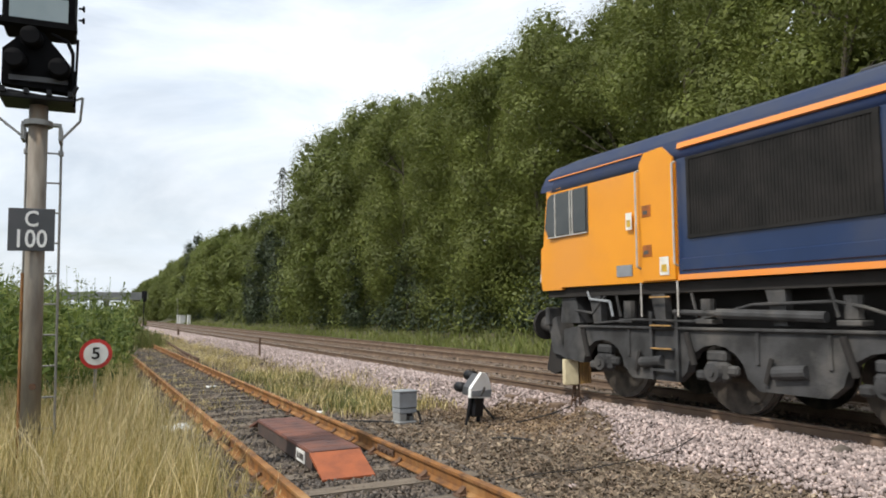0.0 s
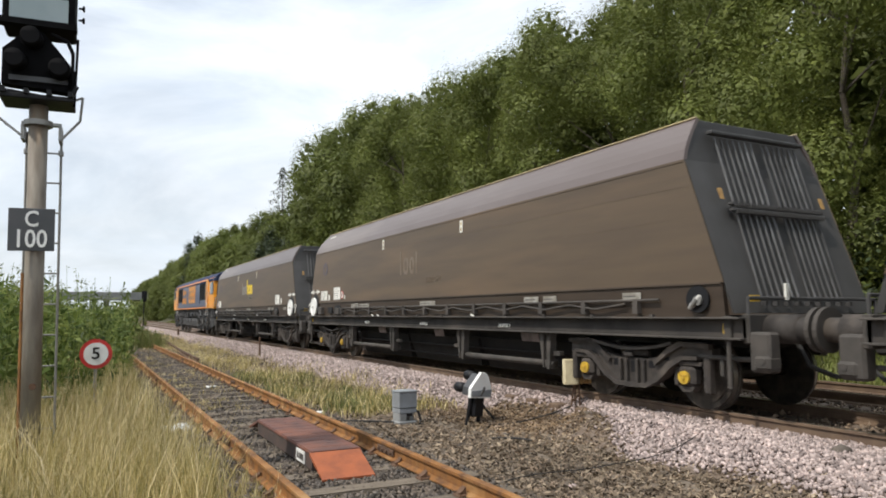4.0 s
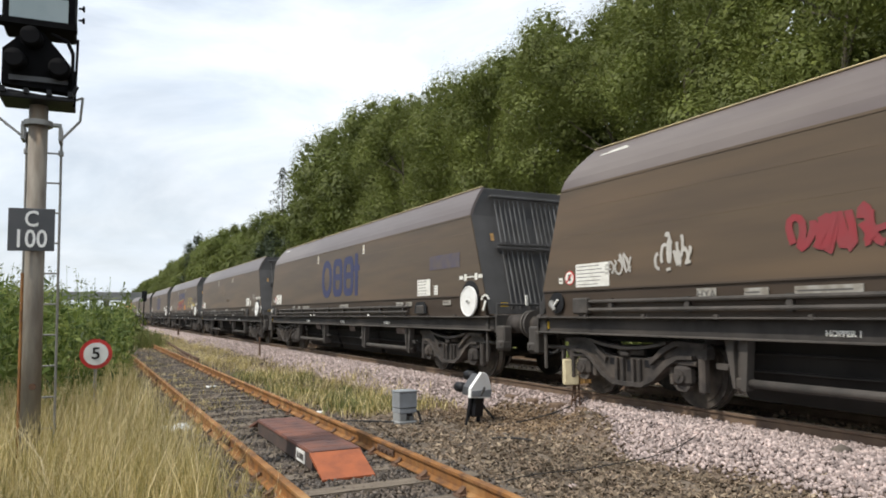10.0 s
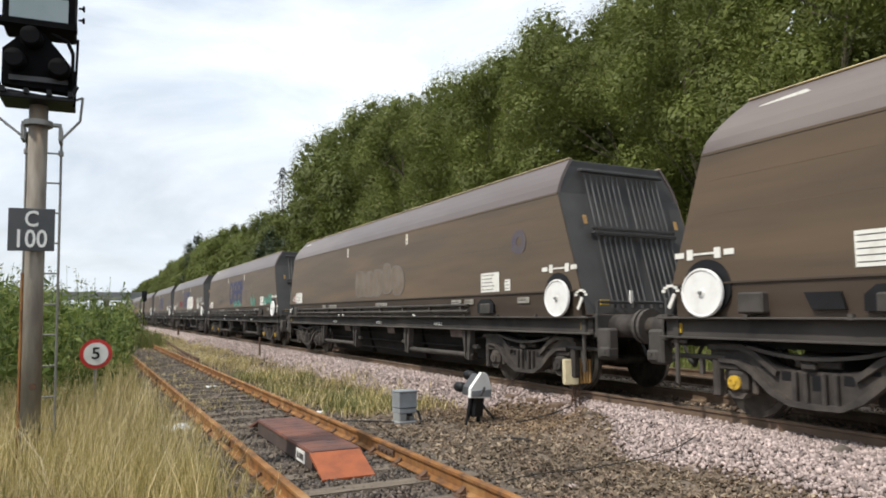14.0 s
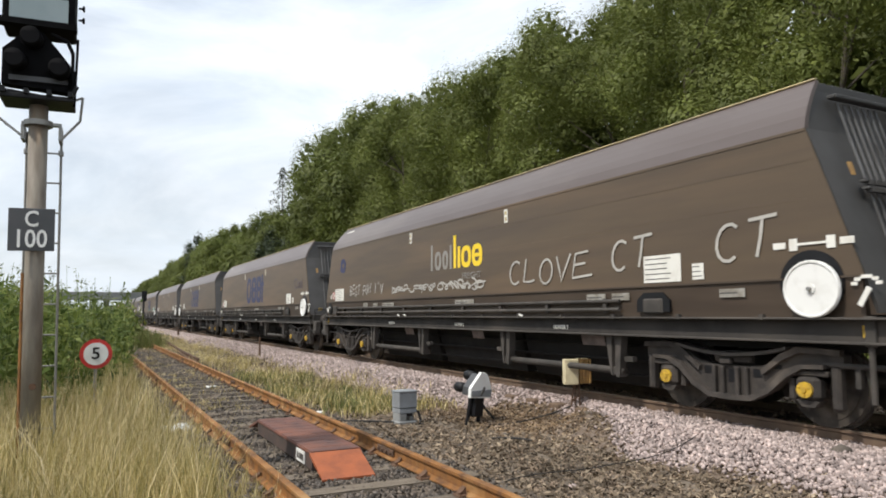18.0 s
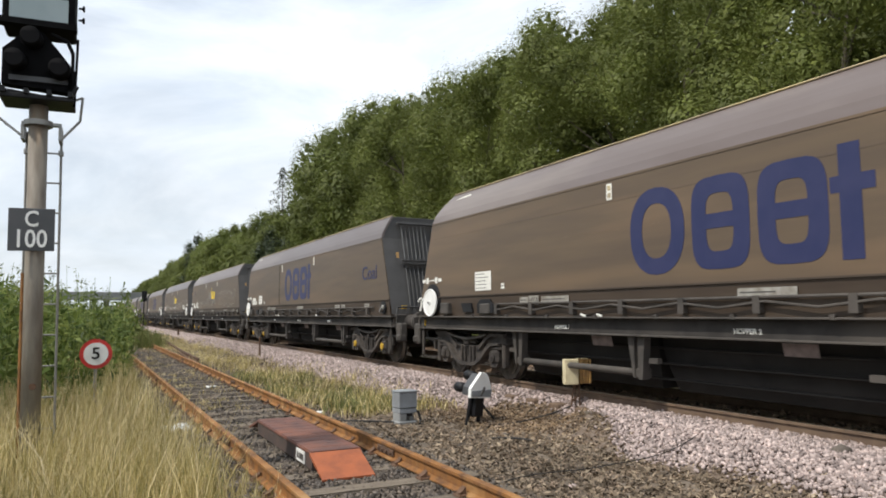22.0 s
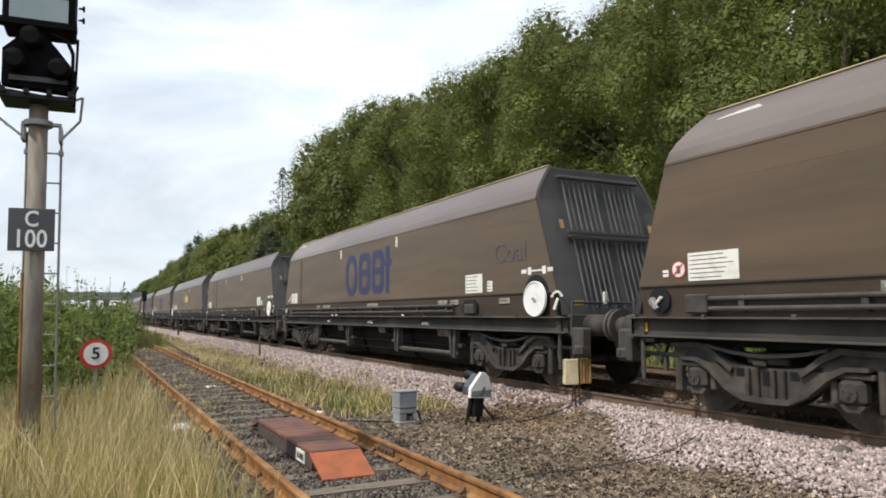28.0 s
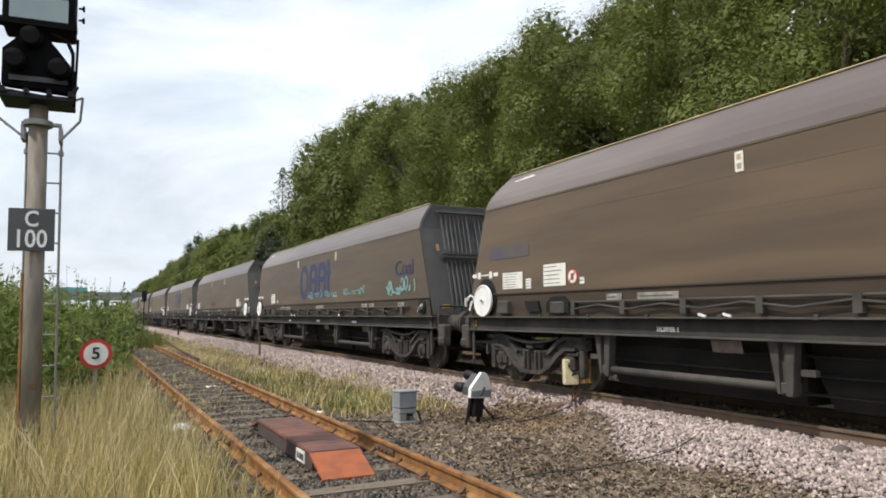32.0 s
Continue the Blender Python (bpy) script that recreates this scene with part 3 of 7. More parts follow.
def build_trees():
    rng = random.Random(9)
    label = "tall grey-green leafy willow tree in a dense row"
    near = [tree("willow_tree", 15, 3.4, 64000, 0.066, M["leaf"], 31 + k, label, "lineside trees", 0.8, 36) for k in range(3)]
    far = [tree("willow_tree", 15, 3.3, 9000, 0.20, M["leaf_olive"], 41 + k, label, "lineside trees", 0.8, 40) for k in range(2)]
    mid = [tree("willow_tree", 15, 3.4, 26000, 0.115, M["leaf_olive"], 37 + k, label, "lineside trees", 0.8, 36) for k in range(2)]
    light = [tree("willow_tree", 13, 3.3, 9000, 0.20, M["leaf_light"], 51, "bright green leafy tree in a dense row", "lineside trees", 0.8, 40)]
    used, turn = set(), itertools.count()

    def put(src, x, y, h, spin, wide=1.0):
        s = h / 15.0 if src not in light else h / 13.0
        z = float(ground_z(x, y)) - 0.1
        if src.name not in used:
            used.add(src.name)
            ob = src
            ob.matrix_basis = pose(x, y, z, 0, 0, spin)
        else:
            ob = copy_thing(src, pose(x, y, z, 0, 0, spin))
        ob.scale = (s * wide, s * wide, s)

    # height of the tree tops along the line
    def top(y):
        return float(np.interp(y, [0, 12, 22, 26, 28, 32, 36, 42, 46, 51, 55, 59, 61.5, 63.5, 66, 81, 88, 103, 120, 160, 200, 300],
                               [14.4, 14.4, 14.4, 15.0, 14.9, 15.2, 15.1, 16.3, 16.5, 16.9, 17.7, 18.2, 17.4, 14.2, 13.6, 13.4, 13.6, 13.2, 13.3, 13.3, 13.4, 12]))
    y = 2.0
    while y < 46:
        put(near[next(turn) % 3], 19.3 + rng.uniform(-1.5, 1.5), y, top(y) - 0.9 + rng.uniform(-0.8, 0.4), rng.uniform(0, 360), rng.uniform(0.95, 1.25))
        y += rng.uniform(4.3, 5.8)
    while y < 92:
        put(mid[next(turn) % 2], 19.2 + rng.uniform(-1.4, 1.4), y, top(y) - 0.5 + rng.uniform(-0.7, 0.4), rng.uniform(0, 360), rng.uniform(0.95, 1.2))
        y += rng.uniform(4.2, 5.6)
    while y < 300:
        src = light[0] if 84 < y < 128 or rng.random() < 0.2 else far[next(turn) % 2]
        put(src, 19.0 + rng.uniform(-1.2, 1.2), y, top(y) - 0.3 + rng.uniform(-0.8, 0.4), rng.uniform(0, 360), rng.uniform(0.95, 1.2))
        y += rng.uniform(4.2, 5.6) * (1.0 if y < 160 else 1.6)
    y = -4.0
    while y < 100:
        put((mid if 22 < y < 52 else far)[next(turn) % 2], 24.0 + rng.uniform(-0.8, 0.8), y, (1.23 + (top(y / 1.25) - 1.23) * 1.25 - 1.0 if y < 60 else top(y) - 0.8) + rng.uniform(-0.6, 0.3), rng.uniform(0, 360), 1.2)
        y += rng.uniform(4.6, 5.8)
    for x, y, h in ((15.2, 172, 8.5), (16.0, 179, 9.5), (15.4, 187, 9.0)):
        put(far[next(turn) % 2], x, y, h, rng.uniform(0, 360), 1.1)
    dark = tree("broad_dark_tree", 15, 3.2, 6000, 0.2, M["leaf_dark"], 61, "dark green tree top standing above the row", "lineside trees", 0.8, 50)
    dark.matrix_basis = pose(17.9, 133, 0.6, 0, 0, 40)
    dark.scale = (0.8, 0.8, 1.02)
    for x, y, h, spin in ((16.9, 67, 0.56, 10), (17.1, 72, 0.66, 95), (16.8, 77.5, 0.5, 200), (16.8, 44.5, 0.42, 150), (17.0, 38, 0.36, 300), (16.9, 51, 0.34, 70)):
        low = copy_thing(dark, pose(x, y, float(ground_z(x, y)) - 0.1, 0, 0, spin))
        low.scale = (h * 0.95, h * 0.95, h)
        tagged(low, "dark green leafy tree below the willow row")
    # conifer standing proud of the row
    c = thing("conifer_tree", "thin dark conifer tree top above the row", "tree")
    quick("trunk", M["bark"], c, lambda bm: rod(bm, (0, 0, 0), (0, 0, 17.4), 0.16, 6, 0.03))
    g = np.random.default_rng(3)
    n = 2600
    h = g.uniform(4, 17.2, n)
    tier = (h % 1.1) / 1.1
    rr = (0.25 + (17.4 - h) * 0.36) * (1.15 - 0.8 * tier) * np.sqrt(g.uniform(0.1, 1, n))
    a = np.round(g.uniform(0, 6.28, n) * 1.1 + np.floor(h / 1.1) * 0.7) / 1.1 + g.normal(0, 0.16, n)
    v, f = leaves(np.stack([np.cos(a) * rr, np.sin(a) * rr, h], -1), np.tile([0, 0, 1.0], (n, 1)), 0.3, 0.1, g)
    new("crown", raw("crown", v, f, M["leaf_dark"])).parent = c
    c.matrix_basis = pose(18.3, 73.5, -0.4)


build_trees()


def blades(x, y, z, h, w, lean, rng):
    """Grass blades: a quad and a tip each."""
    n = len(x)
    a = rng.uniform(0, 2 * np.pi, n)
    dx, dy = np.cos(a), np.sin(a)
    l = lean * h * rng.uniform(0.2, 1.2, n)
    b = a + rng.normal(0, 0.7, n) + np.pi / 2
    wx, wy = np.cos(b) * w / 2, np.sin(b) * w / 2
    P = lambda t, k: np.stack([x + dx * l * t * t + wx * k, y + dy * l * t * t + wy * k, z + h * t * (1 - 0.25 * lean * t)], -1)
    v = np.stack([P(0, 1), P(0, -1), P(0.55, -0.8), P(0.55, 0.8), P(1.0, 0.0)], 1)
    base = (np.arange(n) * 5)[:, None]
    f = np.concatenate([base + np.array([0, 1, 2]), base + np.array([0, 2, 3]), base + np.array([3, 2, 4])])
    return v.reshape(-1, 3), f


def clumped(n, x0, x1, y0, y1, k, spread, rng, near=True):
    cx, cy = scatter(k, x0, x1, y0, y1, rng, near)
    i = rng.integers(0, k, n)
    return cx[i] + rng.normal(0, spread, n), cy[i] + rng.normal(0, spread, n)


def grass(name, x, y, hlo, hhi, w, lean, mat, label, rng):
    h = rng.uniform(hlo, hhi, len(x))
    v, f = blades(x, y, ground_z(x, y) - 0.02, h, w * rng.uniform(0.6, 1.4, len(x)), lean, rng)
    tagged(new(name, raw(name, v, f, mat)), label, "grass", kind="stuff")


def build_grass():
    rng = np.random.default_rng(77)
    x, y = clumped(27000, -2.4, 0.95, 4.9, 24, 700, 0.15, rng)
    k = (x < 1.25 - 0.25 * np.sin(y * 1.3)) & (y > 4.6) & (np.hypot(x - 1.1, y - 10.1) > 0.45) & ((np.hypot(x + 0.37, y - 7.74)) > 0.16)
    grass("dry_grass", x[k], y[k], 0.3, 0.95, 0.0065, 0.38, M["grass_dry"], "tall dry yellow grass on the lineside bank", rng)
    x, y = clumped(13000, -2.6, 1.0, 4.9, 26, 400, 0.16, rng)
    grass("green_grass", x, y, 0.2, 0.6, 0.009, 0.5, M["grass_green"], "green grass mixed into dry grass", rng)
    x, y = clumped(420, -2.0, 0.9, 5.2, 16, 160, 0.2, rng)
    k = x < 1.1
    grass("straw_stalks", x[k], y[k], 0.6, 1.15, 0.009, 0.75, M["straw"], "bent pale straw stalks among the grass", rng)
    x, y = clumped(5000, 0.7, 1.6, 5.2, 30, 200, 0.10, rng)
    grass("short_grass", x, y, 0.06, 0.22, 0.008, 0.8, M["grass_dry"], "short dry grass beside the siding", rng)
    x, y = clumped(11500, 3.4, 5.9, 11.0, 90, 560, 0.22, rng)
    k = (x > 3.35) & (y > 10.6)
    grass("strip_grass", x[k], y[k], 0.08, 0.36, 0.014, 0.7, M["grass_dry"], "dry yellow grass between siding and main line", rng)
    x, y = clumped(4200, 3.7, 5.3, 10.9, 20, 46, 0.2, rng)
    k = (y > 10.4) & (x > 3.4)
    grass("green_tufts", x[k], y[k], 0.08, 0.3, 0.012, 0.8, M["grass_green"], "green and yellow grass tufts beside the ballast", rng)
    x, y = clumped(2500, 1.6, 3.2, 12, 60, 150, 0.1, rng)
    grass("siding_weeds", x, y, 0.04, 0.2, 0.012, 0.8, M["grass_dry"], "dry weeds between the siding rails", rng)
    x, y = clumped(3500, 1.0, 3.6, 37, 60, 140, 0.25, rng)
    grass("siding_end_grass", x, y, 0.5, 1.1, 0.025, 0.5, M["grass_green"], "rank grass over the far end of the siding", rng)
    x, y = scatter(16000, 14.0, 17.2, 8, 150, rng)
    grass("verge_grass", x, y, 0.25, 0.7, 0.03, 0.6, M["verge"], "rough green grass on the far verge", rng)


build_grass()


def build_bushes():
    rng = np.random.default_rng(99)
    # tall leafy weeds beside the signal: upright stems carrying long leaves
    def weeds(name, n, x0, x1, y0, y1, h0, h1, per, size, mat, label):
        x, y = scatter(n, x0, x1, y0, y1, rng)
        keep = (np.abs(x - y * 0.016) > 0.3) | (y > 12.3)
        keep &= x < np.interp(y, [8, 12, 16, 22, 30, 60], [-1.4, 0.15, 0.9, 1.3, 1.6, 2.3])
        x, y = x[keep], y[keep]
        n = len(x)
        h = rng.uniform(h0, h1, n)
        z = ground_z(x, y)
        a = rng.uniform(0, 6.28, n)
        lean = rng.uniform(0, 0.25, n)
        t = rng.uniform(0.12, 1.0, (n, per))
        px = (x + np.cos(a) * lean)[:, None] * t + x[:, None] * (1 - t)
        py = (y + np.sin(a) * lean)[:, None] * t + y[:, None] * (1 - t)
        pz = z[:, None] + h[:, None] * t
        c = np.stack([px, py, pz], -1).reshape(-1, 3) + rng.normal(0, size * 0.5, (n * per, 3))
        d = rng.normal(size=c.shape) * 0.6 + np.array([-0.3, -0.3, 0.8])
        v, f = leaves(c, d, size * 1.9, size * 0.55, rng, 0.3)
        foot, tip = np.stack([x, y, z - 0.02], -1), np.stack([x + np.cos(a) * lean, y + np.sin(a) * lean, z + h], -1)
        side = np.array([0.006, -0.003, 0.0])
        sv = np.stack([foot - side, foot + side, tip + side * 0.4, tip - side * 0.4], 1).reshape(-1, 3)
        f = np.concatenate([f, np.arange(n * 4).reshape(n, 4) + len(v)])
        tagged(new(name, raw(name, np.concatenate([v, sv]), f, mat)), label, "bush", kind="stuff")
    weeds("tall_weeds", 2300, -7, 2.2, 9.5, 52, 1.35, 2.2, 32, 0.092, M["weed"], "tall green leafy weeds on the bank")
    weeds("wispy_stems", 150, -3.2, 0.6, 10.5, 20, 1.9, 2.45, 40, 0.04, M["weed"], "tall wispy flowering stems above the weeds")
    n = 26
    hx, hy, hh = rng.uniform(0.9, 2.6, n), rng.uniform(43, 58, n), rng.uniform(1.7, 2.3, n)
    d = rng.normal(size=(n, 260, 3))
    d /= np.linalg.norm(d, axis=2, keepdims=True)
    d[..., 2] = np.abs(d[..., 2])
    c = np.stack([hx, hy, ground_z(hx, hy)], -1)[:, None] + d * np.stack([hh * 0.45, hh * 0.6, hh], -1)[:, None] * rng.uniform(0.6, 1.0, (n, 260, 1))
    v, f = leaves(c.reshape(-1, 3), d.reshape(-1, 3), 0.24, 0.12, rng, 0.3)
    tagged(new("siding_bushes", raw("siding_bushes", v, f, M["leaf"])), "green bushes grown over the end of the siding", "bush", kind="stuff")
    weeds("dark_bushes", 420, -16, -2.0, 13, 60, 2.0, 2.9, 60, 0.13, M["leaf"], "dark green bushes behind the weeds")
    # low undergrowth against the trees
    n = 420
    x, y = scatter(n, 16.5, 18.4, 6, 240, rng)
    h = rng.uniform(0.9, 3.2, n)
    per = 230
    d = rng.normal(size=(n, per, 3))
    d /= np.linalg.norm(d, axis=2, keepdims=True)
    d[..., 2] = np.abs(d[..., 2])
    s = np.stack([h * 0.55, h * 0.6, h], -1)[:, None]
    c = np.stack([x, y, ground_z(x, y)], -1)[:, None] + d * s * rng.uniform(0.75, 1.0, (n, per, 1))
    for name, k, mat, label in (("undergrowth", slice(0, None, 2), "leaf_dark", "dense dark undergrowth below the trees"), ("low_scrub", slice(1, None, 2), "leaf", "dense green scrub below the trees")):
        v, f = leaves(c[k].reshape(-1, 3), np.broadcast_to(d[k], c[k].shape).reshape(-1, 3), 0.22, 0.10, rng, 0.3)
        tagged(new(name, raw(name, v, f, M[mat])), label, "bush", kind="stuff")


build_bushes()


def build_far_wood():
    rng = np.random.default_rng(5)
    n = 5200
    x = rng.uniform(-420, 200, n)
    y = rng.uniform(430, 520, n)
    h = 3.4 + 1.2 * np.sin(x * 0.05) + rng.uniform(-1, 1, n)
    z = rng.uniform(0, 1, n) * h
    v, f = leaves(np.stack([x, y, z], -1), np.tile([0, -1.0, 0.3], (n, 1)), 4.0, 2.6, rng)
    tagged(new("far_woodland", raw("far_woodland", v, f, M["far_wood"])), "distant green woodland beyond the bridge, haze put in its colour", "woodland", kind="stuff")


build_far_wood()


# ---- bridge ----
def build_bridge():
    b = thing("road_bridge", "pale grey concrete road bridge over the railway", "bridge")
    quick("deck", M["concrete"], b, lambda bm: box(bm, (0, 195, 5.5), (190, 11, 1.0)))
    for yy in (189.6, 200.4):
        quick("parapet", M["concrete"], b, lambda bm: box(bm, (0, yy, 6.42), (190, 0.25, 0.85)))
    for x in (-58, -33, -12, 5.0, 17.5, 36, 58):
        quick("pier", M["concrete"], b, lambda bm: [rod(bm, (x, yy, -1.0), (x, yy, 4.5), 0.5, 12) for yy in (191.5, 195, 198.5)] + [box(bm, (x, 195, 4.75), (1.4, 10.4, 0.5))])
    for x in (-92, 92):
        quick("abutment", M["concrete"], b, lambda bm: box(bm, (x, 195, 2.4), (6, 11, 7.4)))


build_bridge()


def build_lorry():
    t = thing("lorry", "white lorry with a teal trailer on the bridge", "lorry")
    quick("trailer", M["teal_paint"], t, lambda bm: box(bm, (1.3, 0, 1.5), (7.4, 2.5, 1.0), bevel=0.06))
    quick("cab", M["white"], t, lambda bm: box(bm, (-4.2, 0, 1.3), (2.2, 2.45, 1.7), bevel=0.2))
    quick("windscreen", M["glass"], t, lambda bm: box(bm, (-5.31, 0, 1.7), (0.04, 2.1, 0.6)))
    quick("chassis", M["chassis"], t, lambda bm: box(bm, (0, 0, 0.85), (11.0, 1.0, 0.3)))
    for x in (-4.6, 2.6, 3.9):
        for y in (-1.05, 1.05):
            quick("wheel", M["rubber"], t, lambda bm: rod(bm, (x, y - 0.15, 0.5), (x, y + 0.15, 0.5), 0.5, 16))
    return t


LORRY = build_lorry()


# ---- lineside things ----
def facing(x, y, z, turn):
    """A pose whose -y side faces the camera's side after a turn in degrees."""
    return pose(x, y, z, 0, 0, turn)


def build_post_signal():
    s = thing("railway_signal", "weathered steel signal post with black subsidiary lamps", "signal")
    R = lambda n, m, f, lab="", sm=False: quick(n, M[m], s, f, lab, sm)
    R("post", "steel_post", lambda bm: rod(bm, (0, 0, -0.1), (0, 0, 3.62), 0.085, 28, 0.083), "", True)
    R("collar", "galv", lambda bm: [rod(bm, (0, 0, 3.42), (0, 0, 3.47), 0.125, 24)])
    R("bolt", "rust_dark", lambda bm: rod(bm, (0.02, -0.07, 0.93), (0.02, -0.11, 0.93), 0.03, 10))
    R("cap_plate", "black", lambda bm: box(bm, (0, 0, 3.66), (0.62, 0.42, 0.05), bevel=0.01))
    R("base_frame", "black", lambda bm: [tube(bm, [(-0.36, -0.12, 3.84), (-0.30, -0.12, 3.72), (0.26, -0.12, 3.66), (0.33, -0.12, 3.82)], 0.022)] + [box(bm, (x, -0.1, 3.7), (0.04, 0.3, 0.05)) for x in (-0.28, -0.09, 0.1, 0.28)])
    # triangular subsidiary lamp unit
    h = quick("lamp_unit", M["lamp_black"], s, lambda bm: prism(bm, [(-0.31, 3.80), (0.24, 3.76), (0.31, 3.86), (0.31, 3.98), (0.03, 4.34), (-0.10, 4.36), (-0.31, 4.14)], -0.08, 0.06))
    for cx, cz in ((-0.06, 4.25), (-0.19, 4.02), (0.18, 3.97)):
        hood = quick("hood", M["lamp_black"], h, lambda bm: rod(bm, (cx, -0.07, cz), (cx, -0.3, cz - 0.03), 0.098, 20, 0.088), "", True)
        quick("lens", M["lens"], hood, lambda bm: rod(bm, (cx, -0.295, cz - 0.03), (cx, -0.305, cz - 0.03), 0.076, 20))
    quick("panel_bar", M["plate"], h, lambda bm: box(bm, (0.0, -0.09, 3.86), (0.5, 0.02, 0.05)))
    R("cage", "lamp_black", lambda bm: [tube(bm, [(-0.36, -0.12, 4.44), (-0.37, -0.12, 3.84), (-0.30, -0.12, 3.74)], 0.016)] + [tube(bm, [(0.10, -0.12, 4.32), (0.24, -0.12, 4.26), (0.29, -0.12, 4.14), (0.29, -0.12, 3.7)], 0.018), tube(bm, [(0.33, -0.1, 4.3), (0.31, -0.1, 3.62)], 0.012)])
    box_ = quick("indicator_box", M["lamp_black"], s, lambda bm: box(bm, (-0.01, 0.1, 4.74), (0.62, 0.4, 0.72), bevel=0.015))
    quick("screen", M["screen"], box_, lambda bm: box(bm, (-0.01, -0.105, 4.56), (0.5, 0.02, 0.24)))
    quick("screen", M["screen"], box_, lambda bm: box(bm, (-0.01, -0.105, 4.88), (0.5, 0.02, 0.24)))
    quick("ledge", M["lamp_black"], box_, lambda bm: box(bm, (-0.01, -0.1, 4.40), (0.66, 0.12, 0.06)))
    for z in (4.5, 4.62, 4.76):
        quick("knob", M["lamp_black"], box_, lambda bm: [rod(bm, (0.33, -0.1, z), (0.37, -0.1, z), 0.012, 8), rod(bm, (0.365, -0.1, z), (0.385, -0.1, z), 0.03, 10)])
    # stays and ladder
    R("stay", "galv", lambda bm: tube(bm, [(0.19, -0.02, 3.29), (0.36, -0.02, 3.50), (0.38, -0.02, 3.74), (0.22, -0.02, 3.66)], 0.012))
    R("stay", "galv", lambda bm: tube(bm, [(-0.14, -0.02, 3.32), (-0.42, -0.02, 3.55), (-0.48, -0.02, 3.8)], 0.012))
    R("bracket", "galv", lambda bm: [box(bm, (sx, 0.08, 3.36), (0.03, 0.2, 0.14)) for sx in (-0.13, 0.19)] + [box(bm, (0.03, 0.0, 3.445), (0.34, 0.05, 0.03))] + [box(bm, (sx, 0.16, 3.2), (0.045, 0.05, 0.06), bevel=0.01) for sx in (-0.11, 0.19)])
    lad = quick("ladder", M["galv"], s, lambda bm: [rod(bm, (sx, 0.17, 0.35), (sx, 0.17, 3.4), 0.012, 8) for sx in (-0.11, 0.19)])
    for k in range(10):
        quick("rung", M["galv"], lad, lambda bm: rod(bm, (-0.11, 0.17, 0.5 + k * 0.3), (0.19, 0.17, 0.5 + k * 0.3), 0.009, 6))
    # added orange rod paints the sunlit left edge of the lower post
    R("conduit", "rust", lambda bm: rod(bm, (-0.10, 0.06, 0.0), (-0.10, 0.06, 2.0), 0.018, 8))
    plate = quick("number_plate", M["plate"], s, lambda bm: box(bm, (-0.022, -0.11, 2.40), (0.385, 0.012, 0.405), bevel=0.004), "dark grey enamel plate")
    up = Matrix(((1, 0, 0, 0), (0, 0, -1, 0), (0, 1, 0, 0), (0, 0, 0, 1)))
    text_mesh("letter", "C", 0.15, M["white"], plate, Matrix.Translation((-0.022, -0.12, 2.495)) @ up, "white letter", spread=0.82, bold=0.003)
    text_mesh("digits", "100", 0.17, M["white"], plate, Matrix.Translation((-0.03, -0.12, 2.305)) @ up, "white digits", spread=0.8, bold=0.003)
    s.matrix_basis = pose(-0.395, 7.74, -0.36, 0, -1.2, -2)


build_post_signal()


def build_speed_sign():
    s = thing("speed_sign", "round white speed sign with red ring on a post", "sign")
    quick("post", M["galv"], s, lambda bm: rod(bm, (0, 0.03, 0), (0, 0.03, 1.05), 0.025, 10))
    quick("ring", M["red"], s, lambda bm: rod(bm, (0, 0.01, 1.0), (0, -0.004, 1.0), 0.225, 40), "red enamel ring")
    d = quick("face", M["white"], s, lambda bm: rod(bm, (0, 0.0, 1.0), (0, -0.010, 1.0), 0.17, 36), "white enamel face")
    up = Matrix(((1, 0, 0, 0), (0, 0, -1, 0), (0, 1, 0, 0), (0, 0, 0, 1)))
    text_mesh("digit", "5", 0.175, M["black"], d, Matrix.Translation((0, -0.014, 1.0)) @ up, "black digit", spread=1.1, bold=0.003)
    s.matrix_basis = pose(0.192, 12.0, -0.352, 0, 0, -4)


build_speed_sign()


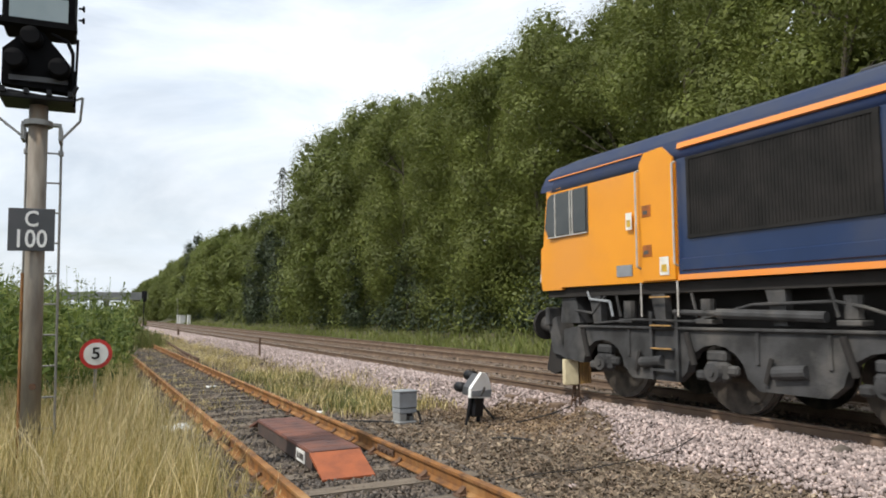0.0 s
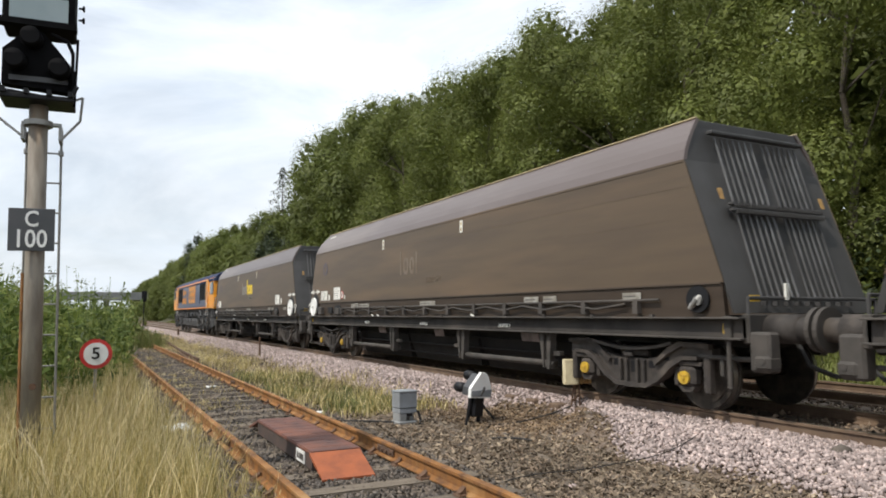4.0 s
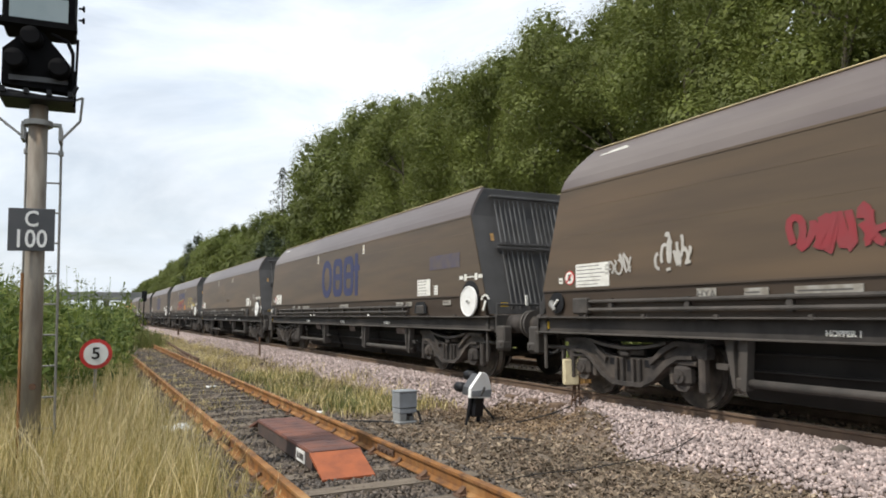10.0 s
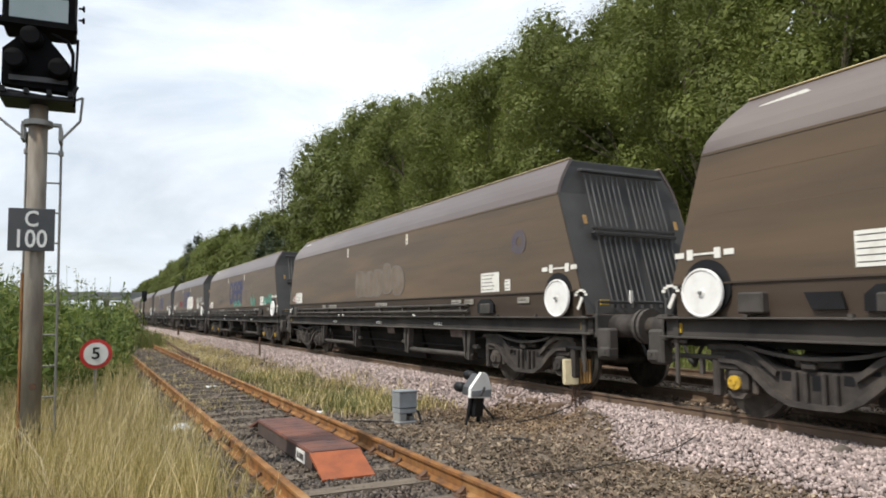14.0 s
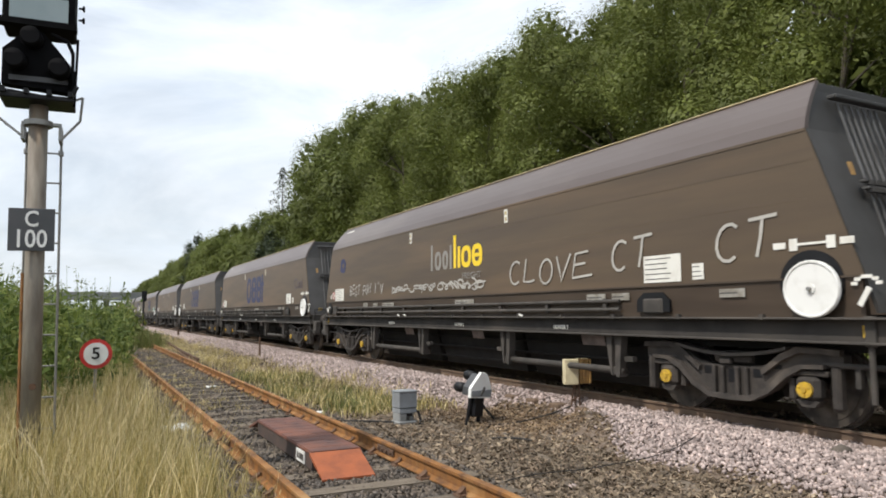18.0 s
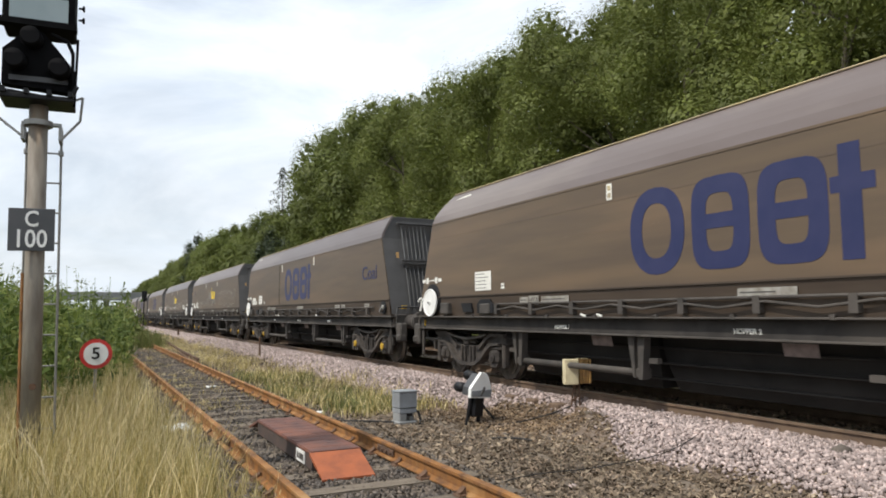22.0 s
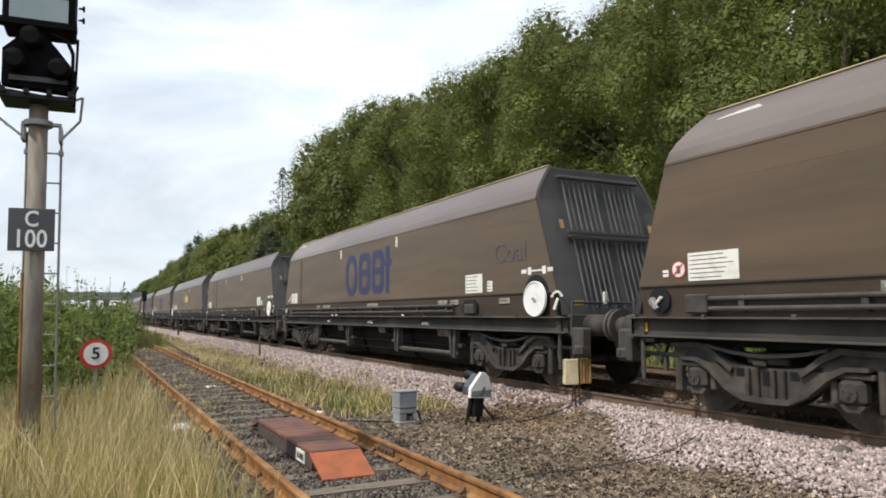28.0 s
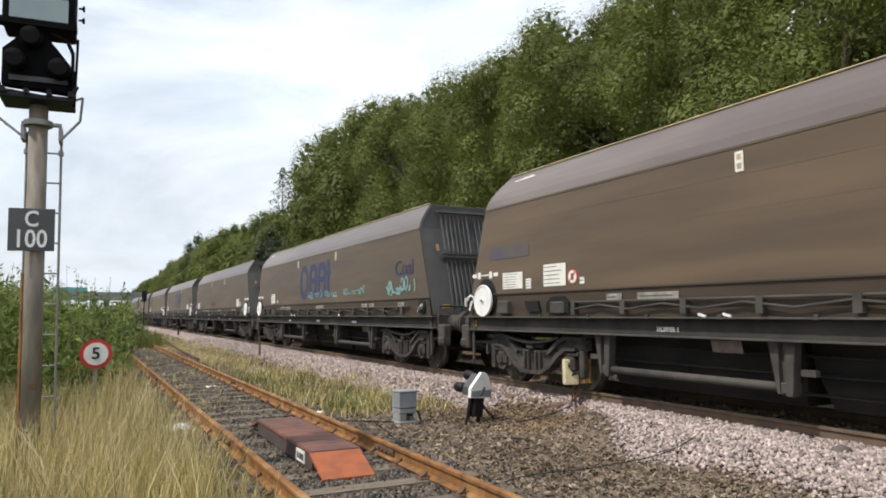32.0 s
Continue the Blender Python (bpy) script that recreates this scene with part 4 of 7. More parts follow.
def build_ramp():
    r = thing("track_ramp", "red-brown ramp between the siding rails with orange toe", "ramp")
    x0, x1, y0, y1, z = 2.16, 2.71, 7.25, 9.80, -0.205
    cx, w = (x0 + x1) / 2, x1 - x0
    quick("top_plate", M["ramp_top"], r, lambda bm: box(bm, (cx, (y0 + y1) / 2, z), (w, y1 - y0, 0.03), bevel=0.006), "dark red-brown timber top")
    for x in (x0 + 0.03, x1 - 0.03):
        quick("side_board", M["ramp_side"], r, lambda bm: box(bm, (x, (y0 + y1) / 2, z - 0.09), (0.04, y1 - y0 - 0.02, 0.15)))
    quick("toe_plate", M["ramp_toe"], r, lambda bm: prism(bm, [(y0 - 0.46, z - 0.185), (y0 - 0.46, z - 0.165), (y0 - 0.002, z + 0.015), (y0 - 0.002, z - 0.02)], x0 - 0.02, x1 - 0.02, "x"), "bright rusty orange sloping toe")
    quick("toe_plate", M["ramp_top"], r, lambda bm: prism(bm, [(y1 + 0.5, z - 0.155), (y1 + 0.5, z - 0.135), (y1 + 0.002, z + 0.015), (y1 + 0.002, z - 0.02)], x0, x1, "x"))
    for k in range(12):
        quick("tread_board", M["ramp_top"], r, lambda bm: box(bm, (cx, y0 + 0.107 + k * 0.2125, z + 0.02), (w - 0.01, 0.203, 0.012), bevel=0.004))
    lab = quick("label_plate", M["white"], r, lambda bm: box(bm, (x0 + 0.002, 7.66, z - 0.085), (0.012, 0.32, 0.125)), "white number label")
    for k in range(5):
        quick("bar", M["ink"], lab, lambda bm: box(bm, (x0 - 0.006, 7.76 - k * 0.052, z - 0.085), (0.006, 0.034 if k != 1 else 0.012, 0.065)))


build_ramp()


def build_shunt_signal():
    s = thing("shunt_signal", "white-faced ground shunting signal on short legs", "signal")
    face = [(-0.21, -0.16), (0.19, -0.16), (0.22, -0.05), (0.12, 0.17), (0.06, 0.22), (-0.02, 0.22), (-0.21, -0.02)]
    quick("backplate", M["white"], s, lambda bm: prism(bm, [(a, b + 0.56) for a, b in face], -0.03, 0.03), "white enamel triangular face")
    quick("casing", M["plate"], s, lambda bm: prism(bm, [(a * 0.85, b * 0.85 + 0.56) for a, b in face], 0.032, 0.2))
    for x, z in ((-0.13, 0.52), (0.04, 0.7), (0.13, 0.5)):
        quick("lamp_tube", M["black"], s, lambda bm: rod(bm, (x, 0.2, z), (x, 0.38, z), 0.075, 16), "", True)
    quick("panel", M["grey_box"], s, lambda bm: prism(bm, [(-0.2, 0.42), (0.18, 0.42), (0.2, 0.53), (-0.2, 0.5)], -0.045, -0.032))
    quick("notch_bar", M["ink"], s, lambda bm: [box(bm, (0.01, -0.05, 0.5), (0.03, 0.02, 0.14), Euler((0, 0.5, 0)).to_matrix())])
    for x in (-0.13, 0.1):
        quick("leg", M["black"], s, lambda bm: rod(bm, (x, 0.1, -0.03), (x * 0.8, 0.08, 0.42), 0.03, 8))
    quick("base_box", M["black"], s, lambda bm: box(bm, (0.02, 0.1, 0.26), (0.2, 0.18, 0.3), bevel=0.02))
    quick("cable", M["rubber"], s, lambda bm: tube(bm, [(0.1, 0.14, 0.36), (0.25, 0.1, 0.2), (0.4, 0.0, 0.03), (0.7, 0.1, 0.015)], 0.018))
    s.matrix_basis = pose(5.36, 9.38, -0.42, 3, 4, 12)


build_shunt_signal()


def build_marker_box():
    s = thing("lineside_box", "cream lineside box with ochre slats on a thin stand", "equipment box")
    quick("body", M["cream"], s, lambda bm: box(bm, (-0.09, 0, 0.66), (0.23, 0.13, 0.40), bevel=0.012), "cream painted casing")
    for k in range(4):
        quick("slat", M["ochre"], s, lambda bm: box(bm, (0.075 + k * 0.048, 0.015, 0.67), (0.036, 0.12 + 0.02 * (k % 2), 0.38 + 0.02 * (k == 0)), bevel=0.006), "ochre slat")
    quick("back_frame", M["cream"], s, lambda bm: box(bm, (0.12, 0.06, 0.86), (0.2, 0.03, 0.03)))
    for a, b in (((-0.04, 0, 0.47), (-0.10, 0.0, -0.02)), ((0.04, 0, 0.47), (0.08, 0.03, -0.02)), ((0.0, 0.05, 0.47), (0.01, 0.1, -0.02)), ((-0.07, 0, 0.2), (0.06, 0.02, 0.3))):
        quick("stand_leg", M["rust_dark"], s, lambda bm: rod(bm, a, b, 0.016, 6))
    s.matrix_basis = pose(7.045, 9.15, -0.34, 0, 0, -18)


build_marker_box()


def build_grey_box():
    s = thing("junction_box", "grey metal junction box on a stepped foot", "equipment box")
    quick("body", M["grey_box"], s, lambda bm: box(bm, (0, 0, 0.36), (0.31, 0.25, 0.24), bevel=0.012))
    quick("lid", M["grey_box"], s, lambda bm: box(bm, (0, 0, 0.49), (0.33, 0.27, 0.025), bevel=0.008), "grey metal lid")
    quick("door_edge", M["plate"], s, lambda bm: [box(bm, (0, -0.127, z), (0.29, 0.004, 0.006)) for z in (0.25, 0.47)])
    quick("skirt", M["grey_box"], s, lambda bm: box(bm, (0.0, 0, 0.20), (0.29, 0.25, 0.07), bevel=0.008))
    quick("foot", M["concrete"], s, lambda bm: [box(bm, (-0.08, 0, 0.08), (0.13, 0.23, 0.18), bevel=0.015), box(bm, (0.09, 0.03, 0.08), (0.1, 0.17, 0.18), bevel=0.015), box(bm, (0.0, 0, 0.02), (0.32, 0.26, 0.06), bevel=0.015)])
    quick("gland", M["black"], s, lambda bm: box(bm, (0.03, -0.11, 0.14), (0.09, 0.03, 0.05), bevel=0.006))
    quick("cable", M["rubber"], s, lambda bm: tube(bm, [(0.16, -0.02, 0.2), (0.22, -0.05, 0.16), (0.23, -0.1, 0.06), (0.18, -0.16, 0.0)], 0.018))
    s.matrix_basis = pose(4.43, 10.0, -0.42, 0, 0, 4)


build_grey_box()


def cable_run(name, pts, r, label):
    cu = bpy.data.curves.new(name, "CURVE")
    cu.dimensions, cu.bevel_depth, cu.bevel_resolution = "3D", r, 2
    sp = cu.splines.new("NURBS")
    sp.points.add(len(pts) - 1)
    for p, (x, y, dz) in zip(sp.points, pts):
        p.co = (x, y, float(ground_z(x, y)) + dz, 1)
    sp.use_endpoint_u, sp.order_u = True, 4
    cu.materials.append(M["rubber"])
    tmp = bpy.data.objects.new(name, cu)
    scene.collection.objects.link(tmp)
    me = bpy.data.meshes.new_from_object(tmp.evaluated_get(bpy.context.evaluated_depsgraph_get()))
    bpy.data.objects.remove(tmp)
    tagged(new(name, me), label, "cable")


def build_clutter():
    cable_run("cable", [(3.3, 10.6, 0.03), (3.75, 10.3, 0.04), (4.1, 10.15, 0.03), (4.4, 9.95, 0.04)], 0.014, "black cable lying on gravel by the junction box")
    cable_run("cable", [(3.6, 5.9, 0.03), (4.1, 6.2, 0.03), (4.7, 6.05, 0.03), (5.3, 6.2, 0.03), (5.9, 6.0, 0.05), (6.4, 6.05, 0.06)], 0.006, "black cable lying across the loose stones")
    cable_run("cable", [(5.45, 9.2, 0.03), (5.8, 9.0, 0.04), (6.2, 9.3, 0.04), (6.7, 9.2, 0.05), (7.0, 9.2, 0.05)], 0.011, "black cable between lineside signals")
    cable_run("cable", [(4.9, 8.2, 0.02), (5.15, 8.05, 0.05), (5.3, 7.8, 0.02)], 0.014, "short black cable end on the stones")

    def lump(name, x, y, size, mat, label, seed, cat):
        rng = np.random.default_rng(seed)
        v = ICO_V * np.array(size) * rng.uniform(0.8, 1.2, (len(ICO_V), 1)) + np.array([x, y, float(ground_z(x, y)) + size[2] * 0.5])
        tagged(new(name, raw(name, v, ICO_F, M[mat])), label, cat)
    lump("rock", 6.75, 4.55, (0.12, 0.09, 0.08), "stone_dark", "dark brown rock at the ballast edge", 1, "rock")
    lump("rock", 5.2, 8.35, (0.09, 0.06, 0.04), "stone_dark", "grey flat stone on the dirt", 2, "rock")
    lump("rock", 4.25, 5.6, (0.05, 0.04, 0.03), "stone", "pale stone on the dirt", 3, "rock")
    p = thing("wooden_peg", "short brown wooden peg in the ballast edge", "peg")
    quick("peg", M["timber"], p, lambda bm: box(bm, (0, 0, 0.08), (0.14, 0.12, 0.28), bevel=0.012))
    p.matrix_basis = pose(6.45, 8.1, -0.36, 0, 4, -20)

    def crumple(name, x, y, s, seed):
        rng = np.random.default_rng(seed)
        n = 7
        g = np.stack(np.meshgrid(np.linspace(-1, 1, n), np.linspace(-0.7, 0.7, n)), -1).reshape(-1, 2)
        v = np.concatenate([g * s + rng.normal(0, s * 0.12, g.shape), rng.uniform(0.0, s * 0.55, (n * n, 1))], 1) + np.array([x, y, float(ground_z(x, y)) + 0.05])
        i = (np.arange(n - 1)[:, None] * n + np.arange(n - 1)[None]).ravel()
        f = np.stack([i, i + 1, i + n + 1, i + n], -1)
        ob = new(name, raw(name, v, f, M["white"]))
        md = ob.modifiers.new("thickness", "SOLIDIFY")
        md.thickness = 0.003
        tagged(ob, "crumpled white litter on the ground", "litter", "litter")
    for k, (x, y, s) in enumerate(((1.16, 10.45, 0.18), (2.55, 16.2, 0.10), (3.5, 11.3, 0.06), (1.75, 12.6, 0.06), (0.55, 7.9, 0.06))):
        crumple("litter", x, y, s, 60 + k)
    # spare rail and post stubs in the grass
    bm = bmesh.new()
    loft(bm, [[(x + a, y, -0.2 + b) for a, b in RAIL] for x, y in ((3.45, 24.5), (3.62, 30), (4.3, 44))])
    tagged(part("spare_rail", bm, M["rust_dark"]), "dark rusty spare rail lying in the grass", "rail")
    for x, y, h in ((6.35, 56.0, 0.55), (6.2, 28.0, 0.75)):
        q = thing("post_stub", "short dark wooden post in the grass", "post", "post stubs")
        quick("stub", M["rust_dark"], q, lambda bm: box(bm, (0, 0, h / 2), (0.13 if h < 0.6 else 0.06, 0.1, h), bevel=0.01))
        q.matrix_basis = pose(x, y, float(ground_z(x, y)) - 0.03)
    for x, y, w, h in ((14.3, 124, 1.0, 1.5), (14.3, 121, 0.9, 1.4), (14.4, 114, 0.5, 1.5)):
        q = thing("lineside_cabinet", "white lineside equipment cabinet beside the far track", "cabinet", "lineside cabinets")
        quick("body", M["white"], q, lambda bm: box(bm, (0, 0, h / 2), (w, 0.6, h), bevel=0.02))
        quick("roof_cap", M["white"], q, lambda bm: box(bm, (0, 0, h + 0.03), (w + 0.1, 0.7, 0.06)))
        quick("door_handle", M["plate"], q, lambda bm: box(bm, (w * 0.3, -0.31, h * 0.55), (0.03, 0.02, 0.14)))
        q.matrix_basis = pose(x, y, float(ground_z(x, y)) - 0.03)
    # distant colour-light signals
    def far_signal(x, y, h, pale):
        q = thing("colour_light_signal", "distant signal with " + ("pale" if pale else "black") + " head on a post", "signal")
        quick("post", M["galv" if pale else "black"], q, lambda bm: rod(bm, (0, 0, 0), (0, 0, h - 0.9), 0.07, 10))
        hd = quick("head", M["galv" if pale else "black"], q, lambda bm: box(bm, (0, 0, h - 0.6), (0.55 if not pale else 0.4, 0.3, 1.25 if not pale else 0.8), bevel=0.05))
        for k in range(3):
            quick("hood", M["black"], hd, lambda bm: rod(bm, (0, -0.15, h - 0.95 + k * 0.35), (0, -0.35, h - 0.95 + k * 0.35), 0.11, 12))
        quick("base", M["concrete"], q, lambda bm: box(bm, (0, 0, 0.1), (0.5, 0.5, 0.35)))
        q.matrix_basis = pose(x, y, float(ground_z(x, y)) - 0.02)
    far_signal(6.15, 88, 4.4, False)
    far_signal(14.3, 128, 4.6, True)


build_clutter()


# ---- coal hopper wagons ----
# Local axes: y forward, -x is the side the camera sees, z = 0 on the rails.
def strip_label(parent, name, y, z, w, h, mat, rows, x=-1.327, ink="ink", tilt=0.0):
    """A flat printed panel on the near side, its unreadable print as bars."""
    p = quick(name, M[mat], parent, lambda bm: box(bm, (x, y, z), (0.006, w, h)))
    if rows:
        def bars(bm):
            rng = random.Random(int(y * 100) + rows)
            for r in range(rows):
                zz = z + h / 2 - h * (r + 0.7) / (rows + 0.4)
                ww = w * rng.uniform(0.55, 0.88)
                box(bm, (x - 0.004, y + (w * 0.92 - ww) / 2, zz), (0.003, ww, h * 0.17 / rows))
        quick("print", M[ink], p, bars)
    return p


def bogie(parent, yc, hub):
    """Cast side frames: an arm over each axlebox, a bellied middle with a sagging strap, springs and bolster; wheelsets are made apart."""
    half = [(1.40, 0.66), (1.40, 0.80), (1.30, 0.87), (0.92, 0.88), (0.72, 0.80), (0.50, 0.66), (0.26, 0.62)]
    under_half = [(0.0, 0.24), (0.30, 0.25), (0.52, 0.36), (0.76, 0.56), (0.96, 0.66), (1.22, 0.67)]
    outline = half + [(-a, b) for a, b in reversed(half)] + [(-a, b) for a, b in reversed(under_half)] + under_half[1:]
    for s in (-1, 1):
        sf = quick("bogie_frame", M["bogie"], parent, lambda bm: prism(bm, [(a * 0.94 + yc, b) for a, b in outline], s * 1.04 - 0.07, s * 1.04 + 0.07, "x"))
        if s < 0:
            # raised bands that run from each arm down to the belly
            quick("flange", M["bogie"], sf, lambda bm: [prism(bm, [(yc + k * a * 0.94, b) for a, b in ((1.40, 0.86), (0.90, 0.88), (0.70, 0.79), (0.50, 0.64), (0.44, 0.60), (0.46, 0.54), (0.72, 0.72), (0.94, 0.815), (1.40, 0.80))], -1.17, -1.10, "x") for k in (-1, 1)]
                  + [prism(bm, [(yc + k * a * 0.94, b) for a, b in ((1.22, 0.70), (0.94, 0.69), (0.74, 0.60), (0.50, 0.40), (0.28, 0.29), (0.0, 0.28), (0.0, 0.22), (0.30, 0.23), (0.54, 0.34), (0.78, 0.54), (0.98, 0.645), (1.22, 0.655))], -1.19, -1.10, "x") for k in (-1, 1)])
            # thin black plates paint the dark inside of holes; the frame is solid
            each("slot", M["black"], sf, lambda bm, i: box(bm, (-1.112, yc + i[0] * 0.94, i[1]), (0.006, i[2], i[3]), bevel=0.0025), ((-0.36, 0.55, 0.11, 0.10), (0.36, 0.55, 0.11, 0.10), (0.0, 0.50, 0.10, 0.16), (-0.62, 0.64, 0.12, 0.05), (0.62, 0.64, 0.12, 0.05)))
            each("column", M["bogie"], sf, lambda bm, d: box(bm, (-1.14, yc + d, 0.44), (0.07, 0.05, 0.34), bevel=0.014), (-0.22, -0.10, 0.10, 0.22))
            quick("strap", M["frame"], sf, lambda bm: prism(bm, [(yc + a * 0.94, 0.775 + 0.10 * (a / 0.8) ** 2) for a in np.linspace(-0.8, 0.8, 9)] + [(yc + a * 0.94, 0.735 + 0.10 * (a / 0.8) ** 2) for a in np.linspace(0.8, -0.8, 9)], -1.2, -1.02, "x"))
            quick("bolster_end", M["bogie"], sf, lambda bm: [box(bm, (-1.06, yc, 0.70), (0.1, 0.5, 0.09), bevel=0.02), box(bm, (-1.13, yc + 0.06, 0.67), (0.08, 0.16, 0.08), bevel=0.02)])
            each("spring", M["bogie"], sf, lambda bm, d: [rod(bm, (-1.0, yc + d, 0.3 + j * 0.06), (-1.0, yc + d, 0.33 + j * 0.06), 0.09, 10) for j in range(6)], (-0.32, 0.32))
    for k in (-1, 1):
        ya = yc + k * 0.94
        ab = quick("axlebox", M["bogie"], parent, lambda bm: [box(bm, (-1.08, ya, 0.44), (0.18, 0.27, 0.27), bevel=0.05), box(bm, (-1.07, ya, 0.60), (0.16, 0.46, 0.06), bevel=0.012), box(bm, (-1.08, ya + k * 0.30, 0.46), (0.13, 0.10, 0.46), bevel=0.025), box(bm, (-1.06, ya - k * 0.2, 0.42), (0.1, 0.07, 0.24), bevel=0.015), box(bm, (-1.07, ya, 0.655), (0.12, 0.3, 0.05), bevel=0.02), prism(bm, [(ya - 0.13, 0.31), (ya + 0.13, 0.31), (ya + 0.07, 0.24), (ya - 0.07, 0.24)], -1.14, -1.02, "x")])
        quick("end_cap", M["yellow" if hub else "bogie"], ab, lambda bm: [rod(bm, (-1.165, ya, 0.425), (-1.20, ya, 0.425), 0.085, 18), rod(bm, (-1.2, ya, 0.425), (-1.215, ya, 0.425), 0.03, 8)] + [rod(bm, (-1.2, ya + 0.055 * math.cos(a), 0.425 + 0.055 * math.sin(a)), (-1.212, ya + 0.055 * math.cos(a), 0.425 + 0.055 * math.sin(a)), 0.012, 5) for a in (0.5, 2.6, 4.7)])
        quick("brake_block", M["under"], parent, lambda bm: box(bm, (-0.75, yc + k * 0.47, 0.45), (0.12, 0.08, 0.34)))
    quick("bolster", M["under"], parent, lambda bm: box(bm, (0, yc, 0.66), (2.0, 0.45, 0.26)))


def wheelset(parent, y, r):
    def wheels(bm):
        rod(bm, (-0.95, 0, 0), (0.95, 0, 0), 0.08, 10)
        for s in (-1, 1):
            rod(bm, (s * 0.68, 0, 0), (s * 0.715, 0, 0), r + 0.03, 36)
            rod(bm, (s * 0.70, 0, 0), (s * 0.815, 0, 0), r - 0.002, 36)
            rod(bm, (s * 0.81, 0, 0), (s * 0.826, 0, 0), r - 0.08, 28)
            rod(bm, (s * 0.8, 0, 0), (s * 0.9, 0, 0), 0.15, 14)
    w = quick("wheelset", M["wheel"], parent, wheels, at=(0, y, r))
    for s in (-1, 1):
        quick("tread", M["tread"], w, lambda bm: rod(bm, (s * 0.722, 0, 0), (s * 0.80, 0, 0), r, 36), "polished steel tread")
    return w


def hopper(kind, hub):
    """kind 'rear': handbrake wheel near the trailing end; 'front': near the leading end, bracketed cables along the side."""
    w = thing("hopper_wagon", "brown-grey bogie coal hopper wagon, weathered", "wagon", "coal hopper wagons")
    disc = kind == "front"
    B, Cr = 8.10, 7.46
    TF, TR = 7.02, 7.40          # top edge, leading and trailing
    # body shell: sloping side sheets, canted upper sheets, inclined ends
    z0, zc, zt = 1.61, 3.21, 3.80

    for s in (-1, 1):
        def sheet(bm):
            yb = lambda z: B - (B - Cr) * (z - 1.24) / (zc - 1.24)
            q = [(s * 1.32, -yb(z0), z0), (s * 1.32, yb(z0), z0), (s * 1.32, yb(zc), zc), (s * 1.32, -yb(zc), zc)]
            i = [(x - s * 0.06, y * 0.998, z) for x, y, z in q]
            loft(bm, [q, i])
        quick("side_sheet", M["wagon"], w, sheet)

        def cant(bm):
            n = 5
            rows = []
            for k in range(n + 1):
                t = k / n
                x = 1.32 - 0.32 * (t ** 1.25)
                z = zc + (zt - zc) * (t ** 0.9)
                yf = Cr + (TF - Cr) * (t ** 1.6)
                yr = Cr + (TR - Cr) * t
                rows.append((x, yf, yr, z))
            outer = [(s * x, yf, z) for x, yf, yr, z in rows] + [(s * x, -yr, z) for x, yf, yr, z in reversed(rows)]
            inner = [(s * (x - 0.06), yf, z) for x, yf, yr, z in rows] + [(s * (x - 0.06), -yr, z) for x, yf, yr, z in reversed(rows)]
            m = len(rows)
            sheets = []
            for side in (outer, inner):
                v = [bm.verts.new(p) for p in side]
                sheets.append(v)
                for k in range(m - 1):
                    bm.faces.new((v[k], v[k + 1], v[2 * m - 2 - k], v[2 * m - 1 - k]))
            va, vb = sheets
            for k in range(2 * m):
                j = (k + 1) % (2 * m)
                bm.faces.new((va[k], va[j], vb[j], vb[k]))
            bmesh.ops.recalc_face_normals(bm, faces=bm.faces)
        quick("upper_sheet", M["wagon_top_skylit"], w, cant, "canted upper sheet, sky light put in its colour")
        quick("rim", M["edge_yellow"], w, lambda bm: box(bm, (s * 0.995, (TF - TR) / 2, 3.812), (0.05, TF + TR, 0.02), bevel=0.006), "yellow edged rim")
        quick("crease_bead", M["wagon"], w, lambda bm: box(bm, (s * 1.322, 0, zc - 0.02), (0.012, 2 * Cr, 0.03)))
        quick("joint_strip", M["wagon"], w, lambda bm: box(bm, (s * 1.320, 0, 2.86), (0.004, 2 * Cr, 0.012)))
        quick("joint_strip", M["wagon"], w, lambda bm: box(bm, (s * 1.320, 0.0, 2.45), (0.003, 2 * Cr, 0.012)))
    for y in (TF - 0.05, -TR + 0.05):
        quick("rim_cross", M["wagon_end"], w, lambda bm: box(bm, (0, y, 3.70), (2.0, 0.07, 0.18), bevel=0.01))

    # end sheets with upright ribs and a cross walkway
    for s, top in ((1, TF), (-1, -TR)):
        yt, ym, yb = top, s * 7.58, s * 8.05
        def end(bm):
            a = [(-1.30, s * Cr, 3.21), (-1.0, yt - s * 0.02, 3.72), (1.0, yt - s * 0.02, 3.72), (1.30, s * Cr, 3.21), (1.30, s * 8.10, 1.24), (-1.30, s * 8.10, 1.24)]
            b = [(x * 0.97, y - s * 0.06, z) for x, y, z in a]
            va, vb = [bm.verts.new(p) for p in a], [bm.verts.new(p) for p in b]
            for V in (va, vb):
                bm.faces.new((V[0], V[1], V[2], V[3]))
                bm.faces.new((V[0], V[3], V[4], V[5]))
            for k in range(6):
                j = (k + 1) % 6
                bm.faces.new((va[k], va[j], vb[j], vb[k]))
            bmesh.ops.recalc_face_normals(bm, faces=bm.faces)
        e = quick("end_sheet", M["wagon_end"], w, end, "dark grey sloping end sheet")
        if s < 0:
            yz = lambda z: -(7.40 + (8.09 - 7.40) * (3.72 - z) / (3.72 - 1.24)) - 0.03
            for k in range(14):
                x = -0.78 + k * 0.112 + (0.1 if k > 6 else 0)
                quick("rib", M["wagon_rib"], e, lambda bm: [rod(bm, (x, yz(3.54) , 3.54), (x, yz(2.66), 2.66), 0.014, 6), rod(bm, (x, yz(2.52), 2.52), (x, yz(1.40), 1.40), 0.014, 6)])
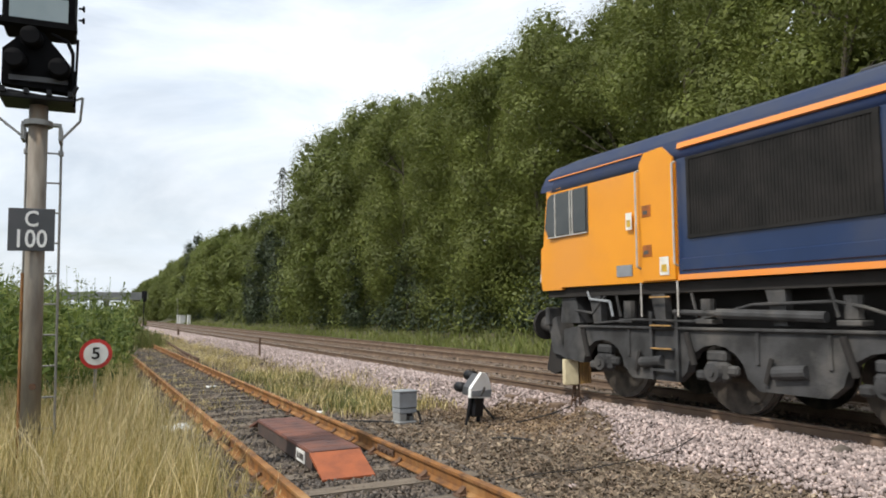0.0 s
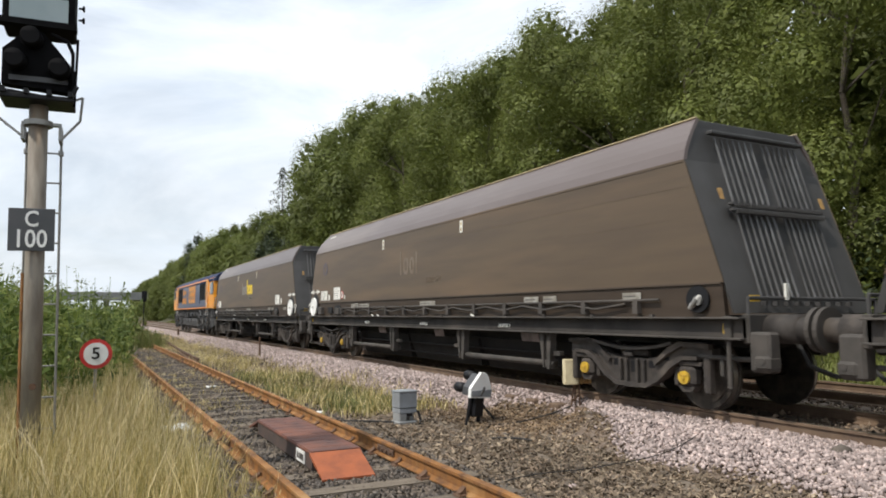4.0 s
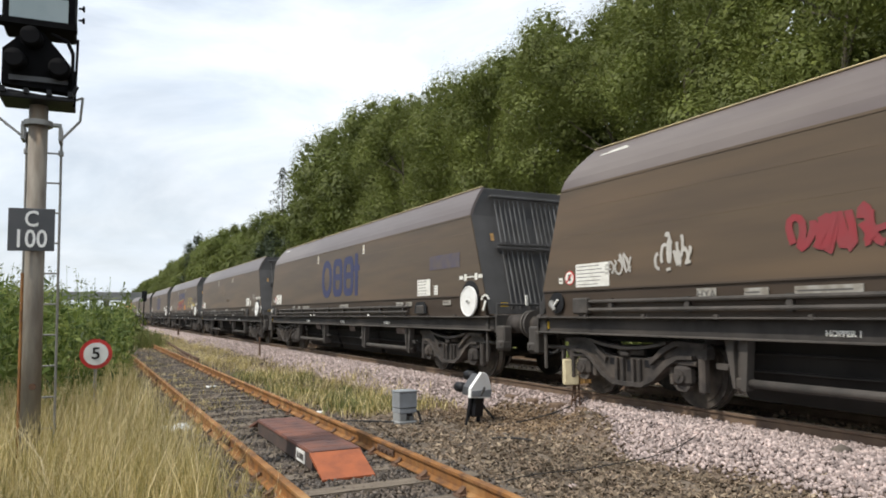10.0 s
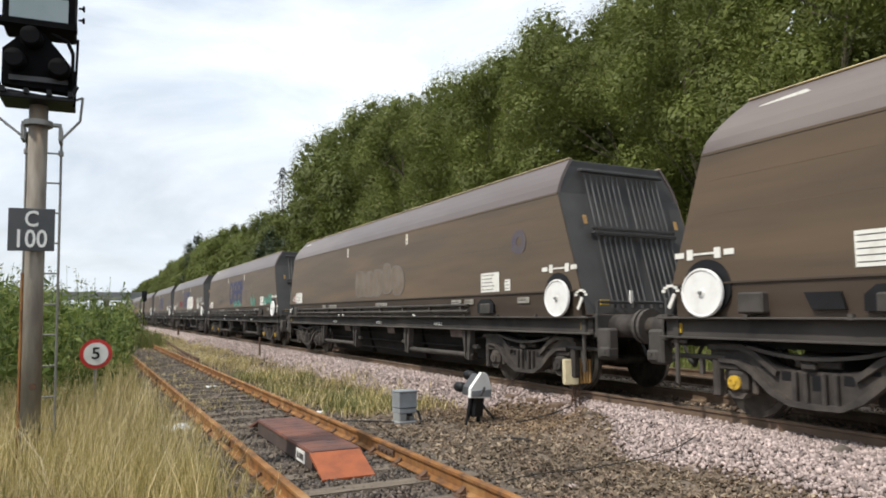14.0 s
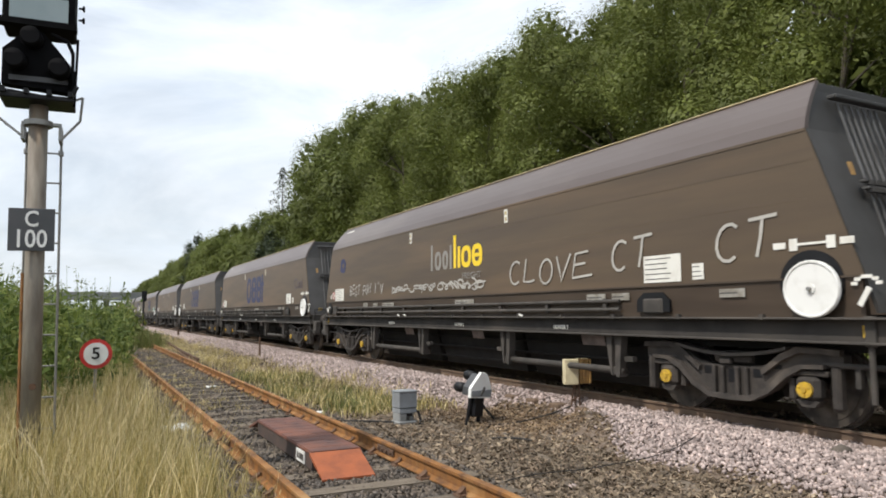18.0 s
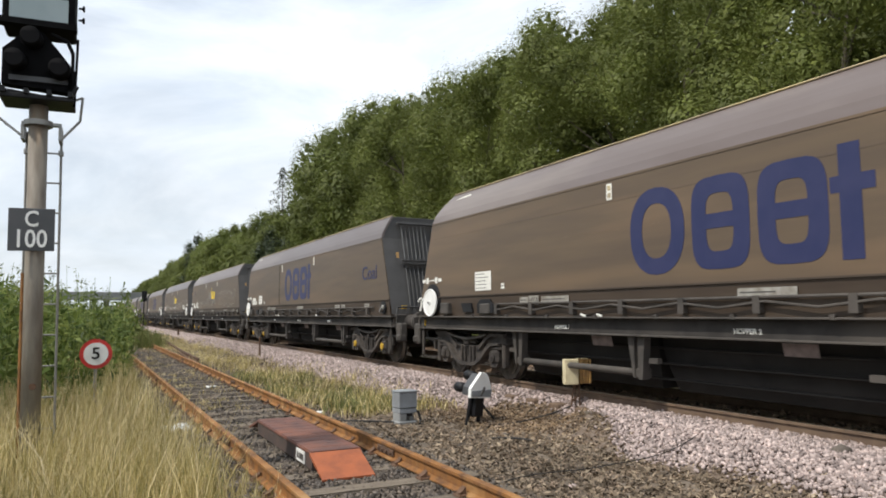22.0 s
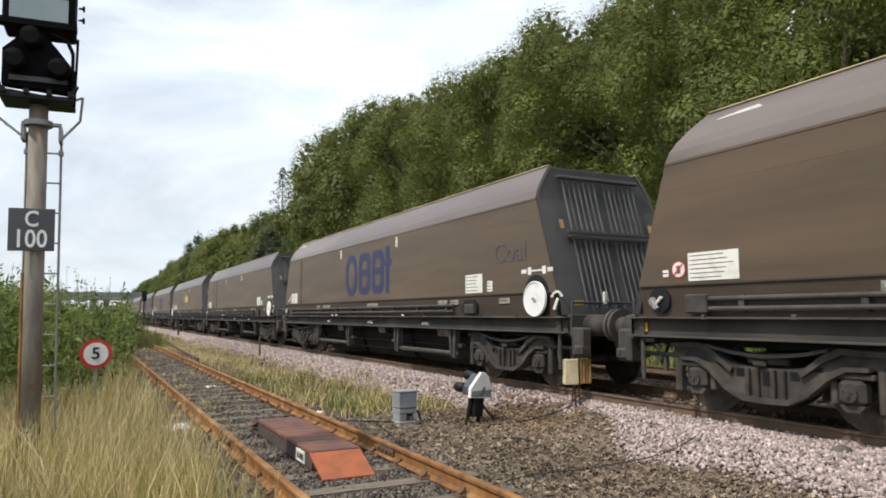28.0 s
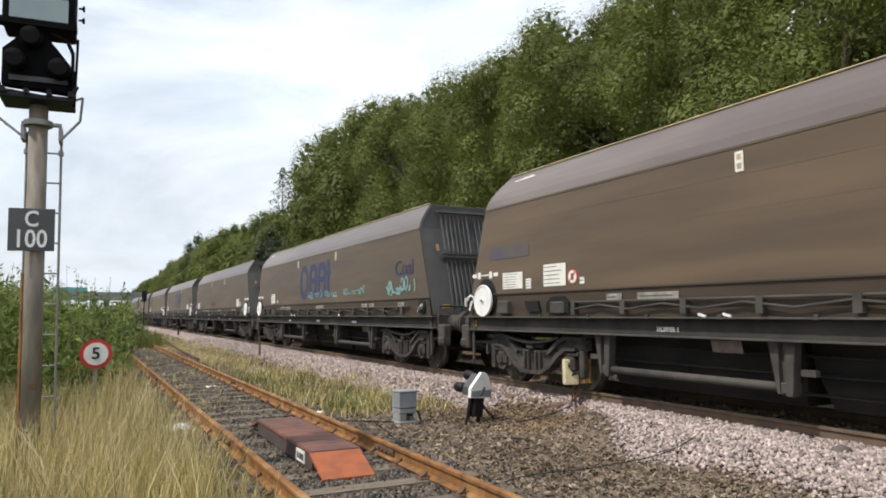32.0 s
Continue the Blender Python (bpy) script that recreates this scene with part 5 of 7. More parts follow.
            # two walkway strips with a row of studs, and a lip over the top
            each("walkway_rail", M["wagon_end"], e, lambda bm, z: [box(bm, (0, yz(z) - 0.03, z), (1.78, 0.08, 0.03), bevel=0.006)] + [box(bm, (-0.84 + j * 0.056, yz(z) - 0.05, z - 0.02), (0.02, 0.07, 0.05)) for j in range(31)], (2.54, 2.62))
            quick("top_lip", M["wagon_end"], e, lambda bm: box(bm, (0, yz(3.6) - 0.03, 3.60), (1.8, 0.1, 0.05), bevel=0.012))
            each("foot_stud", M["wagon_end"], e, lambda bm, j: box(bm, (-0.8 + j * 0.2, yz(1.36) - 0.03, 1.36), (0.05, 0.06, 0.05)), range(9))
            each("end_tag", M["ochre"], e, lambda bm, sx: box(bm, (sx * 0.98, yz(2.75) - 0.012, 2.75), (0.07, 0.01, 0.15), Euler((-0.28, 0, 0)).to_matrix()), (-1, 1))

    # lower skirt, solebar, pipes
    for s in (-1, 1):
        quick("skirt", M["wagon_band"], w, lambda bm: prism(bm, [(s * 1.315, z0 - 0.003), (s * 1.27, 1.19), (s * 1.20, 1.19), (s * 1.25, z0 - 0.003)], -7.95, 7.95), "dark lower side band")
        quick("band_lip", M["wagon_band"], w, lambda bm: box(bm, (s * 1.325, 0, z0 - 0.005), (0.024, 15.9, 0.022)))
        sb = quick("solebar", M["frame_dark"], w, lambda bm: box(bm, (s * 1.235, 0, 1.065), (0.03, 16.4, 0.25)))
        for z, xw in ((1.185, 0.16), (0.942, 0.13)):
            quick("solebar_flange", M["frame"], sb, lambda bm: box(bm, (s * (1.22 + xw / 2), 0, z), (xw, 16.4, 0.024), bevel=0.005))
    if not disc:
        each("side_pipe", M["frame"], w, lambda bm, zz: rod(bm, (-1.34, -4.7, zz), (-1.34, 7.1, zz), 0.028, 8), (1.30, 1.42))
        each("pipe_clip", M["frame"], w, lambda bm, y: box(bm, (-1.31, y, 1.36), (0.07, 0.07, 0.2)), np.arange(-4.4, 7.2, 1.35))
    else:
        quick("side_pipe", M["frame"], w, lambda bm: [rod(bm, (-1.34, -7.0, 1.42), (-1.34, 5.0, 1.42), 0.02, 8)] + [tube(bm, [(-1.35, 5.0 - k * 0.6, 1.34 + 0.035 * ((k % 2) * 2 - 1)) for k in range(20)], 0.016)])
        each("pipe_clip", M["frame"], w, lambda bm, y: box(bm, (-1.32, y, 1.34), (0.09, 0.09, 0.2)), np.arange(-6.6, 5.0, 1.05))
    each("gusset", M["frame"], w, lambda bm, y: box(bm, (-1.36, y, 1.2), (0.05, 0.05, 0.06)), np.arange(-6.9, 7.0, 1.15))

    # hopper chutes and door gear
    for y in (-3.3, 0.0, 3.3):
        quick("hopper_chute", M["under"], w, lambda bm: loft(bm, [[(-0.86, y - 1.63, 1.2), (0.86, y - 1.63, 1.2), (0.86, y + 1.63, 1.2), (-0.86, y + 1.63, 1.2)], [(-0.74, y - 1.6, 0.62), (0.74, y - 1.6, 0.62), (0.74, y + 1.6, 0.62), (-0.74, y + 1.6, 0.62)], [(-0.6, y - 1.5, 0.17), (0.6, y - 1.5, 0.17), (0.6, y + 1.5, 0.17), (-0.6, y + 1.5, 0.17)]]))
    each("chute_rail", M["under"], w, lambda bm, z: box(bm, (-0.80, 0, z), (0.1, 9.6, 0.03), bevel=0.008), (0.76, 0.55, 0.34))
    each("chute_plate", M["plate_pink"], w, lambda bm, i: box(bm, (-1.16, i[0], 0.84), (0.008, i[1], 0.15), Euler((0, -0.25, 0)).to_matrix()), ((2.4, 0.42), (-0.66, 0.4), (-3.94, 0.5)))
    for y in (4.45, 1.65, -1.70, -4.45):
        quick("door_frame", M["frame"], w, lambda bm: [prism(bm, [(y - 0.16, 0.94), (y - 0.04, 0.94), (y - 0.04, 0.34), (y - 0.11, 0.34)], -1.24, -1.12, "x"), prism(bm, [(y + 0.04, 0.94), (y + 0.16, 0.94), (y + 0.06, 0.36), (y + 0.03, 0.36)], -1.24, -1.12, "x"), box(bm, (-1.15, y, 0.7), (0.06, 0.2, 0.4)), box(bm, (-1.12, y, 0.42), (0.2, 0.16, 0.14), bevel=0.02), box(bm, (-1.15, y + (-0.26 if abs(y) < 3 else 0.24) * (1 if y > 0 else -1), 0.60), (0.08, 0.16, 0.07))])
    for y in (3.05, -3.07):
        quick("torque_bar", M["frame"], w, lambda bm: rod(bm, (-1.16, y - 1.5, 0.43), (-1.16, y + 1.5, 0.43), 0.05, 10), "", True)
    quick("centre_sill", M["under"], w, lambda bm: box(bm, (0, 0, 1.02), (0.5, 16.4, 0.3)))
    each("floor_plate", M["under"], w, lambda bm, s: box(bm, (0, s * 6.6, 1.02), (1.8, 3.1, 0.38)), (-1, 1))
    each("deck_plate", M["under"], w, lambda bm, s: box(bm, (0, s * 6.6, 1.07), (2.3, 3.1, 0.28)), (-1, 1))
    each("end_slope", M["under"], w, lambda bm, s: prism(bm, [(s * 5.0, 1.22), (s * 7.9, 1.22), (s * 5.0, 0.85)], -1.1, 1.1, "x"), (-1, 1))

    # running gear
    for yc in (6.29, -6.29):
        bogie(w, yc, hub)
        for k in (-1, 1):
            wheelset(w, yc + k * 0.94, 0.46)

    # ends: headstock, buffers, coupling, hoses, steps
    for s in (1, -1):
        quick("headstock", M["frame"], w, lambda bm: box(bm, (0, s * 8.2, 1.06), (2.5, 0.1, 0.34), bevel=0.01))
        for sx in (-1, 1):
            bf = quick("buffer", M["bogie"], w, lambda bm: [rod(bm, (sx * 0.87, s * 8.24, 1.06), (sx * 0.87, s * 8.62, 1.06), 0.17, 16), rod(bm, (sx * 0.87, s * 8.5, 1.06), (sx * 0.87, s * 8.79, 1.06), 0.135, 14)], "", True)
            quick("buffer_head", M["frame"], bf, lambda bm: rod(bm, (sx * 0.87, s * 8.79, 1.06), (sx * 0.87, s * 8.84, 1.06), 0.25, 20))
        quick("coupling", M["under"], w, lambda bm: [rod(bm, (0, s * 8.2, 1.0), (0, s * 8.78, 0.93), 0.06, 8), box(bm, (0, s * 8.66, 0.9), (0.2, 0.3, 0.26), bevel=0.03)])
        each("hose", M["rubber"], w, lambda bm, d: tube(bm, [(d, s * 8.24, 0.92), (d, s * 8.4, 0.62), (d * 0.6, s * 8.6, 0.5), (d * 0.4, s * 8.8, 0.62)], 0.028), (0.4, -0.45))
        quick("step", M["frame"], w, lambda bm: [rod(bm, (-1.27, s * 7.98, 1.2), (-1.27, s * 7.98, 0.36), 0.028, 8), box(bm, (-1.27, s * 7.98, 1.06), (0.05, 0.1, 0.3), bevel=0.01)])
        quick("end_box", M["frame"], w, lambda bm: [box(bm, (-1.16, s * 8.36, 0.80), (0.2, 0.26, 0.46), bevel=0.03), box(bm, (-1.18, s * 8.40, 0.68), (0.22, 0.2, 0.16), bevel=0.03), rod(bm, (-1.27, s * 8.42, 0.7), (-1.3, s * 8.42, 0.7), 0.035, 10)])
        quick("shunter_bar", M["frame"], w, lambda bm: [rod(bm, (-1.1, s * 7.4, 0.70), (-1.1, s * 8.2, 0.70), 0.03, 8), box(bm, (-1.1, s * 7.75, 0.58), (0.05, 0.05, 0.2))])
        quick("end_rail", M["wagon_end"], w, lambda bm: tube(bm, [(-1.2, s * 8.2, 1.2), (-1.2, s * 8.2, 1.42), (1.2, s * 8.2, 1.42), (1.2, s * 8.2, 1.2)], 0.022))

    # handbrake wheel and its quadrant
    sg = 1 if disc else -1
    yd = sg * 7.48
    # flat black disc paints the recess shade above and beside the wheel
    quick("wheel_recess", M["black"], w, lambda bm: rod(bm, (-1.3, yd - sg * 0.03, 1.56), (-1.328, yd - sg * 0.03, 1.56), 0.34, 32))
    hb = quick("handbrake_wheel", M["white"], w, lambda bm: [rod(bm, (-1.36, yd, 1.49), (-1.385, yd, 1.49), 0.30, 40), rod(bm, (-1.385, yd, 1.49), (-1.40, yd, 1.49), 0.05, 14)], "white painted handbrake wheel")
    quick("wheel_rim", M["white"], hb, lambda bm: [rod(bm, (-1.385 + 0.0, yd + 0.285 * math.cos(a), 1.49 + 0.285 * math.sin(a)), (-1.385, yd + 0.285 * math.cos(a + 0.32), 1.49 + 0.285 * math.sin(a + 0.32)), 0.016, 6) for a in np.arange(0, 6.28, 0.314)])
    quick("wheel_boss", M["galv"], hb, lambda bm: rod(bm, (-1.40, yd, 1.49), (-1.43, yd, 1.49), 0.022, 10))
    lv = quick("brake_pointer", M["label"], w, lambda bm: [box(bm, (-1.328, yd + k * 0.2, 1.97), (0.01, 0.09, 0.13)) for k in (-1, 1)] + [box(bm, (-1.33, yd, 1.97), (0.012, 0.34, 0.025))] + [box(bm, (-1.328, yd + k * 0.36, 1.97), (0.008, 0.14, 0.07)) for k in (-1, 1)], "white brake indicator markings")
    quick("quadrant", M["label"], w, lambda bm: [box(bm, (-1.33, yd - sg * -0.52 + 0.06 * math.cos(a) * 2, 1.50 + 0.1 * math.sin(a)), (0.008, 0.06, 0.035)) for a in np.arange(0.3, 2.9, 0.5)] + [box(bm, (-1.335, yd + sg * 0.5, 1.40), (0.02, 0.05, 0.2), Euler((0.5, 0, 0)).to_matrix())])
    quick("lamp_bracket", M["label"], w, lambda bm: box(bm, (-0.55, -8.22, 1.5), (0.05, 0.03, 0.2)))
    each("end_marker", M["yellow"], w, lambda bm, i: box(bm, i[0], i[1]), (((-1.262, -7.95, 1.06), (0.02, 0.09, 0.12)), ((-1.262, 7.95, 1.06), (0.02, 0.09, 0.12)), ((-0.98, -8.12, 1.42), (0.16, 0.02, 0.08))))

    # valves on a solid black block that paints the shade of a cut-out, small boxes
    yv = -5.3 if not disc else 5.36
    quick("valve_hatch", M["black"], w, lambda bm: prism(bm, [(yv + d, z) for d, z in ((-0.28, 1.26), (0.28, 1.26), (0.28, 1.42), (0.16, 1.52), (-0.16, 1.52), (-0.28, 1.42))], -1.33, -1.2, "x"))
    quick("valve_box", M["frame"], w, lambda bm: [box(bm, (-1.32, yv, 1.34), (0.06, 0.34, 0.2), bevel=0.02)])
    y2 = 6.83 if disc else 7.0
    quick("relay_box", M["frame"], w, lambda bm: box(bm, (-1.33, y2, 1.36), (0.14, 0.32, 0.24), bevel=0.02))
    quick("air_valve", M["galv"], w, lambda bm: [rod(bm, (-1.28, 7.72 if not disc else -7.62, 1.40), (-1.36, 7.72 if not disc else -7.62, 1.40), 0.06, 12), rod(bm, (-1.36, 7.72 if not disc else -7.62, 1.42), (-1.37, 7.62 if not disc else -7.52, 1.30), 0.03, 8)])
    quick("valve_cowl", M["black"], w, lambda bm: rod(bm, (-1.30, 7.62 if not disc else -7.6, 1.42), (-1.325, 7.62 if not disc else -7.6, 1.42), 0.17, 18))
    yl = 7.62 if not disc else -7.6
    quick("release_lever", M["label"], w, lambda bm: [rod(bm, (-1.345, yl + 0.05, 1.36), (-1.345, yl - 0.05, 1.46), 0.02, 8), rod(bm, (-1.34, yl + 0.06, 1.34), (-1.36, yl + 0.06, 1.34), 0.035, 8)], "white release lever")
    if disc:
        quick("hatch", M["black"], w, lambda bm: prism(bm, [(6.02 + d, z) for d, z in ((-0.2, 1.28), (0.14, 1.28), (0.22, 1.46), (-0.16, 1.46))], -1.33, -1.22, "x"))

    # printed panels
    if not disc:
        for y, z, ww, h, r in ((-5.47, 1.83, 0.62, 0.36, 5), (-6.04, 1.76, 0.17, 0.2, 3), (6.78, 1.82, 0.72, 0.35, 6), (7.50, 1.76, 0.09, 0.09, 1)):
            strip_label(w, "data_panel", y, z, ww, h, "label", r)
        q = quick("warning_roundel", M["red"], w, lambda bm: rod(bm, (-1.322, 7.29, 1.80), (-1.328, 7.29, 1.80), 0.11, 24), "red ringed round warning sign")
        quick("roundel_face", M["label"], q, lambda bm: rod(bm, (-1.328, 7.29, 1.80), (-1.331, 7.29, 1.80), 0.095, 24))
        quick("roundel_mark", M["ink"], q, lambda bm: [box(bm, (-1.333, 7.29, 1.80), (0.003, 0.06, 0.1))])
        quick("roundel_slash", M["red"], q, lambda bm: box(bm, (-1.334, 7.29, 1.80), (0.004, 0.02, 0.18), Euler((0.78, 0, 0)).to_matrix()))
    else:
        for y, z, ww, h, r in ((6.59, 1.83, 0.6, 0.29, 6), (6.12, 1.76, 0.15, 0.17, 3), (5.42, 1.87, 0.56, 0.36, 5), (4.76, 1.75, 0.1, 0.1, 1)):
            strip_label(w, "data_panel", y, z, ww, h, "label", r)
        q = quick("warning_roundel", M["red"], w, lambda bm: rod(bm, (-1.322, 4.98, 1.82), (-1.328, 4.98, 1.82), 0.115, 24), "red ringed round warning sign")
        quick("roundel_face", M["label"], q, lambda bm: rod(bm, (-1.328, 4.98, 1.82), (-1.331, 4.98, 1.82), 0.098, 24))
        quick("roundel_mark", M["ink"], q, lambda bm: [box(bm, (-1.333, 4.98, 1.82), (0.003, 0.06, 0.1))])
        quick("roundel_slash", M["red"], q, lambda bm: box(bm, (-1.334, 4.98, 1.82), (0.004, 0.018, 0.19), Euler((0.78, 0, 0)).to_matrix()))
    for y in (2.0, -1.9):
        ht = strip_label(w, "height_tag", y, 3.01, 0.11, 0.24, "label", 0)
        each("tag_mark", M["edge_yellow"], ht, lambda bm, d: box(bm, (-1.331, y, 3.01 + d), (0.003, 0.06, 0.07)), (-0.055, 0.055))
    for y, ww in ((4.1, 0.3), (3.3, 0.7), (-0.4, 0.72), (-4.2, 0.4), (-4.7, 0.34), (-6.5, 0.34)):
        strip_label(w, "number_strip", y, 1.48, ww, 0.10, "dirty_label", 1, -1.317)
    for y, ww in ((5.9, 0.14), (2.1, 0.26), (-0.9, 0.22), (-4.2, 0.3), (-5.8, 0.3)):
        strip_label(w, "frame_stencil", y, 1.07, ww, 0.05, "label", 0, -1.24)
    for y, words in ((3.2, "HOPPER 1"), (-0.1, "HOPPER 2"), (-3.3, "HOPPER 3")):
        text_mesh("stencil", words, 0.062, M["label"], w, Matrix.Translation((-1.257, y, 1.03)) @ SIDE, "white stencilled words", 0.002, 0.95, 0.002)
    each("grease_mark", M["label"], w, lambda bm, y: box(bm, (-1.38, y, 1.22), (0.02, 0.11, 0.028), Euler((0.25, 0, 0)).to_matrix()), (2.2, 2.55, -2.4))
    # pale scuff on the leading top corner
    quick("scuff", M["label"], w, lambda bm: prism(bm, [(6.2, 3.665), (6.45, 3.64), (6.88, 3.625), (6.8, 3.67), (6.5, 3.69), (6.25, 3.70)], -1.10, -1.09, "x"), "white paint along the top corner")
    return w


# ---- markings of single wagons ----
def ring_shape(bm, y, z, w, h, t, x0=-1.3245, x1=-1.3205, p=2.6):
    """A rounded rectangular ring in the side's plane."""
    n = 28
    out, inn = [], []
    for k in range(n + 1):
        a = 2 * math.pi * k / n
        c, s = math.cos(a), math.sin(a)
        sx, sy = abs(c) ** (2 / p) * (1 if c > 0 else -1), abs(s) ** (2 / p) * (1 if s > 0 else -1)
        out.append((y - sx * w / 2, z + sy * h / 2))
        inn.append((y - sx * (w / 2 - t), z + sy * (h / 2 - t)))
    layers = [[[bm.verts.new((x, a, b)) for a, b in ring[:n]] for ring in (out, inn)] for x in (x0, x1)]
    (o0, i0), (o1, i1) = layers
    fs = []
    for k in range(n):
        j = (k + 1) % n
        for q in ((o0[k], o0[j], i0[j], i0[k]), (o1[k], i1[k], i1[j], o1[j]), (o0[k], o1[k], o1[j], o0[j]), (i0[k], i0[j], i1[j], i1[k])):
            fs.append(bm.faces.new(q))
    bmesh.ops.recalc_face_normals(bm, faces=fs)


def emblem(parent, mat, y0=1.61, z0=1.76, scale=1.0, label="", stroke=0.215):
    """Four large plain shapes in a row, the operator's emblem: a ring, two barred rings and a crossed bar."""
    S = scale
    t = stroke * S
    def slab(bm, y, z, w, h):
        box(bm, (-1.3225, y, z), (0.004, w, h))
    zc = z0 + 0.58 * S
    bm = bmesh.new()
    ring_shape(bm, y0 - 0.465 * S, zc, 0.93 * S, 1.17 * S, t, p=2.3)
    part("emblem_shape", bm, mat, parent, label)
    for d, w in ((1.445, 0.81), (2.35, 0.80)):
        bm = bmesh.new()
        ring_shape(bm, y0 - d * S, zc, w * S, 1.14 * S, t, p=4.0)
        slab(bm, y0 - d * S, zc + 0.02 * S, (w - 0.2) * S, t * 0.85)
        part("emblem_shape", bm, mat, parent)
    bm = bmesh.new()
    slab(bm, y0 - 2.97 * S, zc + 0.02 * S, t, 1.18 * S)
    slab(bm, y0 - 2.99 * S, zc + 0.20 * S, 0.44 * S, 0.17 * S)
    part("emblem_shape", bm, mat, parent)


def two_tone_mark(parent, mat_a, mat_b, z0=2.18):
    """A row of small grey shapes followed by yellow ones."""
    def slab(bm, y, z, w, h):
        box(bm, (-1.3225, y, z), (0.004, w, h))
    y0, t = 1.06, 0.08
    bm = bmesh.new()
    slab(bm, y0 - 0.10, z0 + 0.28, t, 0.56)
    ring_shape(bm, y0 - 0.38, z0 + 0.2, 0.28, 0.4, t)
    ring_shape(bm, y0 - 0.70, z0 + 0.2, 0.24, 0.4, t)
    slab(bm, y0 - 0.93, z0 + 0.25, t, 0.5)
    part("name_shape", bm, mat_a, parent, "faded grey lettering shapes")
    if mat_b:
        bm = bmesh.new()
        t = 0.1
        slab(bm, y0 - 1.10, z0 + 0.34, t, 0.68)
        slab(bm, y0 - 1.27, z0 + 0.22, t, 0.44)
        ring_shape(bm, y0 - 1.55, z0 + 0.21, 0.37, 0.44, t)
        ring_shape(bm, y0 - 1.96, z0 + 0.21, 0.38, 0.44, t), slab(bm, y0 - 1.96, z0 + 0.21, 0.3, 0.07)
        part("name_shape", bm, mat_b, parent, "bright yellow lettering shapes")
    text_mesh("freight_word", "FREIGHT", 0.13, M["logo_grey" if mat_b else "ghost"], parent, Matrix.Translation((-1.326, y0 - 1.75, z0 - 0.18)) @ SIDE, "faded grey word", 0.003, 1.0)


def coal_word(parent, y, mat, z=2.33):
    text_mesh("coal_word", "Coal", 0.37, mat, parent, Matrix.Translation((-1.326, y, z)) @ SIDE, "blue painted word Coal", 0.003, 1.05)


def spray(parent, mat, pts, r, name="graffiti", label="", x=-1.334):
    """One sprayed stroke: a flat ribbon along the points (y, z)."""
    bm = bmesh.new()
    last = None
    for k, (a, b) in enumerate(pts):
        (p, q), (s_, t_) = pts[max(0, k - 1)], pts[min(len(pts) - 1, k + 1)]
        dx, dz = s_ - p, t_ - q
        ln = math.hypot(dx, dz) + 1e-6
        px, pz = -dz / ln * r, dx / ln * r
        now = (bm.verts.new((x - 0.0003 * (k % 4), a + px, b + pz)), bm.verts.new((x - 0.0003 * (k % 4), a - px, b - pz)))
        if last:
            bm.faces.new((last[0], now[0], now[1], last[1]))
        last = now
    return part(name, bm, mat, parent, label)


def scrawl(parent, mat, y0, y1, z0, z1, n, r, seed, label="", proud=0.0):
    """Loose sprayed loops and strokes, flat on the side."""
    rng = random.Random(seed)
    step = (y0 - y1) / n
    for k in range(n):
        yc = y0 - step * (k + 0.5)
        h = (z1 - z0) * rng.uniform(0.5, 1.0)
        zc = z0 + h / 2 + rng.uniform(0, (z1 - z0) * 0.25)
        yc += rng.uniform(-0.3, 0.3) * step
        w = step * rng.uniform(0.5, 1.5)
        x = -1.333 - 0.0016 * (k % 3) - proud
        if rng.random() < 0.6:
            st, turns, sl = rng.uniform(0, 6.28), rng.uniform(0.45, 1.3), rng.uniform(-0.7, 0.7)
            m = max(5, int(turns * 12))
            spray(parent, mat, [(yc + math.cos(st + 6.28 * turns * i / m) * w / 2 * (1 - 0.3 * i / m) + sl * w * i / m, zc + math.sin(st + 6.28 * turns * i / m) * h / 2 * (1 - 0.3 * i / m) + sl * 0.1 * i / m) for i in range(m + 1)], r, "graffiti", label, x)
        else:
            f1, f2, f3 = rng.uniform(0, 6), rng.uniform(1.2, 2.2), rng.uniform(0.1, 0.35)
            spray(parent, mat, [(yc + w * (0.5 - i / 14) + f3 * w * math.sin(i * 0.9 + f1), zc + h * 0.42 * math.sin(f1 + i * f2 * 0.45)) for i in range(15)], r, "graffiti", label, x)
        if rng.random() < 0.4:
            spray(parent, mat, [(yc + w * 0.4, z0 + h * rng.random()), (yc - w * 0.6, z0 + h * rng.random())], r * 0.8, "graffiti", label, x - 0.005)


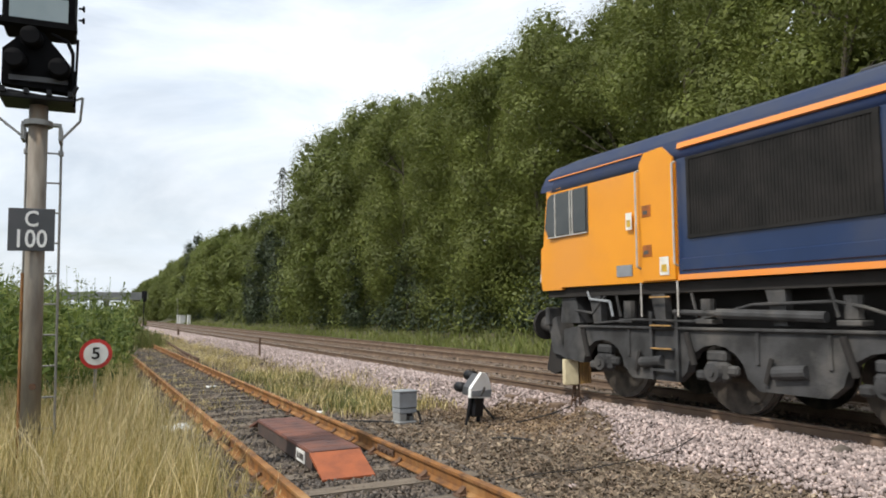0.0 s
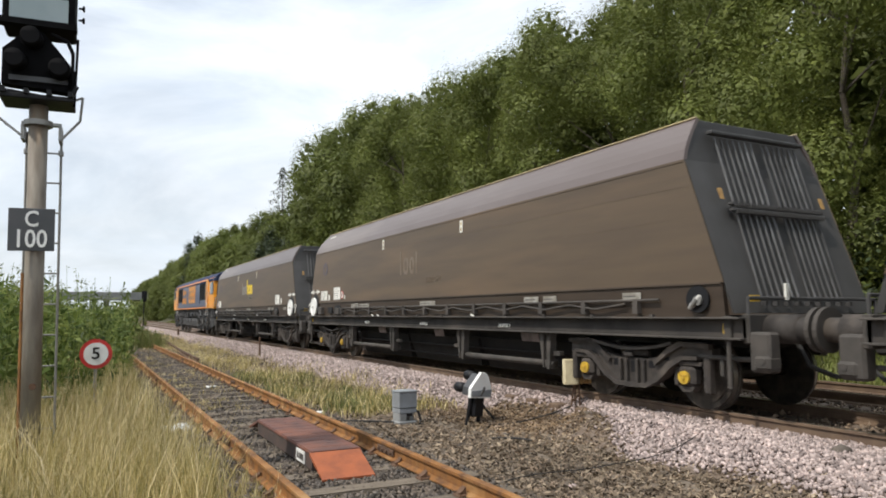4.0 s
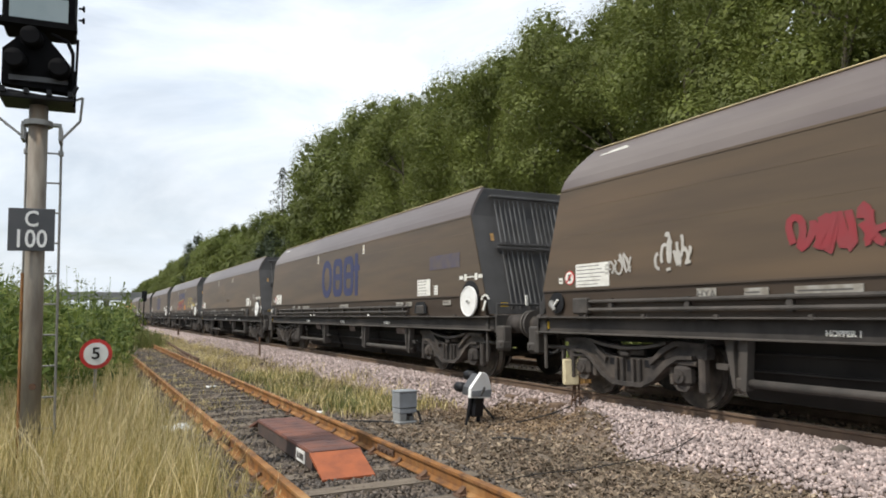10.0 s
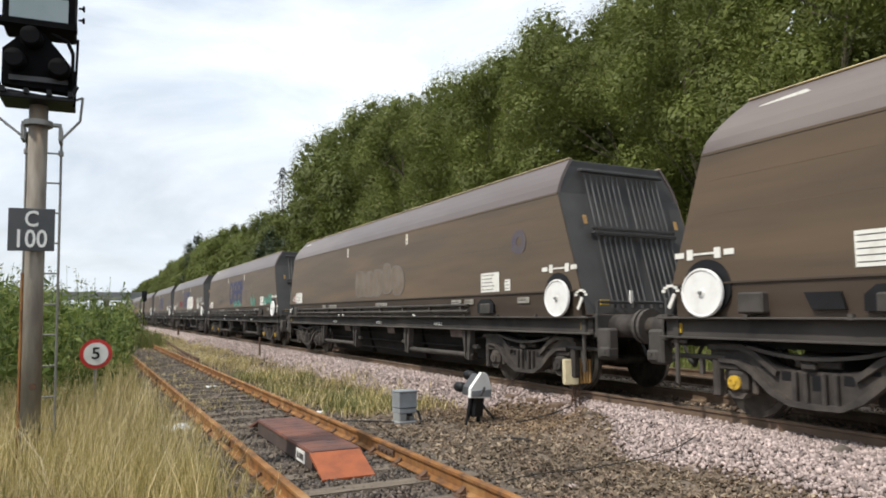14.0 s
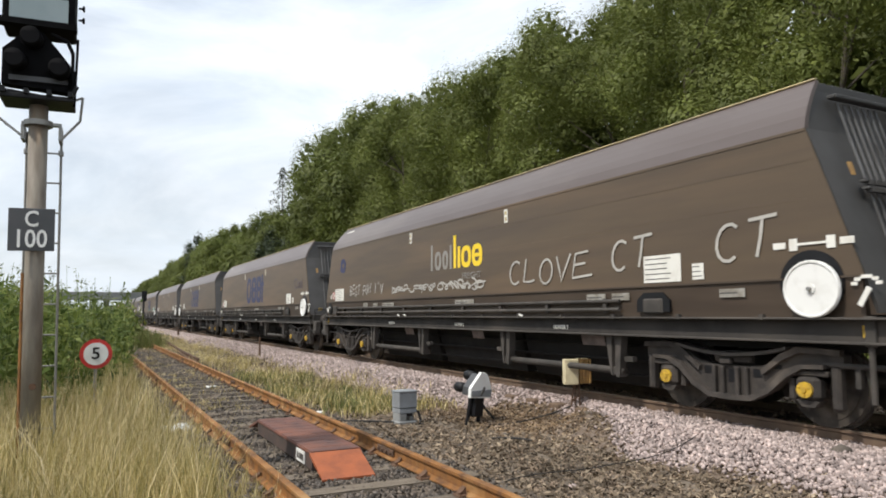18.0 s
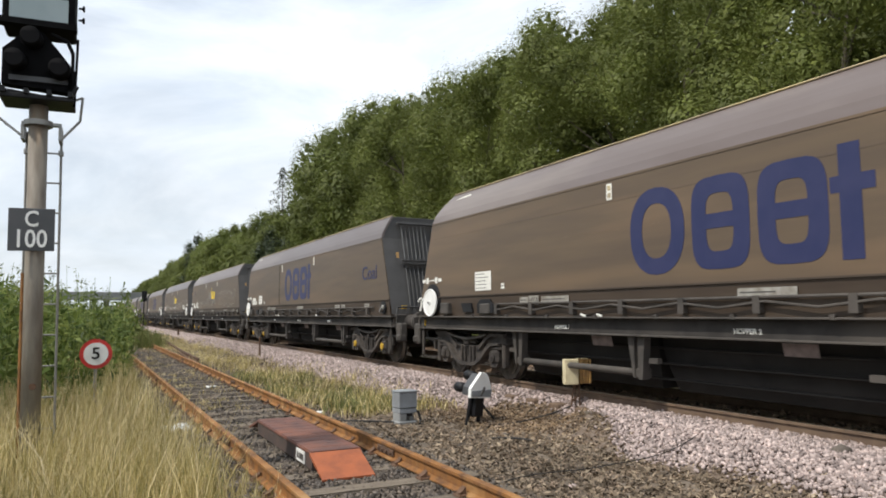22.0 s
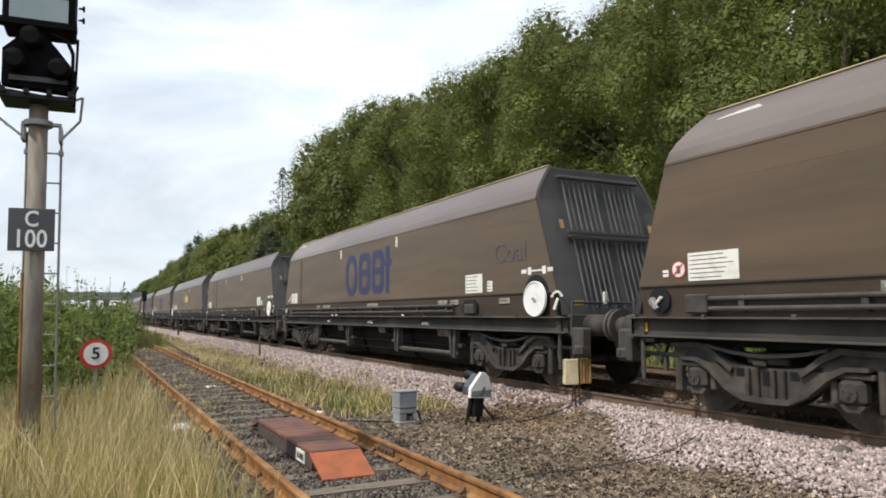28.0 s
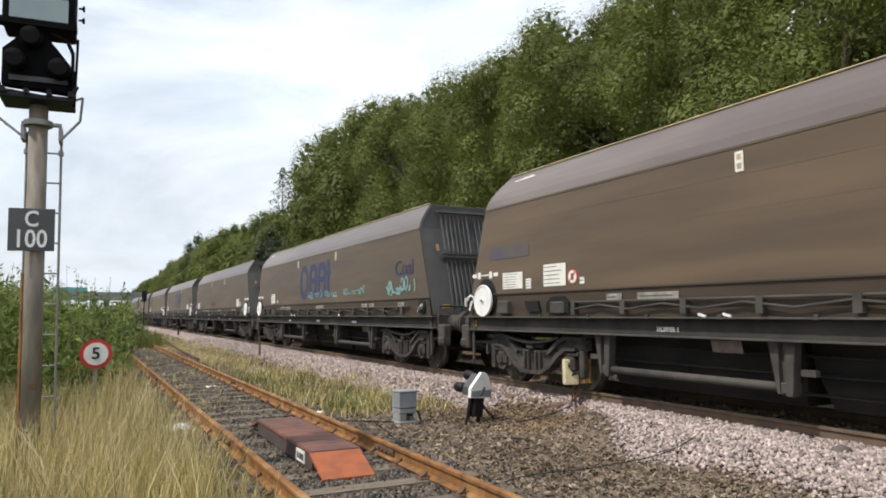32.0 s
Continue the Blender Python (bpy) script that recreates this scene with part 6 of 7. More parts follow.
ARC = [(0.5 + 0.5 * math.cos(a), 0.5 + 0.5 * math.sin(a)) for a in np.linspace(0.9, 5.4, 10)]
HAND = {"C": [ARC], "L": [[(0.1, 1), (0.05, 0.5), (0, 0.02), (0.5, 0), (0.9, 0.06)]], "O": [[(0.5 + 0.48 * math.cos(a), 0.5 + 0.5 * math.sin(a)) for a in np.linspace(1.4, 7.9, 14)]],
        "V": [[(0, 1), (0.25, 0.5), (0.45, 0), (0.7, 0.5), (1, 1.05)]], "T": [[(0, 0.97), (1.05, 1.03)], [(0.52, 1.0), (0.5, 0.5), (0.42, 0)]],
        "E": [[(0.95, 1.0), (0.1, 0.95), (0.05, 0.5), (0, 0.02), (1.3, 0.1)], [(0.05, 0.52), (0.8, 0.56)]],
        "B": [[(0, 0), (0.02, 1), (0.7, 0.9), (0.6, 0.55), (0.05, 0.5), (0.8, 0.4), (0.7, 0.05), (0, 0)]], "S": [[(0.9, 0.9), (0.4, 1), (0.05, 0.75), (0.5, 0.5), (0.9, 0.25), (0.5, 0), (0, 0.1)]],
        "F": [[(0.95, 1), (0.05, 0.97), (0, 0)], [(0, 0.5), (0.7, 0.52)]], "U": [[(0, 1), (0.02, 0.3), (0.4, 0), (0.8, 0.3), (0.85, 1)]], "N": [[(0, 0), (0.03, 1), (0.85, 0.02), (0.9, 1)]],
        "I": [[(0.4, 1), (0.4, 0.5), (0.38, 0)]], "'": [[(0.4, 1.05), (0.35, 0.8)]], " ": []}


def hand_word(parent, mat, words, y, z, h, r, wide=0.8, slant=0.12, label=""):
    """Words sprayed by hand: y is where they begin; they read towards -y."""
    for k, ch in enumerate(words):
        for line in HAND[ch]:
            spray(parent, mat, [(y - (k * h * wide * 1.25 + (a * wide + b * slant) * h), z + b * h + 0.03 * math.sin(k * 2.1)) for a, b in line], r, "graffiti", label)


def blob_letters(parent, fill, edge, y0, y1, z0, z1, n, seed, label="", line=0.03, proud=0.0):
    """Fat bubble shapes side by side: each filled, with an outline and a slit."""
    rng = random.Random(seed)
    step = (y0 - y1) / n
    m = 30
    for k in range(n):
        yc, zc = y0 - step * (k + 0.5), (z0 + z1) / 2 + rng.uniform(-.04, .06)
        w, h = step * rng.uniform(1.0, 1.2), (z1 - z0) * rng.uniform(0.85, 1.08)
        ph, p2, lean = rng.uniform(0, 6), rng.uniform(0, 6), rng.uniform(-0.15, 0.15)
        x = -1.3262 - 0.0012 * k - proud
        def outline(grow):
            pts = []
            for i in range(m):
                a = 6.2832 * i / m
                c, s_ = math.cos(a), math.sin(a)
                r = 1 + 0.10 * math.sin(2 * a + ph) + 0.07 * math.sin(3 * a + p2)
                ca, sa = abs(c) ** 0.75 * (1 if c > 0 else -1), abs(s_) ** 0.75 * (1 if s_ > 0 else -1)
                pts.append((yc + ca * (w / 2 + grow) * r + lean * sa * h / 2, zc + sa * (h / 2 + grow) * r))
            return pts
        g = quick("graffiti_outline", edge, parent, lambda bm: prism(bm, outline(line), x, -1.3225, "x"))
        if fill:
            quick("graffiti_fill", fill, g, lambda bm: prism(bm, outline(0.0), x - 0.0007, -1.3232, "x"), label)
            u, v = rng.uniform(-0.12, 0.12) * w, rng.uniform(-0.2, 0.2) * h
            spray(g, edge, [(yc + u, zc + v - h * 0.18), (yc + u + 0.02, zc + v), (yc + u - 0.01, zc + v + h * 0.2)], line, "graffiti_slit", "", x - 0.0011)


def flame_piece(parent):
    """An orange cloud with five arched letters over it: grey-tan inside, red bodies, a yellow edge and blue flecks."""
    rng = random.Random(8)
    top = [(2.25 - 0.1 * k, 1.84 + 0.50 * math.sin(math.pi * min(1.0, k / 36)) ** 0.5 + rng.uniform(-0.09, 0.11)) for k in range(40)]
    quick("graffiti_fill", M["spray_orange"], parent, lambda bm: prism(bm, [(2.35, 1.63)] + top + [(-1.95, 1.63)], -1.3245, -1.3225, "x"), "orange sprayed cloud")
    quick("graffiti_fill", M["spray_orange"], parent, lambda bm: prism(bm, [(-1.2, 1.63), (-1.25, 2.02), (-1.7, 1.98), (-2.2, 1.94), (-2.25, 1.63)], -1.3243, -1.3225, "x"), "orange sprayed patch")
    for k, (y, w, h, lean) in enumerate(((1.62, 0.62, 0.56, 0.10), (1.02, 0.42, 0.60, 0.04), (0.62, 0.40, 0.58, 0.0), (0.05, 0.56, 0.64, 0.05), (-0.80, 1.02, 0.72, 0.12))):
        arch = lambda g: [(y + (w / 2 + g) * math.cos(q) * (1.0 - 0.15 * math.sin(q)) - lean * math.sin(q), 1.635 + (h + g) * max(0.0, math.sin(q)) ** 0.7) for q in np.linspace(0.0, math.pi, 15)]
        d = 0.0005 * k
        quick("graffiti_fill", M["spray_tan"], parent, lambda bm: prism(bm, arch(0.0), -1.3265 - d, -1.3250, "x"), "grey-tan sprayed letter body")
        spray(parent, M["spray_yellow"], [(p + rng.uniform(-0.02, 0.02), q + rng.uniform(-0.025, 0.03)) for p, q in arch(0.105)], 0.03, "graffiti_edge", "yellow sprayed edge", -1.3285 - d)
        spray(parent, M["spray_red"], arch(0.01), 0.08, "graffiti_body", "red sprayed letter body", -1.3315 - d)
        spray(parent, M["spray_white"], [(p, q - 0.02) for p, q in arch(-0.07)[2:10]], 0.014, "graffiti_edge", "white sprayed highlight", -1.3345 - d)
        spray(parent, M["logo_blue"], [(y + 0.15 * w, 1.76 + 0.2 * h), (y + 0.05, 1.86 + 0.3 * h), (y - 0.02, 1.80 + 0.32 * h), (y - 0.14 * w, 1.78 + 0.24 * h)], 0.07, "graffiti_fleck", "blue sprayed fleck", -1.3300 - d)


def round_mark(parent, mat, y=6.5, z=2.66):
    quick("round_emblem", mat, parent, lambda bm: [ring_shape(bm, y, z, 0.42, 0.42, 0.13, -1.327, -1.321, 2.2), box(bm, (-1.3235, y + 0.16, z - 0.1), (0.004, 0.16, 0.12), Euler((0.5, 0, 0)).to_matrix())], "faded blue round emblem")


def code_tag(parent, words, y, mat="dirty_label"):
    p = quick("code_panel", M[mat], parent, lambda bm: box(bm, (-1.317, y, 1.47), (0.006, 0.28, 0.16)))
    text_mesh("code", words, 0.10, M["ink"], p, Matrix.Translation((-1.322, y, 1.47)) @ SIDE, "black stencilled code", 0.002)


def streaks(parent, mat, ys):
    for y, w in ys:
        quick("soot_streak", mat, parent, lambda bm: box(bm, (-1.3235, y, 2.35), (0.003, w, 1.55)), "dark vertical stain")


def build_wagons():
    src = {("rear", False): hopper("rear", False), ("rear", True): hopper("rear", True), ("front", False): hopper("front", False), ("front", True): hopper("front", True)}
    order = ["rf", "ft", "rf", "rf", "rf", "rf", "rf", "rt", "rf", "ft", "rt", "rt", "ft", "ft", "ff", "ff", "rf", "rf", "rf", "ff", "ff"]
    out, used = [], set()
    for k, code in enumerate(order):
        key = ("rear" if code[0] == "r" else "front", code[1] == "t")
        if key in used:
            w = copy_thing(src[key], Matrix.Identity(4))
        else:
            used.add(key)
            w = src[key]
        out.append(w)
    w = out
    W = lambda n: w[n - 1]
    blue, faded = M["logo_blue"], M["logo_faded"]
    two_tone_mark(W(1), M["logo_grey"], M["logo_yellow"]), round_mark(W(1), faded), code_tag(W(1), "IIA", 4.77)
    tagged(W(1), "brown-grey coal hopper wagon with yellow and grey lettering")
    two_tone_mark(W(2), M["ghost"], None), round_mark(W(2), faded), code_tag(W(2), "IIA", 3.86)
    tagged(W(2), "brown-grey coal hopper wagon with ghosted old lettering")
    emblem(W(3), blue), tagged(W(3), "brown-grey coal hopper wagon with blue emblem shapes")
    emblem(W(4), blue)
    flame_piece(W(4))
    for d, h, wd in ((5.5, 0.42, 0.42), (5.05, 0.46, 0.44), (4.55, 0.50, 0.46)):
        spray(W(4), M["spray_silver"], [(d + wd * 0.55 * math.cos(q) - 0.1 * math.sin(q), 1.66 + h * math.sin(q)) for q in np.linspace(0.05, 2.9, 12)], 0.026, label="pale sprayed arch")
    spray(W(4), M["spray_silver"], [(4.05 + 0.34 * math.cos(q), 2.0 + 0.3 * math.sin(q)) for q in np.linspace(-0.6, 4.4, 16)], 0.026, label="pale sprayed loop")
    spray(W(4), M["spray_silver"], [(3.95, 1.95), (3.78, 2.14), (3.72, 1.9), (3.66, 1.66)], 0.022, label="pale sprayed stroke")
    spray(W(4), M["spray_silver"], [(3.28, 1.64), (3.22, 1.9), (3.1, 2.15), (2.92, 2.4), (2.74, 2.38), (2.76, 2.2), (2.98, 2.06), (3.16, 2.0), (2.92, 1.96), (2.78, 1.84), (2.8, 1.64)], 0.03, label="pale sprayed loop")
    blob_letters(W(4), M["wagon"], M["spray_yellow"], -3.4, -5.3, 1.8, 2.42, 4, 11, "brown centre of yellow outlined graffiti", 0.035), scrawl(W(4), M["spray_yellow"], -5.5, -7.0, 1.8, 2.1, 6, 0.03, 27), coal_word(W(4), -6.69, faded), tagged(W(4), "brown-grey coal hopper wagon with orange and yellow graffiti")
    two_tone_mark(W(5), M["ghost"], None), scrawl(W(5), M["spray_silver"], -6.3, -7.0, 1.85, 2.1, 2, 0.025, 2), tagged(W(5), "plain brown-grey coal hopper wagon, faded old lettering")
    emblem(W(6), blue), code_tag(W(6), "HYA", 4.77), tagged(W(6), "brown-grey coal hopper wagon with large blue emblem shapes")
    quick("stain", faded, W(6), lambda bm: box(bm, (-1.324, -6.4, 2.35), (0.003, 1.3, 0.3)), "faint bluish overpainted patch")
    scrawl(W(7), M["spray_red"], 3.6, 2.2, 1.8, 2.3, 9, 0.04, 5), emblem(W(7), blue), code_tag(W(7), "HYA", 4.77)
    scrawl(W(7), M["spray_white"], 6.5, 5.95, 1.75, 2.12, 5, 0.016, 31), scrawl(W(7), M["spray_white"], 5.55, 4.95, 1.8, 2.25, 6, 0.022, 32)
    blob_letters(W(7), M["label"], M["ink"], -0.5, -3.35, 1.62, 2.55, 5, 8, "white bubble graffiti with a black outline"), scrawl(W(7), M["spray_red"], -3.3, -3.95, 1.9, 2.35, 4, 0.05, 9)
    each("red_spot", M["spray_red"], W(7), lambda bm, i: rod(bm, (-1.3342, i[0], i[1]), (-1.3415, i[0], i[1]), i[2], 9), ((-0.85, 2.1, 0.07), (-1.3, 2.25, 0.06), (-1.45, 1.9, 0.05), (-2.0, 1.95, 0.05), (-2.4, 2.1, 0.07), (-2.95, 2.35, 0.09), (-3.0, 1.9, 0.05)))
    coal_word(W(7), -6.69, faded)
    scrawl(W(7), M["spray_white"], -4.9, -6.0, 1.95, 2.42, 4, 0.045, 10), scrawl(W(7), M["spray_white"], -6.25, -7.1, 1.98, 2.42, 3, 0.045, 33), spray(W(7), M["spray_white"], [(-6.3 - 0.09 * k, 1.76 + 0.07 * (k % 2)) for k in range(9)], 0.025), tagged(W(7), "brown-grey coal hopper wagon with white bubble graffiti")
    scrawl(W(8), M["spray_grey"], 4.78, 3.34, 1.75, 2.35, 5, 0.05, 12), emblem(W(8), blue), scrawl(W(8), M["spray_green"], 0.47, -1.26, 1.62, 1.92, 8, 0.025, 13, label="green sprayed graffiti")
    blob_letters(W(8), M["wagon"], M["spray_grey"], -1.52, -3.5, 1.72, 2.5, 5, 14, "brown centre of dull grey outlined graffiti", 0.03), scrawl(W(8), M["spray_green"], -3.42, -4.26, 1.6, 2.1, 3, 0.04, 15), scrawl(W(8), M["spray_green"], -5.74, -7.19, 1.62, 2.1, 5, 0.035, 16)
    tagged(W(8), "brown-grey coal hopper wagon with green and grey graffiti")
    blob_letters(W(9), M["ghost"], M["spray_grey"], 1.3, -1.7, 1.72, 2.4, 5, 17, "dull grey bubble graffiti"), round_mark(W(9), faded, -6.4, 2.5), tagged(W(9), "brown-grey coal hopper wagon with dull grey graffiti")
    emblem(W(10), blue), tagged(W(10), "brown-grey coal hopper wagon with large blue emblem shapes")
    emblem(W(11), blue), coal_word(W(11), -6.69, faded), tagged(W(11), "brown-grey coal hopper wagon lettered Coal in blue")
    two_tone_mark(W(12), M["logo_grey"], M["logo_yellow"]), round_mark(W(12), blue), code_tag(W(12), "IIA", 4.77)
    hand_word(W(12), M["spray_white"], "BEST FUN I'V", 5.9, 1.78, 0.26, 0.019, 0.6, label="white sprayed words")
    scrawl(W(12), M["spray_white"], 3.1, -1.2, 1.72, 1.95, 16, 0.018, 18), hand_word(W(12), M["spray_white"], "CLOVE", -2.0, 1.76, 0.40, 0.018, 0.85, label="white sprayed word"), hand_word(W(12), M["spray_white"], "CT", -4.55, 1.85, 0.42, 0.02, 0.75, label="white sprayed letters"), hand_word(W(12), M["spray_white"], "CT", -6.3, 1.85, 0.44, 0.02, 0.75, label="white sprayed letters"), tagged(W(12), "brown-grey coal hopper wagon with white scrawled graffiti")
    two_tone_mark(W(13), M["logo_grey"], M["logo_yellow"]), round_mark(W(13), faded)
    blob_letters(W(13), M["wagon"], M["spray_silver"], 5.3, 3.7, 1.7, 2.1, 5, 20, "brown centre of grey outlined graffiti", 0.014), hand_word(W(13), M["spray_silver"], "NUF", 3.6, 1.86, 0.24, 0.016, 0.9, label="pale sprayed word")
    scrawl(W(13), M["spray_silver"], 2.6, -1.6, 1.72, 2.2, 11, 0.016, 21), blob_letters(W(13), M["wagon"], M["spray_silver"], -2.2, -6.9, 1.76, 2.46, 7, 22, "brown centre of grey outlined graffiti", 0.016), tagged(W(13), "brown-grey coal hopper wagon with pale outlined graffiti")
    emblem(W(14), blue), coal_word(W(14), -6.69, blue), code_tag(W(14), "HYA", 3.86), streaks(W(14), M["soot"], ((2.4, 0.12),)), tagged(W(14), "brown-grey coal hopper wagon lettered Coal in blue")
    emblem(W(15), blue), coal_word(W(15), -6.69, blue), code_tag(W(15), "HYA", 3.86), tagged(W(15), "brown-grey coal hopper wagon lettered Coal in blue")
    two_tone_mark(W(16), M["logo_grey"], M["logo_yellow"]), round_mark(W(16), blue), code_tag(W(16), "IIA", 3.86), tagged(W(16), "brown-grey coal hopper wagon with yellow and grey lettering")
    streaks(W(17), M["soot"], ((5.6, 0.14), (4.75, 0.3))), code_tag(W(17), "HYA", 4.77), tagged(W(17), "brown-grey coal hopper wagon with dark vertical stains")
    streaks(W(18), M["soot"], ((6.0, 0.2),)), emblem(W(18), blue), coal_word(W(18), -6.69, faded), tagged(W(18), "brown-grey coal hopper wagon lettered Coal in blue")
    scrawl(W(19), M["spray_rust"], 2.2, 0.7, 1.75, 2.0, 4, 0.03, 23), code_tag(W(19), "HYA", 4.77), tagged(W(19), "plain brown-grey coal hopper wagon, faint red graffiti")
    emblem(W(20), blue, 1.75), coal_word(W(20), -6.69, blue), code_tag(W(20), "HYA", 3.86)
    scrawl(W(20), M["spray_teal"], 0.76, -2.1, 1.74, 1.98, 9, 0.014, 24), scrawl(W(20), M["spray_teal"], -2.64, -4.23, 1.75, 2.02, 7, 0.014, 25), scrawl(W(20), M["spray_teal"], -5.73, -7.3, 1.70, 2.08, 8, 0.024, 26)
    tagged(W(20), "brown-grey coal hopper wagon with pale teal graffiti")
    quick("overpaint", faded, W(21), lambda bm: box(bm, (-1.324, 6.7, 2.35), (0.003, 1.2, 0.22)), "faint bluish overpainted patch"), tagged(W(21), "plain brown-grey coal hopper wagon, clean sides")
    for k in range(len(out)):
        for c in list(out[k].children):
            if (order[k][0] == "f" and k not in (1, 15, 20) and c.name.startswith("warning_roundel")) or (k in (9, 14, 19) and c.name.startswith("data_panel") and c.data.vertices[0].co.y > 5.9):
                for q in list(c.children) + [c]:
                    bpy.data.objects.remove(q)
    return out


WAGONS = build_wagons()


# ---- locomotive ----
def build_loco():
    L = thing("diesel_locomotive", "blue and orange diesel locomotive with black grilles", "locomotive")
    H = 10.05
    roof = [(-1.32, 3.22), (-1.29, 3.34), (-1.20, 3.52), (-1.02, 3.70), (-0.75, 3.82), (-0.4, 3.89), (0, 3.91), (0.4, 3.89), (0.75, 3.82), (1.02, 3.70), (1.20, 3.52), (1.29, 3.34), (1.32, 3.22)]
    quick("roof", M["loco_roof"], L, lambda bm: prism(bm, roof, -H + 0.25, H - 0.25), "dusty dark blue curved roof", True)
    quick("roof_vent", M["chassis"], L, lambda bm: [box(bm, (0, y, 3.93), (0.9, w, 0.07), bevel=0.02) for y, w in ((4.5, 1.3), (2.2, 1.0), (-0.5, 2.0), (-3.5, 1.6))])
    for s in (-1, 1):
        x = s * 1.30
        bs = quick("body_side", M["loco_blue"], L, lambda bm: box(bm, (x, -0.2, 2.45), (0.06, 14.5, 1.56)), "dark blue body side")
        if s < 0:
            # ribbed side sheets
            for k in range(15):
                z = 1.93 + k * 0.083
                quick("side_rib", M["loco_blue"], bs, lambda bm: box(bm, (-1.337, -0.75, z), (0.02, 5.6, 0.035), bevel=0.006))
            quick("panel", M["loco_blue"], bs, lambda bm: [box(bm, (-1.338, -4.1, 2.55), (0.02, 0.95, 1.12), bevel=0.008), box(bm, (-1.338, -4.66, 2.45), (0.03, 0.04, 1.5))])
            for y0, y1 in ((-4.72, -7.25), (4.45, 6.84)):
                g = quick("grille", M["grille"], bs, lambda bm: box(bm, (-1.336, (y0 + y1) / 2, 2.70), (0.02, abs(y1 - y0), 0.98)), "black ventilation grille")
                n = int(abs(y1 - y0) / 0.045)
                quick("grille_slat", M["grille"], g, lambda bm: [box(bm, (-1.35, min(y0, y1) + 0.03 + k * 0.045, 2.70), (0.008, 0.02, 0.96)) for k in range(n)])
                quick("grille_frame", M["grille"], g, lambda bm: [box(bm, (-1.345, (y0 + y1) / 2, z), (0.03, abs(y1 - y0) + 0.06, 0.04)) for z in (2.2, 3.2)] + [box(bm, (-1.345, y, 2.70), (0.03, 0.05, 1.02)) for y in (y0, y1)])
            quick("lower_ledge", M["loco_blue"], bs, lambda bm: box(bm, (-1.338, -0.2, 1.86), (0.025, 14.4, 0.16), bevel=0.01))
            emblem(bs, M["loco_orange"], 0.72, 2.02, 1.06, "orange painted emblem shapes", 0.23)
            for ob in bs.children:
                if ob.name.startswith("emblem_shape"):
                    ob.location.x = -0.03
            # fleet number as plain bars, nameplate and crest
            each("number_bar", M["loco_orange"], bs, lambda bm, k: box(bm, (-1.345, 4.15 - k * 0.46, 2.28), (0.01, 0.26, 0.46), bevel=0.002), range(5), "orange painted number shape")
            npl = quick("nameplate", M["loco_orange"], bs, lambda bm: box(bm, (-1.35, 2.85, 2.88), (0.02, 1.1, 0.3), bevel=0.006), "orange cast nameplate")
            quick("print", M["ink"], npl, lambda bm: [box(bm, (-1.362, 2.85, z), (0.004, w, 0.05)) for z, w in ((2.93, 0.8), (2.8, 0.6))])
            quick("crest", M["loco_orange"], bs, lambda bm: box(bm, (-1.35, 3.75, 2.88), (0.02, 0.3, 0.38), bevel=0.006))
        quick("waist_stripe", M["stripe"], L, lambda bm: [box(bm, (s * 1.325, -0.2, 1.70), (0.05, 14.5, 0.07)), box(bm, (s * 1.286, -0.2, 3.40), (0.05, 14.5, 0.075), Euler((0, s * -0.25, 0)).to_matrix())], "orange stripe")
    # cabs
    for e in (1, -1):
        def shell(bm):
            y_in = 7.05 if e > 0 else -7.45
            rings = []
            for y, zt, zb, wx in ((y_in, 3.21, 1.66, 1.325), (e * 9.6, 3.21, 1.66, 1.325)):
                rings.append([(-wx, y, zb), (wx, y, zb), (wx, y, zt), (-wx, y, zt)])
            loft(bm, rings)
            # nose: raked screen above a full-width front
            prof = [(e * 9.55, 1.62), (e * 10.08, 1.62), (e * 10.12, 1.75), (e * 10.12, 2.30), (e * 10.05, 2.36), (e * 9.93, 3.25), (e * 9.55, 3.27)]
            prism(bm, prof, -1.31, 1.31, "x")
        cab = quick("cab", M["loco_orange"], L, shell, "orange painted cab")
        quick("visor", M["loco_roof"], cab, lambda bm: loft(bm, [[(x, e * 9.7, z) for x, z in roof], [(x * 0.985, e * 10.12, 3.26 + (z - 3.22) * 0.9) for x, z in roof]]))
        for sx in (-1, 1):
            def screen(bm):
                for k, m_ in ((0, 0),):
                    pts = [(sx * 0.16, 3.16), (sx * 1.08, 3.12), (sx * 1.16, 2.46), (sx * 0.10, 2.42)]
                    yy = lambda z: e * (10.05 - (z - 2.36) * 0.12 / 0.89 + 0.012)
                    loft(bm, [[(x, yy(z), z) for x, z in pts], [(x, yy(z) - e * 0.03, z) for x, z in pts]])
            quick("windscreen", M["glass"], cab, screen, "dark reflecting windscreen")
        quick("sill", M["nose"], cab, lambda bm: [box(bm, (0, e * 10.1, 2.33), (2.4, 0.08, 0.06), bevel=0.02), box(bm, (0, e * 10.105, 1.95), (2.2, 0.03, 0.6), bevel=0.01)])
        for sx in (-1, 1):
            lp = quick("lamp_cluster", M["black"], cab, lambda bm: box(bm, (sx * 0.86, e * 10.13, 1.80), (0.56, 0.12, 0.26), bevel=0.03))
            quick("headlight", M["white"], lp, lambda bm: rod(bm, (sx * 0.8, e * 10.19, 1.80), (sx * 0.8, e * 10.2, 1.80), 0.085, 18))
            quick("nose_handrail", M["handrail"], cab, lambda bm: tube(bm, [(sx * 1.26, e * 10.14, 1.72), (sx * 1.26, e * 10.2, 1.8), (sx * 1.2, e * 10.2, 2.28), (sx * 0.9, e * 10.18, 2.36)], 0.018))
